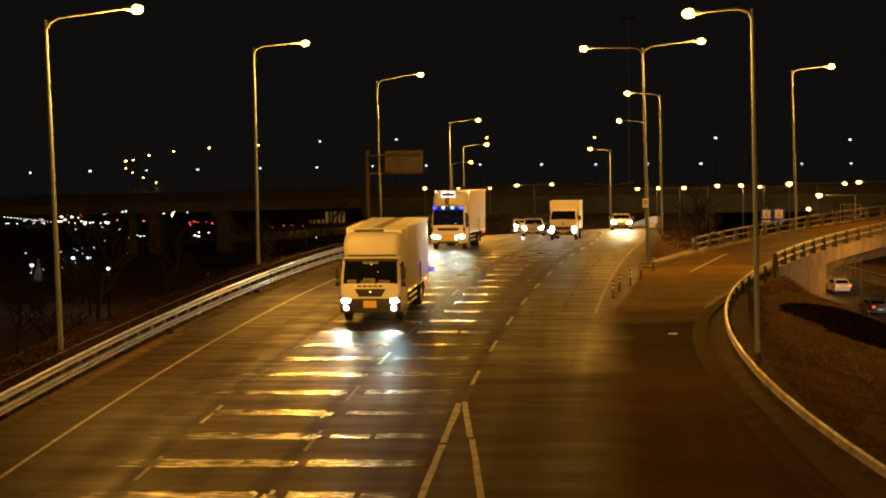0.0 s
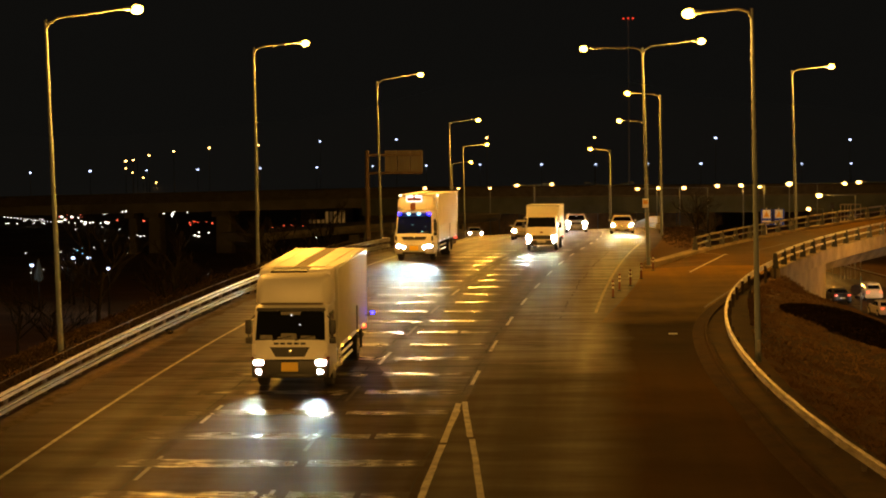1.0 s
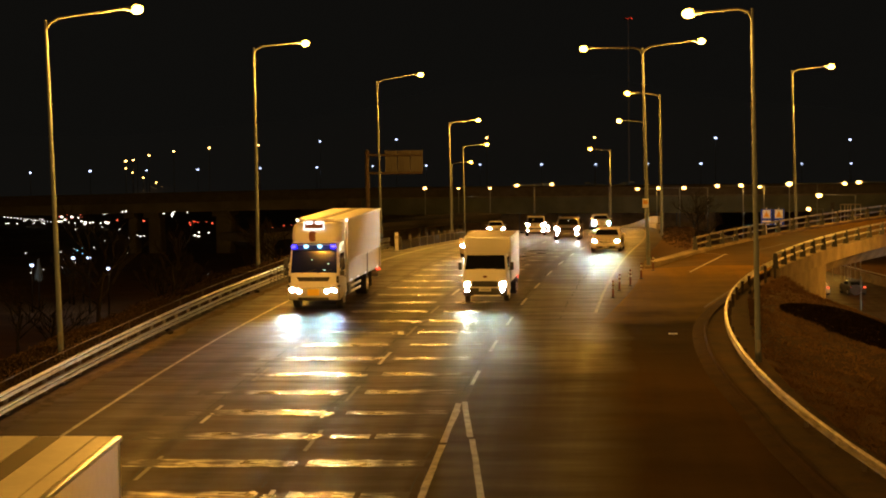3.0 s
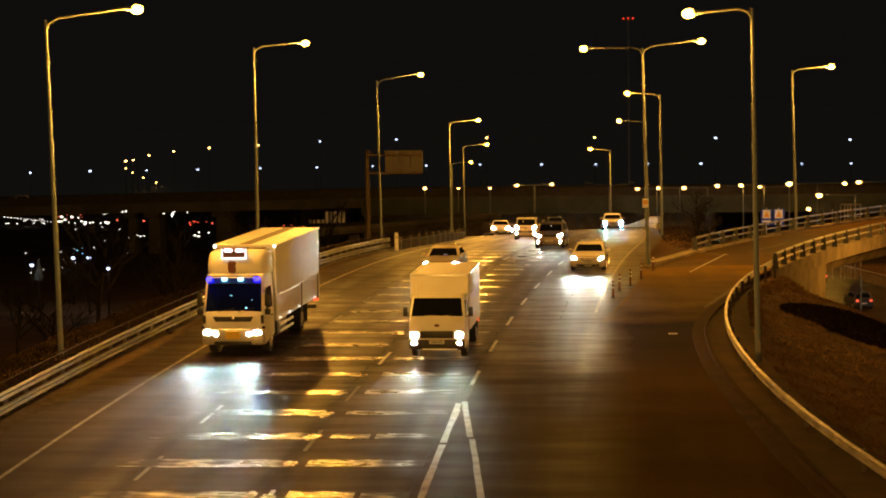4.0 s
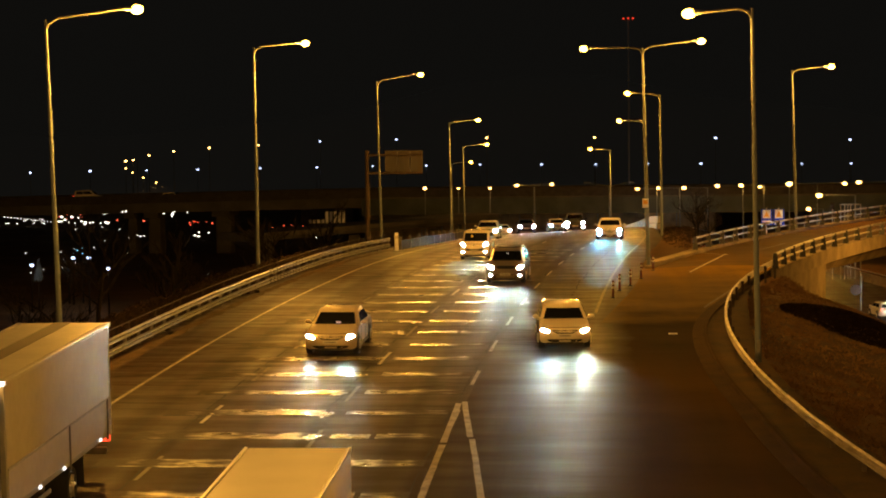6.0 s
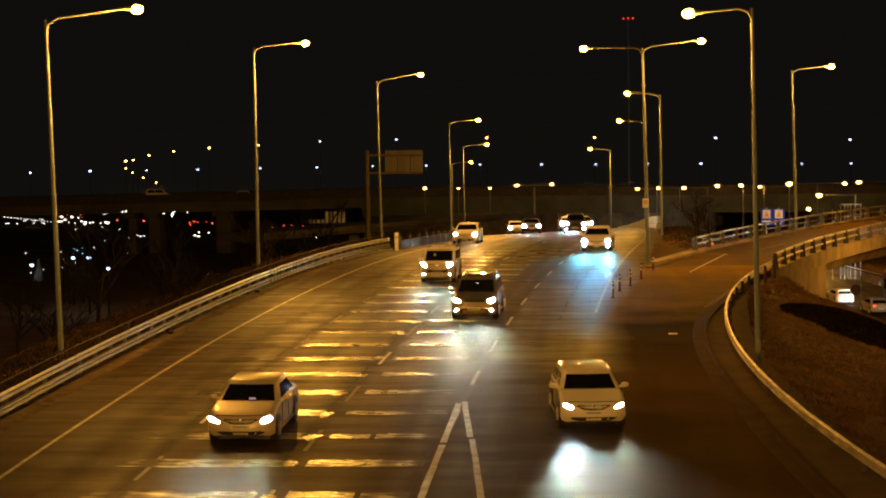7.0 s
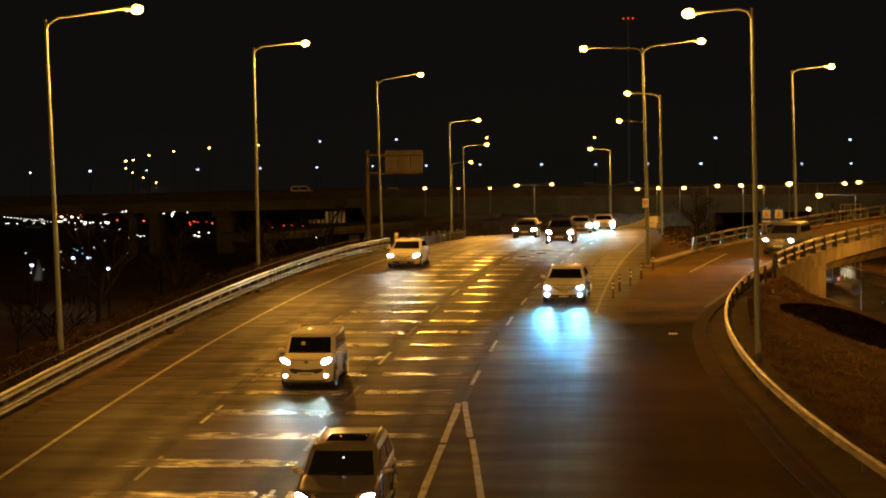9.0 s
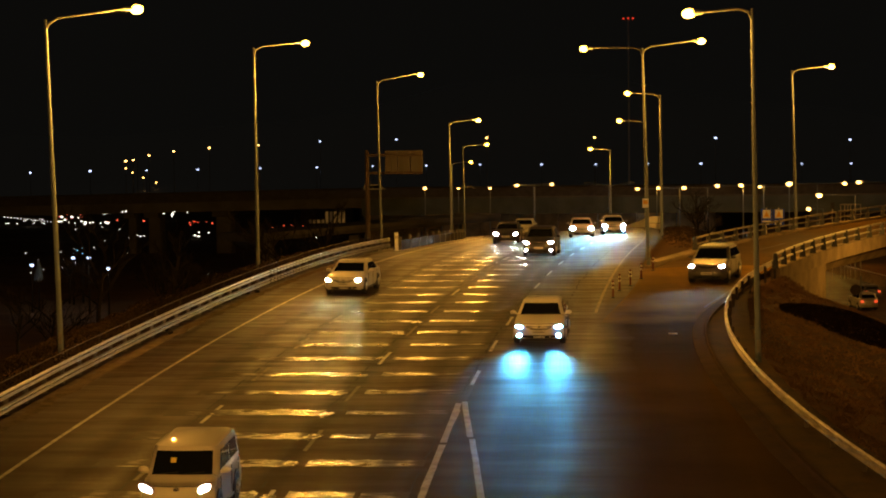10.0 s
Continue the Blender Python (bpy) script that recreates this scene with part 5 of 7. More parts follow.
def dry_grass(name, label, count, seed, place):
    """Short dry blades in tufts on the banks."""
    r = random.Random(seed)
    verts, faces = [], []
    while len(faces) < count:
        x, y = place(r)
        if noise.noise((x * 1.4, y * 0.6, seed)) < -0.3:
            continue
        z = land_z(x, y) - 0.02
        for _ in range(4):
            a, b = x + r.uniform(-0.16, 0.16), y + r.uniform(-0.16, 0.16)
            h, w = r.uniform(0.03, 0.12), r.uniform(0.012, 0.03)
            k = len(verts)
            verts += [(a - w, b, z), (a + w, b + r.uniform(-0.03, 0.03), z), (a + r.uniform(-0.1, 0.1), b + r.uniform(-0.1, 0.1), z + h)]
            faces.append((k, k + 1, k + 2))
    me = bpy.data.meshes.new(name)
    me.from_pydata(verts, [], faces)
    me.materials.append(GRASS)
    tagged(new(name, me), label, "grass", kind="stuff")


def right_bank(r):
    y = r.uniform(34, 112)
    return rail_x(y) + 0.5 + r.uniform(0, 1) ** 1.3 * 13, y


dry_grass("dry_grass", "short dry winter grass on the bank", 90000, 11, right_bank)
dry_grass("dry_grass", "short dry grass behind the crash barrier", 30000, 12, lambda r: (lambda y: (road_left_x(y) - 2.3 - r.uniform(0, 6), y))(r.uniform(30, 140)))


# ---------------------------------------------------------------- vehicles: front towards -y, origin on the ground under the front bumper
def wheel(parent, x, y, r, w, name="wheel"):
    bm = bmesh.new()
    prof = [(0.62 * r, -w * 0.5), (0.93 * r, -w * 0.5), (r, -w * 0.36), (r, w * 0.36), (0.93 * r, w * 0.5), (0.62 * r, w * 0.5)]
    n = 22
    rings = [[bm.verts.new((u, q * math.cos(a), q * math.sin(a))) for q, u in prof] for a in (2 * math.pi * k / n for k in range(n))]
    for k in range(n):
        a, b = rings[k], rings[(k + 1) % n]
        for j in range(6):
            bm.faces.new((a[j], a[(j + 1) % 6], b[(j + 1) % 6], b[j]))
    hub = new(name)
    hub.empty_display_size = 0.1
    hub.parent = parent
    hub.matrix_basis = pose(x, y, r)
    part("tyre", bm, RUBBER, hub)
    rim = bmesh.new()
    s = 1 if x > 0 else -1
    tube([(s * w * 0.18, 0, 0), (s * w * 0.44, 0, 0)], [0.64 * r, 0.6 * r], 18, rim)
    for k in range(5):
        a = 2 * math.pi * k / 5
        tube([(s * w * 0.46, 0, 0), (s * w * 0.46, 0.55 * r * math.cos(a), 0.55 * r * math.sin(a))], [0.07, 0.05], 5, rim)
    part("rim", rim, ALLOY, hub)
    return hub


def slab(corners, thick, inset=0.0):
    """A thin panel on four or more corners in order; thick goes outwards along its normal."""
    c = [Vector(p) for p in corners]
    mid = sum(c, Vector()) / len(c)
    nrm = (c[1] - c[0]).cross(c[2] - c[0]).normalized()
    c = [p + (mid - p) * inset for p in c]
    bm = bmesh.new()
    a = [bm.verts.new(p - nrm * 0.01) for p in c]
    b = [bm.verts.new(p + nrm * thick) for p in c]
    bm.faces.new(a)
    bm.faces.new(b)
    for k in range(len(c)):
        bm.faces.new((a[k], a[(k + 1) % len(c)], b[(k + 1) % len(c)], b[k]))
    return bm


def oval(x, y, z, rx, rz, depth=0.04, sides=14, power=2.0, shear=0.0):
    """A rounded lamp face looking forwards."""
    bm = bmesh.new()
    pts = []
    for k in range(sides):
        a = 2 * math.pi * k / sides
        c, s = math.cos(a), math.sin(a)
        u = math.copysign(abs(c) ** (2 / power), c) * rx
        v = math.copysign(abs(s) ** (2 / power), s) * rz
        pts.append((u, v))
    back = [bm.verts.new((x + u, y + depth + abs(u) * 0.15, z + v + shear * u)) for u, v in pts]
    front = [bm.verts.new((x + u * 0.92, y + abs(u) * 0.15, z + v * 0.92 + shear * u)) for u, v in pts]
    tip = bm.verts.new((x, y - depth * 0.4, z))
    for k in range(sides):
        j = (k + 1) % sides
        bm.faces.new((back[k], back[j], front[j], front[k]))
        bm.faces.new((front[k], front[j], tip))
    bm.faces.new(back)
    return bm


def lamp_unit(name, parent, x, y, z, rx, rz, mat, power=2.0, shear=0.0, depth=0.09, pitch=0.009):
    """A headlamp: a dark rim round a recessed glowing reflector."""
    sides = 14
    bm = bmesh.new()
    rings = []
    for k, d in ((1.12, depth * 0.55), (1.12, -depth * 0.85), (1.0, -depth), (1.0, depth * 0.5)):
        ring = []
        for i in range(sides):
            c, s = math.cos(2 * math.pi * i / sides), math.sin(2 * math.pi * i / sides)
            u, v = math.copysign(abs(c) ** (2 / power), c) * rx * k, math.copysign(abs(s) ** (2 / power), s) * rz * k
            ring.append(bm.verts.new((x + u, y + d + abs(u) * 0.15, z + v + shear * u)))
        rings.append(ring)
    for a, b in zip(rings, rings[1:]):
        for i in range(sides):
            j = (i + 1) % sides
            bm.faces.new((a[i], a[j], b[j], b[i]))
    bm.faces.new(rings[0])
    bm.faces.new(rings[-1])
    # unseen thin black vanes, added to keep the beam low and narrow
    m = max(int(rx / 0.0085), 5)
    for k in (-1 + 2 * (i + 1) / (m + 1) for i in range(m)):
        box(x + k * rx - 0.0006, x + k * rx + 0.0006, y - depth * 0.95, y - 0.028, z - rz * 0.85 + shear * k * rx, z + rz * 0.85 + shear * k * rx, 0, 1, bm)
    n = max(int(rz / pitch), 2)
    for k in (-1 + 2 * (i + 0.5) / n for i in range(n)):
        w = rx * (1 - abs(k) ** power) ** (1 / power)
        box(x - w, x + w, y - depth * 0.95, y - 0.028, z + k * rz - 0.0006, z + k * rz + 0.0006, 0, 1, bm)
    unit = part(name, bm, RIM_BLACK, parent)
    part("reflector", oval(x, y - 0.01, z, rx, rz, 0.03, sides, power, shear), mat, unit, "glowing reflector")
    # added glowing ring: stands in for the blue halo of xenon lamps
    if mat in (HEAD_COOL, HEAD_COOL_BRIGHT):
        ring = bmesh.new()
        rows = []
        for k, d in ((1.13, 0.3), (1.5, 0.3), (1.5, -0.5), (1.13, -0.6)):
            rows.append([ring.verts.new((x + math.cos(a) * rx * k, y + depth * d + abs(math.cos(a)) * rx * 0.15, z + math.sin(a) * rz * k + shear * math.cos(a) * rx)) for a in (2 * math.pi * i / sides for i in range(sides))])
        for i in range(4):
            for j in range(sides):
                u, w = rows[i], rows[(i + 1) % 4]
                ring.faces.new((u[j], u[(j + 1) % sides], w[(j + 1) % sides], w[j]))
        part("halo_ring", ring, HALO_RING, unit, "added blue ring in place of the lamp's halo")


def rounded(outline, n):
    """A closed outline with n points for each one given, curving through them; steep corners are kept gentle."""
    res = []
    for i, p1 in enumerate(outline):
        p0, p2, p3 = outline[i - 1], outline[(i + 1) % len(outline)], outline[(i + 2) % len(outline)]
        if i == len(outline) - 1:
            res.append(p1)
            break
        t0, t1 = math.dist(p0, p1) + 1e-6, math.dist(p2, p3) + 1e-6
        d = math.dist(p1, p2)
        for k in range(n):
            f = k / n
            h1, h2 = f * (1 - f) ** 2, -f * f * (1 - f)
            w = 3 * f * f - 2 * f ** 3
            q = []
            for c in (0, 1):
                m1 = ((p2[c] - p1[c]) / d + (p1[c] - p0[c]) / t0) * 0.5 * min(d, 2 * t0)
                m2 = ((p3[c] - p2[c]) / t1 + (p2[c] - p1[c]) / d) * 0.5 * min(d, 2 * t1)
                q.append(p1[c] * (1 - w) + p2[c] * w + (h1 * m1 + h2 * m2) * 0.8)
            res.append(tuple(q))
    return res


def car(label, paint, L=4.5, W=1.8, H=1.45, hood=0.92, belt=0.95, cowl=1.05, screen=0.75, back=3.9, tail=0.6, deck=1.0, head=HEAD, fog=None, side_head=None,
        rack=False, wheel_r=0.32, box_like=0.0, plate=PLATE_WHITE, rear=False, name="car", category="car", head_w=0.15, head_h=0.075, head_z=0.66, sunroof=False, marks=(), face="", head_shear=0.12, fog_z=0.36):
    """A passenger car. cowl: where the windscreen starts; screen: its run; back: where the roof ends; tail: run of the rear window; deck: height of the boot."""
    g = thing(name, label, category, group="traffic")
    # lower body: side outline swept over the width, with rounded plan and tumblehome
    out = [(0.10, 0.20), (0.02, 0.32), (0.0, 0.50), (0.05, 0.62), (0.17, hood - 0.19 + 0.08 * box_like), (0.50, hood - 0.07), (cowl, hood + 0.05), (cowl + 0.12, belt + 0.02), (back + tail * 0.8, belt + 0.04),
           (min(back + tail, L - 0.25), deck), (L - 0.1, deck - 0.06), (L - 0.02, deck * 0.75), (L, 0.5), (L - 0.08, 0.25)]
    out = rounded(out, 3)
    cols = [-1.0, -0.985, -0.955, -0.9, -0.8, -0.65, -0.45, -0.2, 0.0, 0.2, 0.45, 0.65, 0.8, 0.9, 0.955, 0.985, 1.0]
    secs = []
    for c in cols:
        ring = []
        for y, z in out:
            plan = 0.28 * abs(c) ** 3
            yy = y + plan * max(0, 1 - y / 0.8) - plan * 0.7 * max(0, 1 - (L - y) / 0.8)
            edge = 0.0 if abs(c) < 0.9 else (abs(c) - 0.9) * 10
            zz = z - (0.07 * edge ** 1.5 if z > hood - 0.2 else 0) + (0.05 * edge if z < 0.3 else 0)
            half = W / 2 * (1 - 0.035 * max(0, (z - 0.6)) / 0.4 - (0.03 if z < 0.3 else 0)) * (0.985 if y < 0.3 or y > L - 0.3 else 1)
            ring.append((c * half, yy, zz))
        secs.append(ring)
    body = part("body", loft(secs), paint, g)
    # cabin
    ra, rb = cowl + screen, back
    bw, tw = W / 2 * 0.95, W / 2 * (0.75 + 0.12 * box_like)
    lowz = belt - 0.02
    end = min(back + tail, L - 0.15)
    base = [(-bw, cowl + 0.22), (-bw * 0.86, cowl + 0.06), (0, cowl), (bw * 0.86, cowl + 0.06), (bw, cowl + 0.22), (bw, end - 0.15), (bw * 0.85, end), (-bw * 0.85, end), (-bw, end - 0.15)]
    topp = [(-tw, ra + 0.2), (-tw * 0.86, ra + 0.05), (0, ra), (tw * 0.86, ra + 0.05), (tw, ra + 0.2), (tw, rb - 0.1), (tw * 0.85, rb), (-tw * 0.85, rb), (-tw, rb - 0.1)]
    mid = [((b[0] * 0.12 + t[0] * 0.88) , b[1] * 0.1 + t[1] * 0.9) for b, t in zip(base, topp)]
    roof = [(t[0] * 0.86, t[1] + (0.16 if t[1] < (ra + rb) / 2 else -0.14)) for t in topp]
    cab = loft([[(x, y, lowz) for x, y in base], [(x, y, H - 0.13) for x, y in mid], [(x * 0.985, y, H - 0.045) for x, y in topp], [(x, y, H) for x, y in roof]])
    part("cabin", cab, paint, g)
    hz = H - 0.15

    def on(i, f):
        """A point on the cabin's wall i, f of the way up."""
        b, t = base[i], mid[i]
        return Vector((b[0] + (t[0] - b[0]) * f, b[1] + (t[1] - b[1]) * f, lowz + (hz + 0.02 - lowz) * f))

    ws = bmesh.new()
    lo = [on(1, 0.09), on(2, 0.09), on(3, 0.09)]
    hi = [on(1, 0.98), on(2, 0.98), on(3, 0.98)]
    lo = [p + Vector((0, -0.012, 0.006)) for p in lo]
    hi = [p + Vector((0, -0.012, 0.006)) for p in hi]
    v = [ws.verts.new(p) for p in lo + hi]
    back_v = [ws.verts.new(p + Vector((0, 0.02, -0.01))) for p in lo + hi]
    for a, b in ((0, 1), (1, 2)):
        ws.faces.new((v[a], v[b], v[b + 3], v[a + 3]))
        ws.faces.new((back_v[a], back_v[b], back_v[b + 3], back_v[a + 3]))
    for a, b in ((0, 1), (1, 2), (2, 5), (5, 4), (4, 3), (3, 0)):
        ws.faces.new((v[a], v[b], back_v[b], back_v[a]))
    part("windscreen", ws, GLASS, g)
    for s, (i, j) in ((-1, (0, 8)), (1, (4, 5))):
        a0, a1, b0, b1 = on(i, 0.16), on(i, 0.93), on(j, 0.16), on(j, 0.93)
        shift = Vector((s * 0.012, 0, 0))
        for f0, f1 in ((0.06, 0.5), (0.54, 0.93)):
            c = [a0.lerp(b0, f0), a0.lerp(b0, f1), a1.lerp(b1, f1), a1.lerp(b1, f0)]
            part("side_window", slab([p + shift for p in (c if s < 0 else reversed(c))], 0.004), GLASS, g)
    c = [on(7, 0.2), on(6, 0.2), on(6, 0.93), on(7, 0.93)]
    part("rear_window", slab([p + Vector((0, 0.012, 0)) for p in reversed(c)], 0.004, 0.08), GLASS, g)
    # front details
    hx = W / 2 * 0.77
    for s in (-1, 1):
        m2 = (side_head or head) if s > 0 else head
        lamp_unit("headlight", g, s * hx, 0.045, head_z, head_w, head_h, m2, power=2.6, shear=s * head_shear)
        if fog:
            lamp_unit("fog_lamp", g, s * hx, 0.0, fog_z, 0.065, 0.058, fog)
        part("tail_light", box(s * W * 0.36 - 0.13, s * W * 0.36 + 0.13, L - 0.06, L + 0.005, deck * 0.74, deck * 0.9, 0.02, 1), TAIL_GLOW, g)
        mir = bmesh.new()
        bmesh.ops.create_uvsphere(mir, u_segments=10, v_segments=7, radius=1, matrix=Matrix.Translation((s * (W / 2 + 0.1), cowl + 0.42, belt + 0.07)) @ Matrix.Diagonal((0.12, 0.07, 0.075, 1)))
        box(s * (W / 2 + 0.0) - 0.06, s * (W / 2) + 0.06, cowl + 0.40, cowl + 0.45, belt + 0.0, belt + 0.05, 0, 1, mir)
        part("wing_mirror", mir, paint, g)
    def front_y(x, z):
        """Where the rounded nose stands at x and z."""
        y0 = float(np.interp(z, (0.2, 0.32, 0.5, 0.62, hood - 0.19 + 0.08 * box_like), (0.10, 0.02, 0.0, 0.05, 0.17)))
        return y0 + 0.28 * abs(x / (W / 2)) ** 3 * max(0, 1 - y0 / 0.8)

    def band(what, z0, z1, half, mat, dip=0.0, out_by=0.012, taper=1.0):
        """A strip across the nose that follows its curve; dip: how far its middle hangs, taper: its lower width."""
        rings = []
        for k in range(11):
            f = -1 + k / 5
            end = 1 - 0.5 * max(0, abs(f) - 0.8) / 0.2
            zm, hz2 = (z0 + z1) / 2 - dip * (1 - f * f), (z1 - z0) / 2 * end
            lo, hi = (f * half * taper, zm - hz2), (f * half, zm + hz2)
            rings.append([(lo[0], front_y(*lo) - out_by, lo[1]), (hi[0], front_y(*hi) - out_by, hi[1]), (hi[0], front_y(*hi) + 0.06, hi[1]), (lo[0], front_y(*lo) + 0.06, lo[1])])
        return part(what, loft(rings), mat, g)

    if face == "smile":
        band("grille", head_z - 0.36, head_z - 0.22, W * 0.31, BLACK, 0.05)
        band("air_intake", 0.24, 0.28, W * 0.4, BLACK)
        part("badge", oval(0, front_y(0, head_z - 0.06) - 0.03, head_z - 0.06, 0.075, 0.05, 0.012), CHROME, g)
        part("lower_badge", oval(0, front_y(0, head_z - 0.42) - 0.03, head_z - 0.42, 0.03, 0.025, 0.012), CHROME, g)
    elif face == "upright":
        band("grille", head_z - 0.08, head_z + 0.05, W * 0.26, BLACK, 0.0, 0.014, 0.9)
        for k in range(3):
            band("grille_bar", head_z - 0.055 + k * 0.04, head_z - 0.045 + k * 0.04, W * 0.235, CHROME, 0.0, 0.022)
        band("bumper_trim", 0.50, 0.56, W * 0.47, paint, 0.0, 0.03)
        band("air_intake", 0.24, 0.47, W * 0.30, BLACK)
    else:
        band("grille", head_z - 0.10, head_z + 0.02, W * 0.27, BLACK, 0.025, 0.012, 0.72)
        band("grille_bar", head_z - 0.05, head_z - 0.035, W * 0.22, CHROME, 0.025, 0.022)
        band("air_intake", 0.24, 0.35, W * 0.36, BLACK, 0.0, 0.012, 0.85)
        part("badge", oval(0, front_y(0, head_z) - 0.04, head_z - 0.03, 0.055, 0.05, 0.012), CHROME, g)
    pl = part("number_plate", box(-0.26, 0.26, -0.03, -0.012, 0.42, 0.53, 0.008, 1), plate, g)
    part("plate_bar", box(-0.2, 0.2, -0.034, -0.0305, 0.455, 0.495), PLATE_BAR, pl)
    part("bumper_lip", box(-W * 0.36, W * 0.36, -0.008, 0.10, 0.19, 0.235, 0.015, 1), BLACK, g)
    part("bonnet_seam", tube([(-W * 0.37, 0.20, hood - 0.165 + 0.08 * box_like), (0, 0.155, hood - 0.175 + 0.08 * box_like), (W * 0.37, 0.20, hood - 0.165 + 0.08 * box_like)], 0.009, 4), BLACK, g)
    for x0 in (-0.5, 0.08):
        part("wiper", tube([on(2, 0.12) + Vector((x0, -0.03 + abs(x0) * 0.03, 0.01)), on(2, 0.2) + Vector((x0 + 0.42, -0.03 + 0.05 * abs(x0 + 0.42), 0.0))], 0.009, 4), BLACK, g)
    for s in (-1, 1):
        sx = s * (W / 2 + 0.001)
        for y in (cowl + 0.3, (cowl + back) / 2 + 0.25, min(back + 0.05, L - 0.6)):
            part("door_seam", box(sx - 0.012, sx + 0.002, y - 0.007, y + 0.007, 0.36, belt - 0.06), BLACK, g)
        for y in ((cowl + back) / 2 + 0.02, min(back - 0.15, L - 0.8)):
            part("door_handle", box(sx - 0.02, sx + 0.018, y, y + 0.17, belt - 0.17, belt - 0.135, 0.006, 1), paint, g)
        part("sill", box(sx - 0.06, sx + 0.006, 1.2, L - 1.25, 0.2, 0.27, 0.01, 1), BLACK, g)
    for u, up, w, hgt, m2, what in marks:
        c = on(2, up) + Vector((u, -0.02 + 0.07 * abs(u), 0.0))
        part(what, slab([c + Vector((-w, 0, 0)), c + Vector((w, 0, 0)), c + Vector((w, hgt * 0.5, hgt)), c + Vector((-w, hgt * 0.5, hgt))], 0.003), m2, g)
    if sunroof:
        part("sunroof", box(-tw * 0.62, tw * 0.62, ra + 0.35, ra + 1.25, H - 0.01, H + 0.012, 0.02, 2), GLASS, g)
    if rack:
        for s in (-1, 1):
            part("roof_rail", tube([(s * tw * 0.86, ra + 0.35, H - 0.03), (s * tw * 0.88, ra + 0.5, H + 0.05), (s * tw * 0.88, rb - 0.4, H + 0.05), (s * tw * 0.86, rb - 0.25, H - 0.03)], 0.022, 6), ALLOY, g)
    for s in (-1, 1):
        for y in (0.82, L - 0.85):
            part("wheel_arch", tube([(s * (W / 2 - 0.20), y, wheel_r + 0.02), (s * (W / 2 + 0.004), y, wheel_r + 0.02)], wheel_r + 0.06, 18), BLACK, g)
    for s in (-1, 1):
        for y in (0.82, L - 0.85):
            wheel(g, s * (W / 2 - 0.09), y, wheel_r, 0.2)
    if rear:
        part("number_plate", box(-0.26, 0.26, L + 0.003, L + 0.02, 0.5, 0.62, 0.008, 1), plate, g)
    return g


def box_truck(label, W=2.42, H=3.62, L=9.5, blue=False, overhang=2.3):
    g = thing("box_truck", label, "truck", group="traffic")
    h = W / 2
    up = 0.22 if blue else 0.0
    cabL, cabH = 1.95, 2.62 + up
    # cab: outline swept over the width with rounded corners
    out = [(0.06, 0.42), (0.0, 0.55), (0.0, 1.0), (0.02, 1.45), (0.10, 1.60), (0.34 + up * 0.3, 2.42 + up), (0.46 + up * 0.3, 2.56 + up), (0.62, cabH), (cabL - 0.1, cabH), (cabL, cabH - 0.1), (cabL, 0.62)]
    secs = []
    for c in (-1.0, -0.97, -0.88, -0.5, 0, 0.5, 0.88, 0.97, 1.0):
        e = max(0, (abs(c) - 0.85) / 0.15)
        secs.append([(c * h * (1 - 0.05 * max(0, (z - 1.5))) * 0.99, y + 0.14 * e * e * max(0, 1 - y / 0.8), z - 0.05 * e * e * (z > 2.4)) for y, z in out])
    part("cab", loft(secs), TRUCK_WHITE, g)

    def fw(x, z, d=-0.014):
        y = 0.10 + (z - 1.60) * (0.24 / 0.82)
        e = max(0, (abs(x) / h - 0.85) / 0.15)
        return Vector((x, y + d + 0.14 * e * e * max(0, 1 - y / 0.8), z))

    c = [fw(-h * 0.9, 1.56), fw(h * 0.9, 1.56), fw(h * 0.86, 2.58 if blue else 2.5), fw(-h * 0.86, 2.58 if blue else 2.5)]
    part("windscreen", slab(c, 0.004), BLUE_LIT_SCREEN if blue else GLASS, g)
    if blue:
        part("sun_visor", slab([fw(-h * 0.86, 2.52, -0.1), fw(h * 0.86, 2.52, -0.1), fw(h * 0.84, 2.70, -0.05), fw(-h * 0.84, 2.70, -0.05)], 0.03), VISOR, g, "dark sun visor coloured by the blue roof lamps")
    if not blue:
        part("screen_header", slab([fw(-h * 0.9, 2.44, -0.03), fw(h * 0.9, 2.44, -0.03), fw(h * 0.88, 2.54, -0.03), fw(-h * 0.88, 2.54, -0.03)], 0.02), BLACK, g)
        for x, z, w, k in ((-0.05, 1.60, 0.26, 0.17), (0.55, 1.60, 0.24, 0.1), (-0.75, 1.60, 0.2, 0.12), (-0.3, 1.62, 0.1, 0.05)):
            part("dash_paper", slab([fw(x - w, z, -0.021), fw(x + w, z, -0.021), fw(x + w * 0.9, z + k, -0.021), fw(x - w * 0.9, z + k, -0.021)], 0.003), PAPER, g)
        # glowing chips on the glass stand in for lamp reflections
        for x, z, w in ((0.02, 2.3, 0.02), (0.3, 2.02, 0.01)):
            part("screen_glint", slab([fw(x - w, z, -0.021), fw(x + w, z, -0.021), fw(x + w, z + 0.03, -0.021), fw(x - w, z + 0.03, -0.021)], 0.003), DIM_WHITE, g)
        part("roof_pennant", slab([fw(-0.3, 2.33, -0.021), fw(0.28, 2.33, -0.021), fw(0.32, 2.42, -0.021), fw(-0.32, 2.42, -0.021)], 0.003), PAPER, g, "pale strip hung inside the windscreen")
        # dark strip in place of the shaded gap under the deflector
        part("base_gap_slab", box(-h * 0.8, h * 0.8, 0.5, 0.62, cabH + 0.0, cabH + 0.05, 0.01, 1), ROOF_DARK, g)
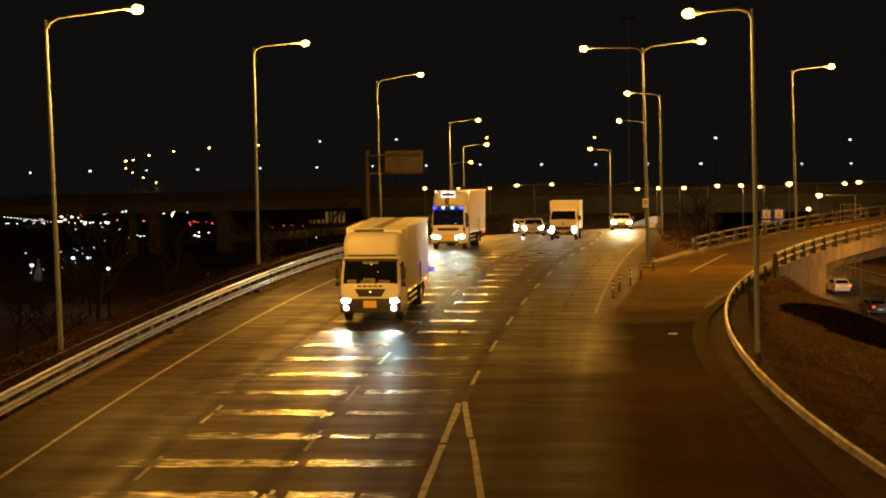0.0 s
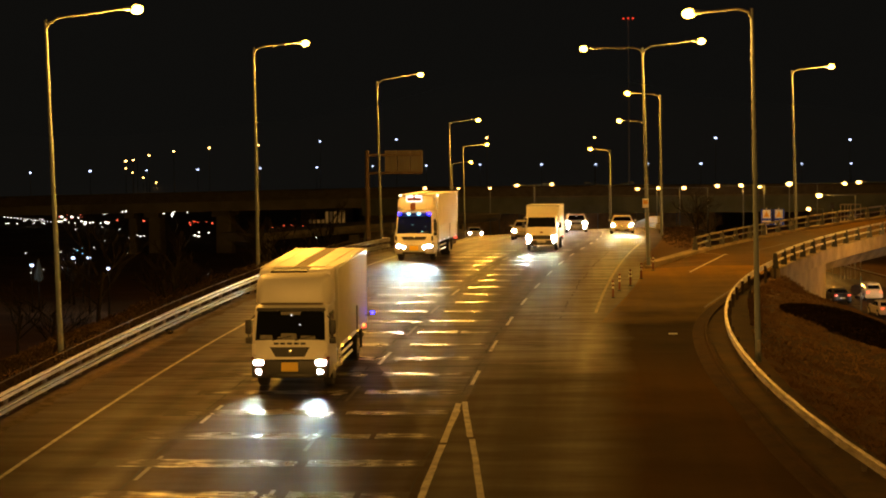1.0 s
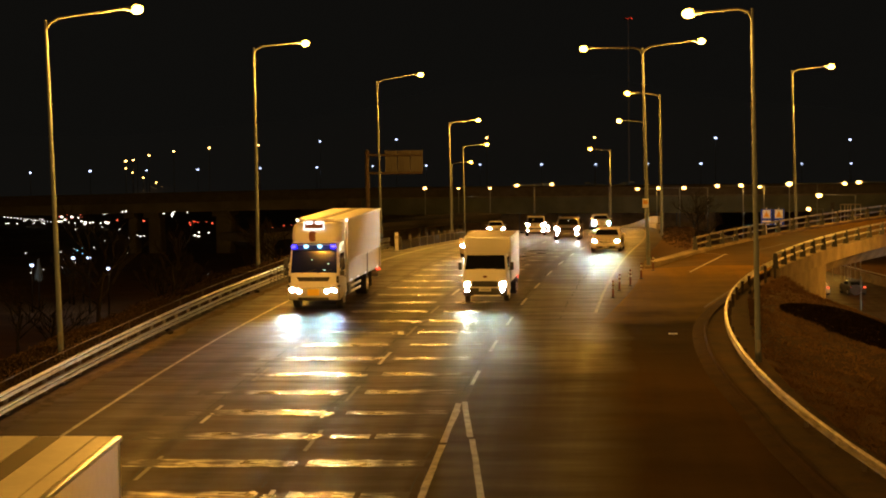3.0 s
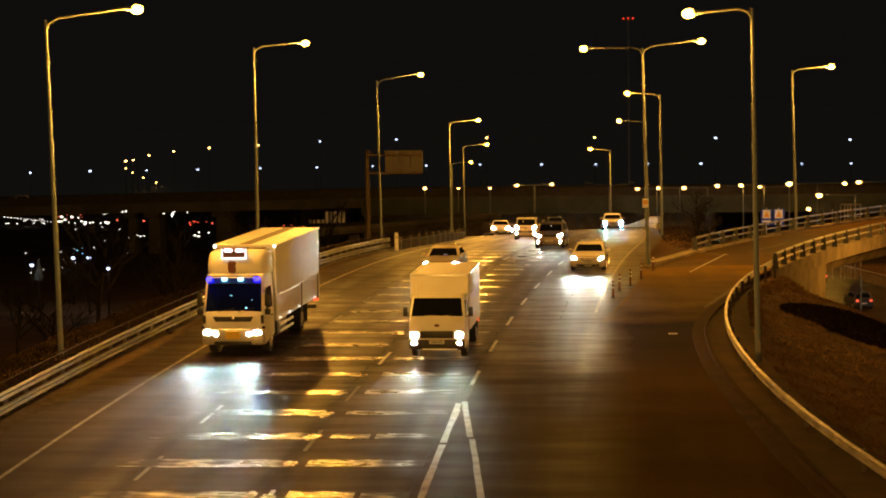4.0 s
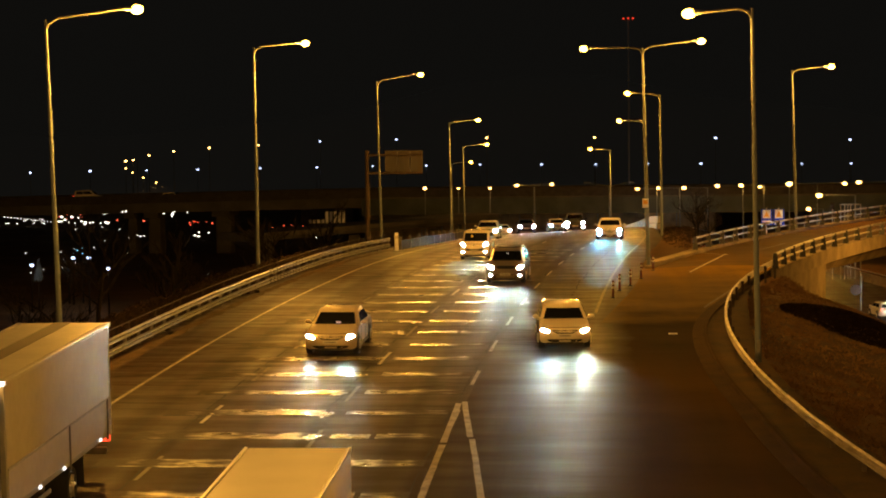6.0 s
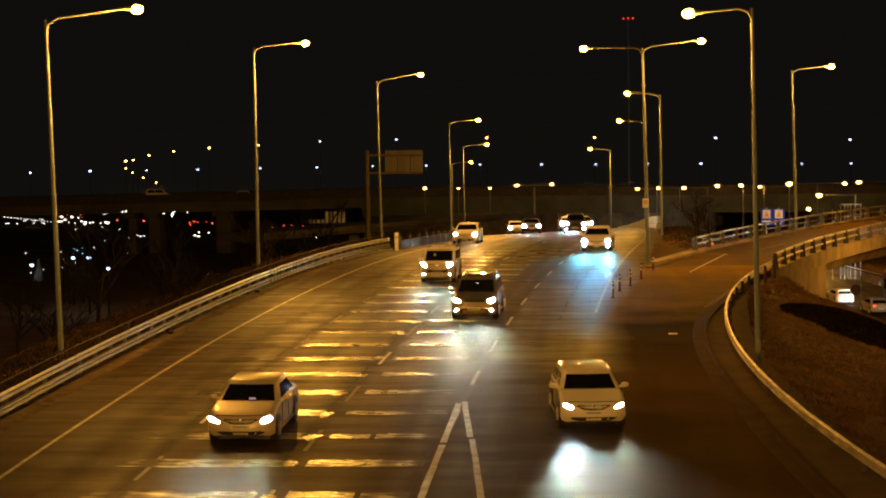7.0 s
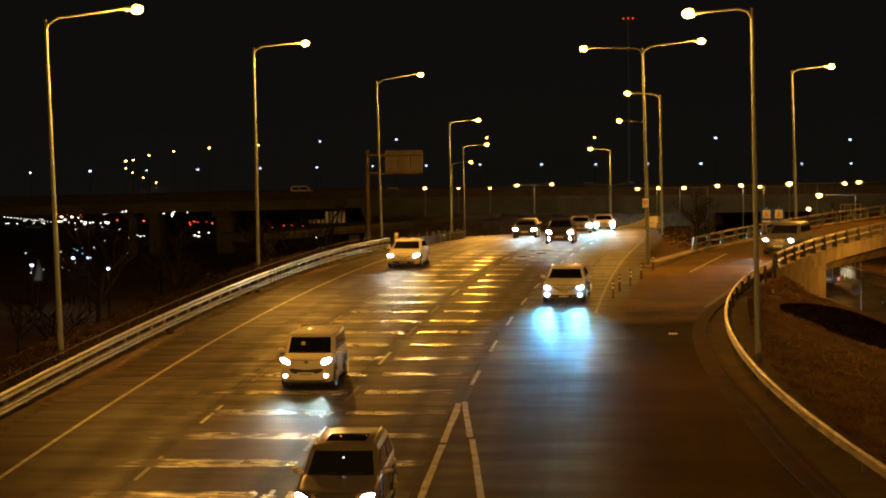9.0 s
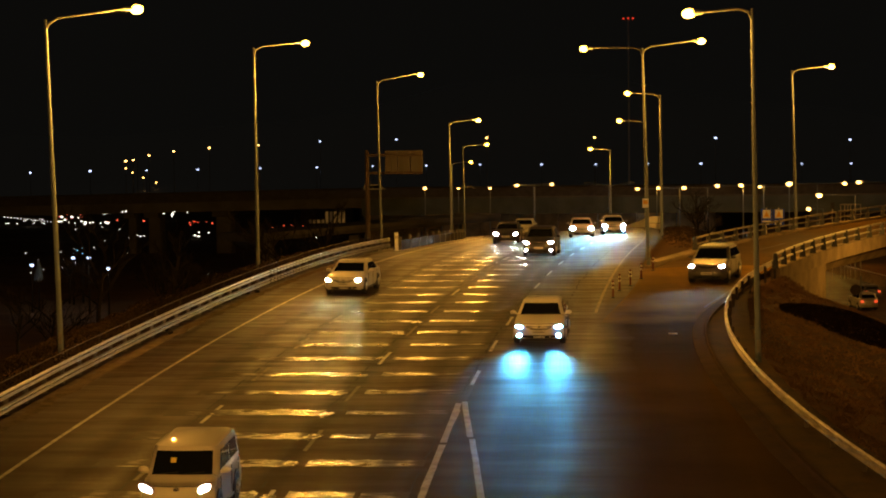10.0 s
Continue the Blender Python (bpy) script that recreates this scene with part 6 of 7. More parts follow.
    for x in (-0.55, 0.15):
        part("wiper", tube([fw(x, 1.56, -0.03), fw(x + 0.6, 1.70, -0.03)], 0.014, 5), BLACK, g)
    for s in (-1, 1):
        ys = (0.5, 1.5, 1.5, 0.58) if s < 0 else (1.5, 0.5, 0.58, 1.5)
        part("side_window", slab([(s * h * k, y, z) for k, y, z in zip((0.995, 0.995, 0.955, 0.955), ys, (1.62, 1.62, 2.35, 2.35))], 0.004), GLASS, g)
        mir = box(s * (h + 0.1) - 0.1, s * (h + 0.1) + 0.1, 0.10, 0.20, 1.75, 2.2, 0.04, 2)
        box(s * (h + 0.1) - 0.1, s * (h + 0.1) + 0.1, 0.10, 0.20, 1.45, 1.66, 0.04, 2, mir)
        tube([(s * h * 0.93, 0.35, 2.3), (s * (h + 0.1), 0.15, 2.15), (s * (h + 0.1), 0.15, 1.5), (s * h * 0.95, 0.4, 1.45)], 0.02, 5, mir)
        part("wing_mirror", mir, BLACK, g)
        part("door_handle", box(s * h - 0.02, s * h + 0.02, 1.35, 1.5, 1.3, 1.35, 0.005, 1), BLACK, g)
        part("corner_panel", box(s * h * 0.93 - 0.05, s * h * 0.93 + 0.05, 0.0, 0.1, 1.15, 1.45, 0.02, 2), BLACK if blue else TRUCK_WHITE, g)
    # grille, bumper, lamps
    wt, wb = (0.62, 0.45) if not blue else (0.72, 0.62)
    z0, z1 = (1.06, 1.36) if not blue else (1.22, 1.40)
    gr = slab([(-wb, -0.004, z0), (wb, -0.004, z0), (wt, -0.004, z1), (-wt, -0.004, z1)], 0.02)
    part("grille", gr, BLACK, g)
    part("badge", oval(0, -0.03, (z0 + z1) / 2 + 0.03, 0.11, 0.045, 0.012), CHROME, g)
    for k in range(5):
        if not blue:
            part("name_bar", box(-0.5 + k * 0.21, -0.35 + k * 0.21, -0.012, -0.002, 1.44, 1.5), BLACK, g)
    part("bumper", box(-h * 0.99, h * 0.99, -0.10, 0.3, 0.42, 0.98, 0.06, 3), BLACK if not blue else SILVER_CAR, g)
    part("bumper_lip", box(-h * 0.6, h * 0.6, -0.12, -0.05, 0.42, 0.55, 0.02, 2), BLACK, g)
    hx = h * 0.80
    for s in (-1, 1):
        if blue:
            lamp_unit("headlight", g, s * hx, -0.13, 0.86, 0.14, 0.085, HEAD_COOL_TRUCK, power=2.6, pitch=0.02)
            lamp_unit("fog_lamp", g, s * hx * 0.66, -0.13, 0.80, 0.085, 0.08, HEAD_COOL_TRUCK, pitch=0.02)
        else:
            lamp_unit("headlight", g, s * hx, -0.13, 0.90, 0.17, 0.085, HEAD, power=2.6, pitch=0.02)
            lamp_unit("fog_lamp", g, s * hx * 0.98, -0.13, 0.62, 0.085, 0.08, HEAD, pitch=0.02)
        part("corner_lamp", box(s * h * 0.97 - 0.05, s * h * 0.97 + 0.05, -0.02, 0.12, 0.98, 1.06, 0.01, 1), ORANGE_RUBBER if not blue else BLACK, g)
    pl = part("number_plate", box(-0.26, 0.26, -0.125, -0.102, 0.62, 0.90, 0.01, 1), PLATE_YELLOW, g, "yellow number plate")
    part("plate_bar", box(-0.18, 0.18, -0.130, -0.1255, 0.68, 0.76), PLATE_YELLOW, pl)
    # air deflector on the roof
    top = H - 0.06
    df = []
    for x in (-1, -0.985, -0.94, -0.86, -0.75, -0.4, 0, 0.4, 0.75, 0.86, 0.94, 0.985, 1):
        e = max(0, (abs(x) - 0.7) / 0.3)
        back, sag = 0.12 * x * x + 0.26 * e ** 3, 0.03 * x * x + 0.10 * e ** 4
        df.append([(x * h * 0.95, 0.66 + back, cabH - 0.02), (x * h * 0.965, 0.58 + back, cabH + 0.07), (x * h * 0.97, 0.57 + back, cabH + 0.3), (x * h * 0.97, 0.62 + back, top - 0.34 - sag),
                   (x * h * 0.96, 0.70 + back, top - 0.18 - sag), (x * h * 0.95, 0.84 + back * 0.8, top - 0.07 - sag), (x * h * 0.94, 1.04 + back * 0.5, top - 0.02 - sag),
                   (x * h * 0.93, 1.5, top - 0.01 - sag), (x * h * 0.95, 1.9, top - 0.02 - sag), (x * h * 0.97, 1.9, cabH - 0.02)])
    part("air_deflector", loft(df), TRUCK_WHITE, g, "tall white air deflector over the cab")
    # dark slab on the deflector's top stands in for a shaded gap
    if blue:
        part("gap_slab", box(-0.85, 0.85, 1.42, 1.93, top - 0.02, top + 0.015, 0.01, 1), ROOF_DARK, g)
    else:
        part("gap_slab", box(-0.78, 0.36, 1.30, 2.187, top - 0.1, top + 0.035, 0.01, 1), BLACK, g, "black slab for the shade behind the air deflector")
        for x0, x1 in ((-1.14, -0.80), (0.38, 1.14)):
            part("deflector_shoulder", box(x0, x1, 1.35, 2.18, top - 0.2, H + 0.012, 0.06, 3), TRUCK_WHITE, g)
    # black box fills the space behind the cab as its shade
    part("cab_gap_slab", box(-h * 0.9, h * 0.9, cabL - 0.05, cabL + 0.3, 0.8, cabH, 0.0), BLACK, g)
    # cargo box
    b0, b1, zb = 2.2, L, 1.02
    bx = part("cargo_box", box(-h, h, b0, b1, zb, H, 0.03, 2), BOX_PANEL, g, "long pale cargo box")
    part("front_edge", box(-h - 0.012, h + 0.012, b0 - 0.012, b0 + 0.08, zb, H + 0.012, 0.01, 1), ALLOY if blue else TRUCK_WHITE, bx)
    part("rear_edge", box(-h - 0.012, h + 0.012, b1 - 0.08, b1 + 0.012, zb, H + 0.012, 0.01, 1), ALLOY, bx)
    for s in (-1, 1):
        part("top_rail", box(s * h - 0.06, s * h + 0.06, b0, b1, H - 0.06, H + 0.02, 0.012, 2), ALLOY if not blue else TRUCK_WHITE, bx)
        part("bottom_rail", box(s * h - 0.03, s * h + 0.018, b0, b1, zb - 0.02, zb + 0.10, 0.01, 1), ALLOY, bx)
        if blue:
            part("side_board", box(s * h - 0.01, s * h + 0.022, b0 + 0.1, b1 - 0.1, zb + 0.1, zb + 0.85, 0.01, 1), BOX_PANEL, bx)
            part("board_rail", box(s * h - 0.01, s * h + 0.03, b0 + 0.1, b1 - 0.1, zb + 0.85, zb + 0.90, 0.008, 1), ALLOY, bx)
        for f in ((0.6,) if not blue else (0.55, 0.95)):
            y = b0 + (b1 - b0) * f
            part("stanchion", box(s * h - 0.01, s * h + 0.05, y - 0.04, y + 0.04, zb - 0.1, zb + 0.9, 0.01, 1), POST_STEEL, bx)
        for y in (b0 + 0.6, b0 + 2.4, b0 + 4.4, b1 - 1.2):
            part("side_marker", box(s * h + 0.018, s * h + 0.05, y - 0.06, y + 0.06, zb + 0.0, zb + 0.07, 0.01, 1), AMBER_GLOW if not blue else DIM_WHITE, bx)
    if not blue:
        part("roof_centre_seam", box(-0.2, 0.2, b0 + 0.1, b1 - 0.05, H + 0.004, H + 0.018), ROOF_DARK, bx)
        for s in (-1, 1):
            part("roof_sheet", box(s * 0.52 - 0.30, s * 0.52 + 0.30, b0 + 0.1, b1 - 0.05, H + 0.004, H + 0.03, 0.01, 1), BOX_ROOF, bx)
            part("roof_sheet", box(s * 1.0 - 0.15, s * 1.0 + 0.14, b0 + 0.1, b1 - 0.05, H + 0.004, H + 0.022, 0.01, 1), BOX_ROOF, bx)
        part("side_lamp", box(h + 0.2, h + 0.32, b1 - 0.6, b1 - 0.5, 1.35, 1.47, 0.02, 1), BLUE_GLOW, g, "small blue side lamp")
        part("lamp_bracket", tube([(h - 0.05, b1 - 0.55, 1.30), (h + 0.26, b1 - 0.55, 1.36)], 0.015, 5), BLACK, g)
    else:
        part("roof_skin", box(-h + 0.08, h - 0.08, b0 + 0.1, b1 - 0.1, H + 0.004, H + 0.02, 0.008, 1), BOX_ROOF, bx)
        part("roof_centre_seam", box(-0.22, 0.2, b0 + 0.1, b1 - 0.05, H + 0.021, H + 0.03), ROOF_DARK, bx)
        # pale blue glints painted on the windscreen as small glowing panels
        for x, z, w in ((-0.1, 2.1, 0.014), (0.62, 1.95, 0.012), (0.45, 1.68, 0.035)):
            part("blue_glint", slab([fw(x - w, z, -0.021), fw(x + w, z, -0.021), fw(x + w, z + 0.022, -0.021), fw(x - w, z + 0.022, -0.021)], 0.003), PALE_GLOW, g)
        for x, m2, r in ((-0.86, BLUE_GLOW, 0.085), (-0.33, PALE_GLOW, 0.08), (0.25, PALE_GLOW, 0.08), (0.82, BLUE_GLOW, 0.085)):
            part("marker_lamp", oval(x, 0.16, 2.68, r * 1.3, r * 0.9, 0.05), m2, g, "blue roof marker lamp")
        # ledge added to keep the marker lamps' blue off the deflector
        part("added_ledge", box(-h * 0.86, h * 0.86, 0.06, 0.46, 2.775, 2.80, 0.008, 1), BLACK, g)
        for s in (-1, 1):
            part("corner_marker", box(s * h * 0.98 - 0.04, s * h * 0.98 + 0.04, b0 - 0.06, b0 - 0.012, H - 0.08, H + 0.01, 0.01, 1), MARK_WHITE, g)
            part("sign_lamp", oval(s * 0.2 - 0.06, 0.58, top + 0.0, 0.17, 0.07, 0.04, 14, 3), PINK_GLOW, g, "bright lamp of a roof sign")
        for x0, x1, z0, z1 in ((-0.50, -0.46, top - 0.25, top + 0.06), (0.34, 0.38, top - 0.25, top + 0.06), (-0.50, 0.38, top - 0.29, top - 0.255)):
            part("sign_edge", box(x0, x1, 0.58, 0.64, z0, z1, 0.01, 1), DIM_WHITE, g, "lit edge of the roof sign")
        part("roof_sign", box(-0.455, 0.335, 0.61, 0.95, top - 0.25, top + 0.08, 0.01, 1), BADGE_RED, g, "dark housing of the roof sign")
        part("red_badge", oval(-0.12, 0.555, cabH + 0.24, 0.17, 0.22, 0.03, 14, 3), BADGE_RED, g)
    # chassis
    for s in (-1, 1):
        part("chassis_rail", box(s * 0.42 - 0.05, s * 0.42 + 0.05, 0.6, L - 0.3, 0.68, 0.98, 0.01, 1), BLACK, g)
        for z in (0.48, 0.72):
            part("side_guard", box(s * h - 0.05, s * h - 0.01, 3.0, 5.6, z, z + 0.1, 0.01, 1), ALLOY, g)
        part("mudflap", box(s * h * 0.75 - 0.3, s * h * 0.75 + 0.3, L - overhang + 0.8, L - overhang + 0.84, 0.3, 0.98, 0.01, 1), BLACK, g)
        part("tail_light", box(s * h * 0.88 - 0.1, s * h * 0.88 + 0.1, L - 0.05, L + 0.06, 0.80, 0.96, 0.02, 1), TAIL_GLOW, g)
        part("front_mudguard", box(s * h * 0.98 - 0.12, s * h * 0.98, 0.5, 1.9, 0.45, 0.62, 0.03, 2), BLACK, g)
        wheel(g, s * (h - 0.17), 1.25, 0.47, 0.28)
        wheel(g, s * (h - 0.30), L - overhang, 0.47, 0.52)
    part("fuel_tank", box(0.55, 1.1, 2.3, 2.95, 0.45, 0.95, 0.08, 2), BLACK, g)
    part("rear_bumper", box(-h * 0.9, h * 0.9, L - 0.12, L, 0.5, 0.66, 0.02, 1), POST_STEEL, g)
    return g


def small_truck(label, W=1.98, H=2.77, L=6.2):
    g = thing("box_truck", label, "truck", group="traffic")
    h = W / 2
    out = [(0.05, 0.36), (0.0, 0.5), (0.0, 0.95), (0.05, 1.36), (0.10, 1.46), (0.46, 2.07), (0.64, 2.16), (1.7, 2.18), (1.75, 2.05), (1.75, 0.5)]
    secs = []
    for c in (-1.0, -0.97, -0.85, -0.45, 0, 0.45, 0.85, 0.97, 1.0):
        e = max(0, (abs(c) - 0.8) / 0.2)
        secs.append([(c * h * (0.97 - 0.07 * max(0, z - 1.2)), y + 0.12 * e * e * max(0, 1 - y / 0.9), z - 0.06 * e * e * (z > 1.95)) for y, z in out])
    part("cab", loft(secs), TRUCK_WHITE, g)
    fw = lambda x, z, d=-0.014: Vector((x, 0.10 + (z - 1.46) * 0.59 + d + 0.03 * (abs(x) / h) ** 4, z))
    part("windscreen", slab([fw(-h * 0.89, 1.47), fw(h * 0.89, 1.47), fw(h * 0.82, 2.06), fw(-h * 0.82, 2.06)], 0.004), GLASS, g)
    for x in (-0.5, 0.1):
        part("wiper", tube([fw(x, 1.48, -0.03), fw(x + 0.45, 1.55, -0.03)], 0.012, 5), BLACK, g)
    for s in (-1, 1):
        part("side_window", box(s * h * 0.945 - 0.03, s * h * 0.945 + 0.012, 0.66, 1.5, 1.46, 1.98, 0.02, 1), GLASS, g)
        mir = box(s * (h + 0.14) - 0.08, s * (h + 0.14) + 0.08, 0.42, 0.5, 1.42, 1.76, 0.04, 2)
        tube([(s * h * 0.9, 0.6, 1.4), (s * (h + 0.14), 0.46, 1.46)], 0.015, 5, mir)
        part("wing_mirror", mir, BLACK, g)
        lamp_unit("headlight", g, s * h * 0.78, -0.03, 0.84, 0.13, 0.11, HEAD, power=3)
        lamp_unit("fog_lamp", g, s * h * 0.78, -0.06, 0.58, 0.10, 0.08, HEAD)
        wheel(g, s * (h - 0.14), 1.0, 0.34, 0.2)
        wheel(g, s * (h - 0.2), L - 1.3, 0.34, 0.32)
        part("chassis_rail", box(s * 0.4 - 0.05, s * 0.4 + 0.05, 0.6, L - 0.2, 0.5, 0.72, 0.01, 1), BLACK, g)
        part("tail_light", box(s * h * 0.85 - 0.1, s * h * 0.85 + 0.1, L - 0.04, L + 0.03, 0.6, 0.75, 0.02, 1), TAIL_GLOW, g)
        part("mudflap", box(s * h * 0.78 - 0.2, s * h * 0.78 + 0.2, L - 0.8, L - 0.77, 0.2, 0.72), BLACK, g)
    part("grille", box(-h * 0.58, h * 0.58, -0.02, 0.06, 0.72, 0.98, 0.03, 2), BLACK, g)
    part("badge", oval(0, 0.0, 1.16, 0.1, 0.05, 0.02), BADGE_RED, g)
    part("bumper", box(-h * 0.96, h * 0.96, -0.06, 0.3, 0.34, 0.68, 0.05, 3), BLACK, g)
    part("skid_bar", box(-h * 0.5, h * 0.7, -0.075, -0.055, 0.34, 0.38, 0.008, 1), ALLOY, g)
    pl = part("number_plate", box(-0.26, 0.26, -0.085, -0.062, 0.54, 0.66, 0.008, 1), PLATE_WHITE, g)
    part("plate_bar", box(-0.2, 0.2, -0.089, -0.0855, 0.575, 0.625), PLATE_BAR, pl)
    bx = part("cargo_box", box(-h, h, 1.35, L, 1.95, H, 0.03, 2), BOX_PANEL, g, "pale cargo box reaching over the cab")
    part("cargo_body", box(-h, h, 1.82, L, 0.78, 1.97, 0.02, 1), BOX_PANEL, g)
    # sloped front over the cab with shaped corners
    nose = loft([[(x * h * 0.98, 0.72 + 0.16 * x * x, 2.17), (x * h * 0.99, 0.95 + 0.12 * x * x, H - 0.45), (x * h, 1.25, H - 0.06), (x * h, 1.38, H - 0.02), (x * h, 1.38, 2.17)] for x in (-1, -0.9, -0.65, -0.3, 0, 0.3, 0.65, 0.9, 1)])
    part("wind_deflector", nose, TRUCK_WHITE, g)
    part("roof_skin", box(-h + 0.05, h - 0.05, 1.42, L - 0.06, H + 0.004, H + 0.02, 0.008, 1), TRUCK_WHITE, bx)
    part("front_edge", box(-h - 0.015, h + 0.015, 1.3, 1.4, H - 0.07, H + 0.03, 0.015, 2), ALLOY, bx)
    for s in (-1, 1):
        part("top_rail", box(s * h - 0.05, s * h + 0.018, 1.38, L, H - 0.05, H + 0.03, 0.01, 1), ALLOY, bx)
        part("corner_rail", box(s * h - 0.05, s * h + 0.018, 1.36, 1.42, 1.97, H, 0.01, 1), ALLOY, bx)
    return g


def coach(label, W=2.5, H=3.3, L=10.5):
    g = thing("coach", label, "bus", group="traffic")
    h = W / 2
    part("body", box(-h, h, 0, L, 0.95, H, 0.16, 3), COACH_DARK, g)
    part("skirt", box(-h + 0.01, h - 0.01, 0.05, L - 0.05, 0.32, 0.94, 0.05, 2), BLUE_CAR, g, "bright blue lower panels")
    part("windscreen", box(-h * 0.9, h * 0.9, -0.012, 0.05, 1.35, 2.7, 0.03, 2), GLASS, g)
    part("rear_window", box(-h * 0.8, h * 0.8, L - 0.05, L + 0.012, 1.9, 2.8, 0.03, 2), GLASS, g)
    for s in (-1, 1):
        for k in range(6):
            y = 0.7 + k * 1.6
            part("side_window", box(s * h - 0.03, s * h + 0.012, y, y + 1.48, 1.7, 2.7, 0.01, 1), GLASS, g)
        part("headlight", oval(s * h * 0.78, -0.02, 0.7, 0.16, 0.11, 0.05), HEAD_FOG, g)
        part("tail_light", box(s * h * 0.86 - 0.1, s * h * 0.86 + 0.1, L - 0.03, L + 0.03, 0.6, 0.9, 0.02, 1), TAIL_GLOW, g)
        part("marker_lamp", box(s * h * 0.8 - 0.06, s * h * 0.8 + 0.06, L - 0.02, L + 0.03, H - 0.3, H - 0.22, 0.01, 1), AMBER_GLOW, g)
        part("side_lamp", box(s * h - 0.02, s * h + 0.04, L * 0.6, L * 0.6 + 0.14, 0.7, 0.82, 0.01, 1), BLUE_GLOW, g)
        mir = box(s * (h + 0.15) - 0.1, s * (h + 0.15) + 0.1, -0.25, -0.15, 2.0, 2.5, 0.04, 2)
        tube([(s * h * 0.95, 0.05, 2.7), (s * (h + 0.15), -0.2, 2.5)], 0.03, 6, mir)
        part("wing_mirror", mir, BLACK, g)
        wheel(g, s * (h - 0.16), 2.4, 0.48, 0.28)
        wheel(g, s * (h - 0.2), L - 2.6, 0.48, 0.4)
    part("engine_lid", box(-h * 0.6, h * 0.6, L - 0.02, L + 0.015, 0.95, 1.6, 0.02, 1), BLACK, g)
    pl = part("number_plate", box(-0.26, 0.26, L + 0.016, L + 0.03, 0.62, 0.8, 0.008, 1), PLATE_YELLOW, g)
    part("plate_bar", box(-0.2, 0.2, L + 0.0305, L + 0.034, 0.68, 0.74), PLATE_BAR, pl)
    return g


def aimed(thing_, rows, surface=None):
    """Keys a vehicle: rows of (seconds, x, y) for its front; it turns along its way and tilts with the road."""
    surface = surface or deck_z
    keys = []
    for i, (t, x, y) in enumerate(rows):
        a, b = rows[max(i - 1, 0)], rows[min(i + 1, len(rows) - 1)]
        dx, dy = b[1] - a[1], b[2] - a[2]
        turn = math.atan2(-dx, dy) if dy > 0 else math.atan2(dx, -dy)
        n = math.hypot(dx, dy)
        ux, uy = dx / n, dy / n
        z0, z1 = surface(x, y), surface(x - ux * 3, y - uy * 3)
        # the body's +y axis points backwards
        back = Vector((-ux, -uy, (z1 - z0) / 3)).normalized()
        right = back.cross(Vector((0, 0, 1))).normalized()
        up = right.cross(back)
        m = Matrix((right, back, up)).transposed().to_4x4()
        m.translation = (x, y, z0)
        keys.append((t, m))
    walk(thing_, keys)


def lane(pairs, off):
    """Rows (t, x, y) from (t, y) pairs in one lane, or from (t, y, lane offset), filled in every half second."""
    rows, out = [(p[0], p[1], p[2] if len(p) > 2 else off) for p in pairs], []
    t = 0.0
    while t < 10.01:
        for a, b in zip(rows, rows[1:]):
            if a[0] <= t <= b[0] + 1e-6:
                f = (t - a[0]) / (b[0] - a[0])
                y, o = a[1] + (b[1] - a[1]) * f, a[2] + (b[2] - a[2]) * f
                out.append((t, o + bend(y), y))
                break
        t += 0.5
    return out


truck_a = box_truck("white box truck with a tall air deflector and yellow plate")
truck_b = box_truck("white box truck with blue roof lamps and a sign lamp", W=2.2, H=3.72, L=11.2, blue=True, overhang=3.7)
truck_c = small_truck("small white box truck with black bumper and mirrors")
sedan_a = car("metallic champagne saloon with warm headlights", CHAMPAGNE_CAR, head=HEAD_SALOON, head_shear=0.3, marks=[(0.12, 0.16, 0.09, 0.06, DASH_BLUE, "dash_screen")], L=4.75, W=1.82, H=1.45, cowl=1.2, screen=0.8, back=3.45, tail=0.75, deck=1.0)
golf = car("pearl white hatchback with one amber indicator glowing", CREAM_CAR, L=4.25, W=1.8, H=1.42, cowl=1.0, screen=0.78, back=3.75, tail=0.4, deck=0.95, head=HEAD_BEAM, side_head=HEAD_BEAM_WARM, head_w=0.125, head_h=0.06, head_shear=0.34)
sedan_b = car("white saloon with headlights on", WHITE_CAR, head=HEAD_SALOON, L=4.6, W=1.8, H=1.46, cowl=1.15, screen=0.8, back=3.4, tail=0.7, deck=1.02)
van = car("boxy pale compact van with round fog lamps lit", CREAM_CAR, marks=[(-0.22, 0.55, 0.06, 0.1, STICKER, "windscreen_sticker")], L=3.9, W=1.66, H=1.62, hood=0.98, belt=1.0, cowl=0.75, screen=0.5, back=3.55, tail=0.2, deck=1.0, box_like=1.0, fog=HEAD_FOG, head_z=0.88, name="van", category="van", head_w=0.14, head_h=0.085, face="smile", head_shear=0.4, fog_z=0.43)
suv = car("metallic grey-brown estate car with roof rails and fog lamps lit", BRONZE_CAR, sunroof=True, marks=[(0.02, 0.72, 0.018, 0.03, DIM_WHITE, "mirror_dot")], L=4.5, W=1.82, H=1.62, hood=1.0, belt=1.03, cowl=1.0, screen=0.75, back=3.95, tail=0.4, deck=1.02, box_like=0.4, rack=True, fog=HEAD_FOG, head_z=0.80, wheel_r=0.35, head_w=0.15, head_h=0.085, head=HEAD_SOFT, face="upright", head_shear=0.3, fog_z=0.42)
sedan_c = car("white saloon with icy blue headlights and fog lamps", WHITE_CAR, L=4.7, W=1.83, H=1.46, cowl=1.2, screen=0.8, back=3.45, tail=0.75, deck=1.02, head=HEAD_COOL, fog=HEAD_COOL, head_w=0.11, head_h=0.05)
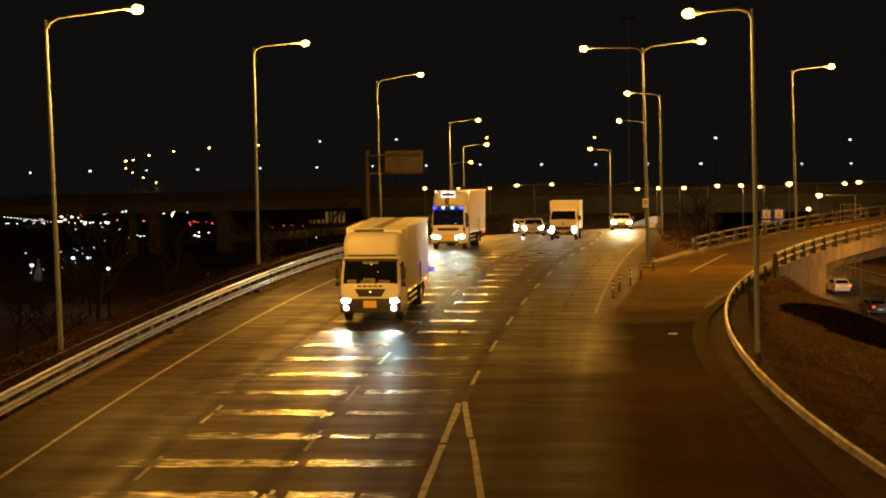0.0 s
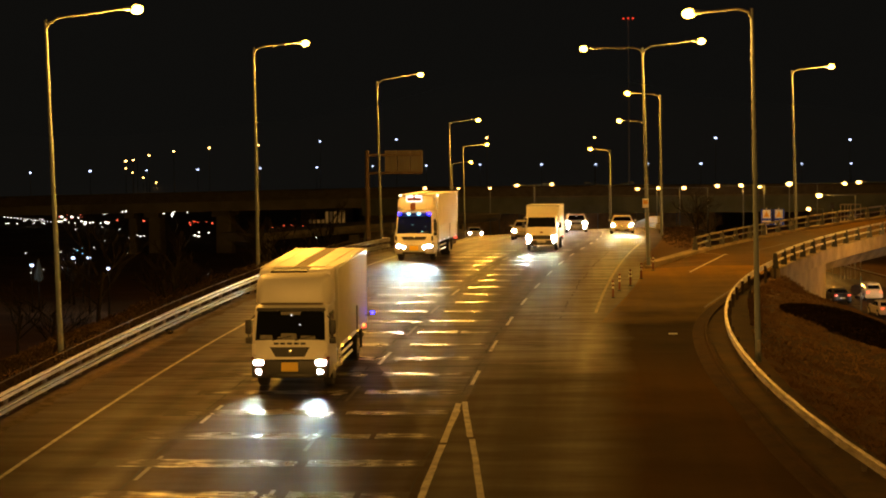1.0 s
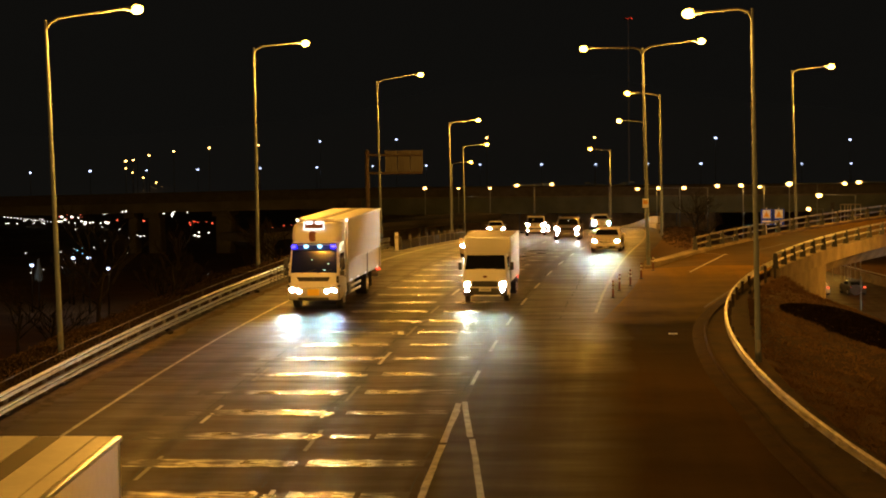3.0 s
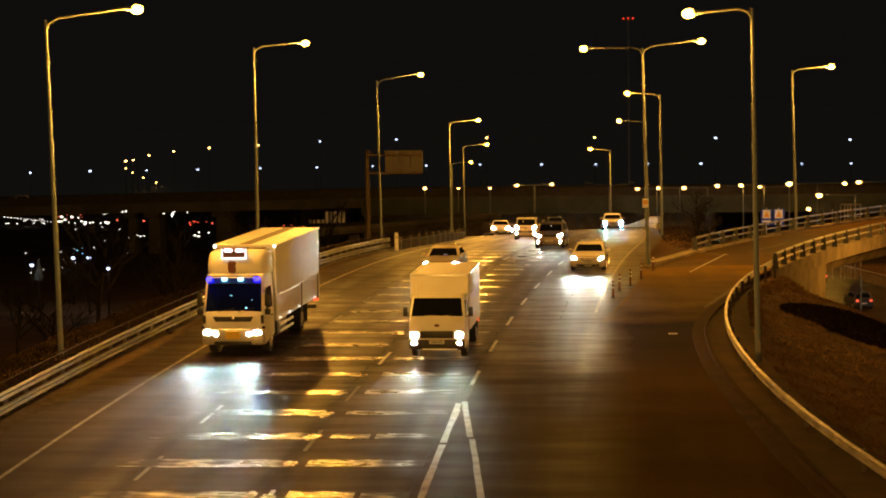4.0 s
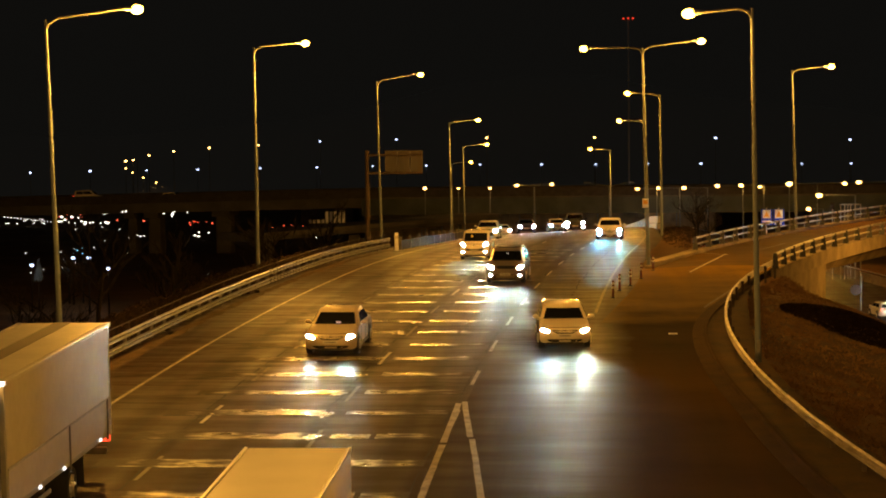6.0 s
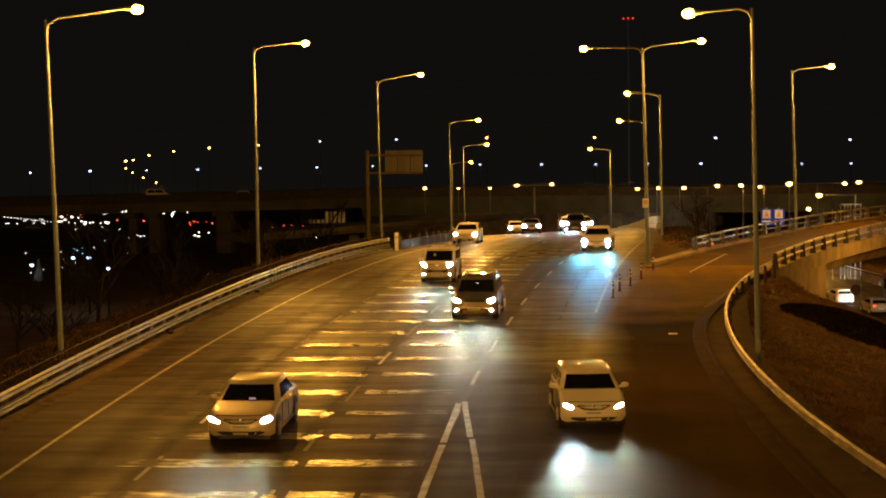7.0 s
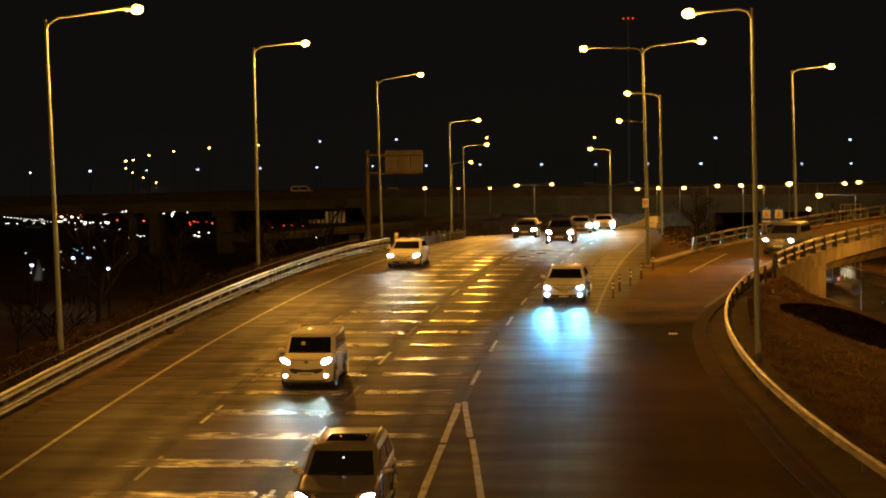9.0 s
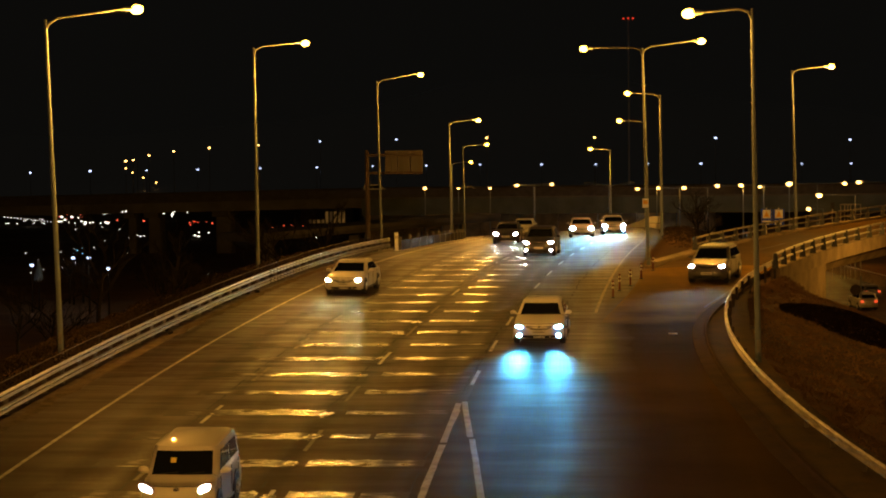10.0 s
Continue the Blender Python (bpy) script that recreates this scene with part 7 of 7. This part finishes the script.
suv_dark = car("grey sports utility vehicle with cool headlights on the slip road", GREY_CAR, L=4.6, W=1.88, H=1.68, hood=1.02, belt=1.08, cowl=1.05, screen=0.75, back=4.0, tail=0.45, deck=1.05, box_like=0.3, head_z=0.82, wheel_r=0.36, head=HEAD_COOL_SOFT)
far_a = car("dark saloon with headlights on coming over the crest", DARK_CAR, cowl=1.15, back=3.4, tail=0.7, deck=1.0, head=HEAD_BRIGHT)
far_b = car("dark sports utility vehicle with headlights on", DARK_CAR, L=4.6, W=1.88, H=1.66, hood=1.02, belt=1.06, cowl=1.05, back=4.0, tail=0.45, deck=1.05, head_z=0.8, wheel_r=0.35, fog=HEAD)
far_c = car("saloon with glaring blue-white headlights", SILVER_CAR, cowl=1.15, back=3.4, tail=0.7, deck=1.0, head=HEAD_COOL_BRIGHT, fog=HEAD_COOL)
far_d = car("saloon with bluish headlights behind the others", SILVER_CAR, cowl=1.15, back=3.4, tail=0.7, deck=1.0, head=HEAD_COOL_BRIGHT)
far_e = car("pale saloon with bright headlights", WHITE_CAR, cowl=1.15, back=3.4, tail=0.7, deck=1.0, head=HEAD_BRIGHT)
low_a = car("white saloon with red tail lights on the lower road", WHITE_CAR, L=4.6, cowl=1.15, back=3.4, tail=0.7, deck=1.0, rear=True, head=HEAD_SOFT)
low_b = car("dark saloon with red tail lights on the lower road", DARK_CAR, L=4.6, cowl=1.15, back=3.4, tail=0.7, deck=1.0, rear=True, head=HEAD_SOFT)
low_c = car("white pickup-like estate on the lower road", WHITE_CAR, L=4.8, H=1.7, hood=1.0, belt=1.05, cowl=1.1, back=4.2, tail=0.3, deck=1.05, rear=True, head=HEAD_SOFT)
low_d = car("pale saloon with red tail lights on the lower road", CREAM_CAR, L=4.6, cowl=1.15, back=3.4, tail=0.7, deck=1.0, rear=True, head=HEAD_SOFT)
low_e = car("dark estate with red tail lights on the lower road", DARK_CAR, L=4.5, H=1.6, hood=1.0, belt=1.03, cowl=1.0, back=3.95, tail=0.4, rear=True, head=HEAD_SOFT)
low_f = coach("dark coach with bright blue lower panels on the lower road")
low_g = car("pale hatchback with lights on the lower road", CREAM_CAR, L=4.2, cowl=1.05, back=3.75, tail=0.4, rear=True, head=HEAD_SOFT)
low_h = car("dark saloon with red tail lights on the far lower lane", DARK_CAR, L=4.6, cowl=1.15, back=3.4, tail=0.7, deck=1.0, rear=True, head=HEAD_SOFT)
low_i = car("pale yellow saloon braking on the lower road", GOLD_CAR, L=4.5, cowl=1.15, back=3.4, tail=0.7, deck=1.0, rear=True, head=HEAD_SOFT)
low_j = car("dark hatchback with lights on the far lower lane", DARK_CAR, L=4.2, cowl=1.05, back=3.75, tail=0.4, rear=True, head=HEAD_SOFT)
low_k = car("silver-grey estate with tail lights on the lower road", SILVER_CAR, L=4.5, H=1.6, hood=1.0, belt=1.03, cowl=1.0, back=3.95, tail=0.4, rear=True, head=HEAD_SOFT)
bridge_car_a = car("small far white car crossing the overpass", WHITE_CAR, cowl=1.15, back=3.4, tail=0.7, deck=1.0)
bridge_car_b = car("small far van crossing the overpass", WHITE_CAR, L=4.5, H=1.8, hood=1.05, belt=1.1, cowl=0.8, back=4.2, tail=0.2, box_like=1.0)


def lower(rows_t):
    """Cars on the lower road drive away from the camera; rows of (seconds, y)."""
    return [(t, low_x(y) + off, y) for t, y, off in rows_t]


def blink(on):
    """Half turns of the beacon at the seconds given, by turns to the camera and away."""
    rows, angle = [(0.0, pose(9.8, 600, 43.05, 0, 0, 180))], 180
    for t in on:
        rows += [(t + d, pose(9.8, 600, 43.05, 0, 0, angle - a)) for d, a in ((0.0, 0), (0.034, 60), (0.067, 120), (0.1, 180))]
        angle -= 180
    return rows + [(10.0, pose(9.8, 600, 43.05, 0, 0, angle))]


def motions():
    walk(red_beacon, blink((0.03, 1.53, 2.95, 4.43, 5.85, 7.33, 8.73)))
    aimed(truck_a, lane([(0, 80.6, -9.59), (0.5, 71.5, -9.63), (1, 62.4, -9.62), (1.5, 53.2, -9.56), (2, 44, -9.51), (10, -104.7, -9.51)], -9.62))
    aimed(truck_b, lane([(0, 130, -12.68), (0.5, 122.8, -12.61), (1, 115.6, -12.59), (1.5, 108.4, -12.52), (2, 101, -12.53), (2.5, 93.5, -12.63), (4, 70.4, -12.97), (4.5, 62.5, -13.05), (5, 54.5, -13.01), (5.5, 46.3, -13.02), (10, -27.4, -13.02)], -12.95))
    aimed(truck_c, lane([(0, 145.1, -6.51), (0.5, 135.6, -6.52), (1, 126.1, -6.38), (1.5, 116.6, -6.14), (2, 107.1, -5.96), (2.5, 97.7, -5.71), (4, 69.5, -5.78), (4.5, 60.2, -5.71), (5, 50.9, -5.66), (5.5, 41.3, -5.64), (10, -42, -5.64)], -5.7))
    aimed(sedan_a, lane([(0, 166.7, -9.8), (0.5, 158.7, -9.79), (4.5, 95.4, -9.46), (5, 87.4, -9.56), (5.5, 79.2, -9.68), (7, 53.2, -9.47), (7.5, 44.1, -9.42), (10, -1.8, -9.42)], -9.55))
    aimed(golf, lane([(0, 176.8, -2.42), (0.5, 168, -2.62), (1, 159.3, -2.62), (1.5, 150.5, -2.56), (2.5, 132.9, -2.35), (4, 106.5, -2.24), (4.5, 97.7, -2.24), (5, 89.1, -2.25), (5.5, 80.5, -2.2), (7, 55.4, -0.18), (7.5, 47.2, 0.97), (8, 38.6, 1.95), (8.5, 30.0, 2.6), (10, 4, 3.0)], -2.3))
    aimed(sedan_b, lane([(0, 261.7, -12.94), (4, 194.2, -12.94), (7, 143.6, -13.29), (7.5, 135.2, -13.04), (8.5, 118.3, -12.51), (9, 109.9, -12.35), (9.5, 101.4, -12.32), (10, 93, -12.67)], -12.55))
    aimed(van, lane([(0, 222.3, -9.66), (4, 151.9, -9.66), (5, 134.3, -9.51), (5.5, 125.5, -9.44), (7, 99.2, -9.13), (7.5, 90.3, -9.13), (8.5, 72, -9.27), (9, 62.7, -9.19), (9.5, 53.1, -9.22), (10, 43.4, -9.13)], -9.3))
    aimed(suv, lane([(0, 191.3, -6.27), (4, 130, -6.27), (5, 114.7, -5.99), (5.5, 106.8, -5.84), (7, 81.4, -5.56), (7.5, 72.2, -5.61), (8.5, 52.9, -5.59), (10, 23, -5.59)], -5.65))
    aimed(sedan_c, lane([(0, 258, -2.97), (4, 182, -2.97), (5, 163, -3.33), (5.5, 153.5, -3.37), (7, 125, -2.95), (7.5, 115.5, -2.74), (8.5, 96.8, -2.38), (9, 88.4, -2.36), (9.5, 80.5, -2.55), (10, 73.3, -2.51)], -2.45))
    mid = lambda y: 0.48 * slip_far_x(y) + 0.52 * rail_x(y) + 1.2
    slip = [(t, mid(y), y) for t, y in ((0, 233), (2, 209), (4, 183), (6, 156.5), (7, 143))]
    aimed(suv_dark, slip + [(8, 15.8, 129.4), (8.5, 13.1, 122.3), (9, 10.1, 115.0), (9.5, 7.4, 106.4), (10, 5.2, 97.3)])
    aimed(far_a, lane([(0, 300, -10.09), (7, 190, -10.09), (8.5, 165.5, -9.9), (9, 157.3, -10.06), (9.5, 149.2, -10.22), (10, 141, -10.2)], -9.5))
    aimed(far_b, lane([(0, 285, -6), (5, 204.8, -6), (5.5, 196.4, -6.02), (7, 171, -6.4), (8.5, 145.5, -6.29), (9, 137, -6.22), (9.5, 128.5, -6.02), (10, 120, -5.97)], -5.8))
    aimed(far_c, lane([(0, 330, -4.05), (8.5, 183.8, -4.05), (9, 175.2, -3.9), (9.5, 166.6, -3.64), (10, 158, -3.22)], -2.5))
    aimed(far_d, lane([(0, 322, -5.96), (9.5, 160.5, -5.96), (10, 152, -5.5)], -5.7))
    aimed(far_e, lane([(0, 340, -10.27), (9.5, 178.5, -10.27), (10, 170, -10.73)], -9.4))
    flat = lambda x, y: LOW_Z
    for c, rows in ((low_a, [(0, 218, 1.9), (0.5, 223.5, 1.9), (10, 350, 1.9)]), (low_b, [(0, 192, -1.3), (1, 205.2, -1.4), (10, 340, -1.4)]), (low_c, [(0, 194.7, 2.4), (2, 222.7, 2.6), (10, 345, 2.6)]),
                    (low_d, [(0, 177.8, -1), (2.5, 208.8, -1), (10, 310, -1)]), (low_e, [(0, 133.5, -1), (4.5, 207.3, -1), (10, 310, -1)]), (low_f, [(0, 90, 2.9), (7.5, 207.5, 2.9), (8, 217, 2.9), (8.5, 226, 2.9), (10, 250, 2.9)]),
                    (low_g, [(0, 95, -1.4), (7, 203.8, -1.4), (10, 250, -1.4)]), (low_h, [(0, 166, 2.5), (2.5, 207.2, 2.7), (10, 330, 2.7)]), (low_i, [(0, 75, -1), (7, 192.7, -1), (8, 207.4, -1.2), (10, 240, -1.2)]),
                    (low_j, [(0, 70, 2.7), (9.5, 204.4, 2.7), (10, 209.4, 2.7)]), (low_k, [(0, 50, -0.8), (10, 197.7, -0.8)])):
        aimed(c, lower(rows), flat)
    deck = lambda x, y: 0.75 + over_z(x)
    aimed(bridge_car_a, [(0, -134, 319), (10, -17, 319)], deck)
    aimed(bridge_car_b, [(0, -147, 322), (10, -32, 322)], deck)


motions()
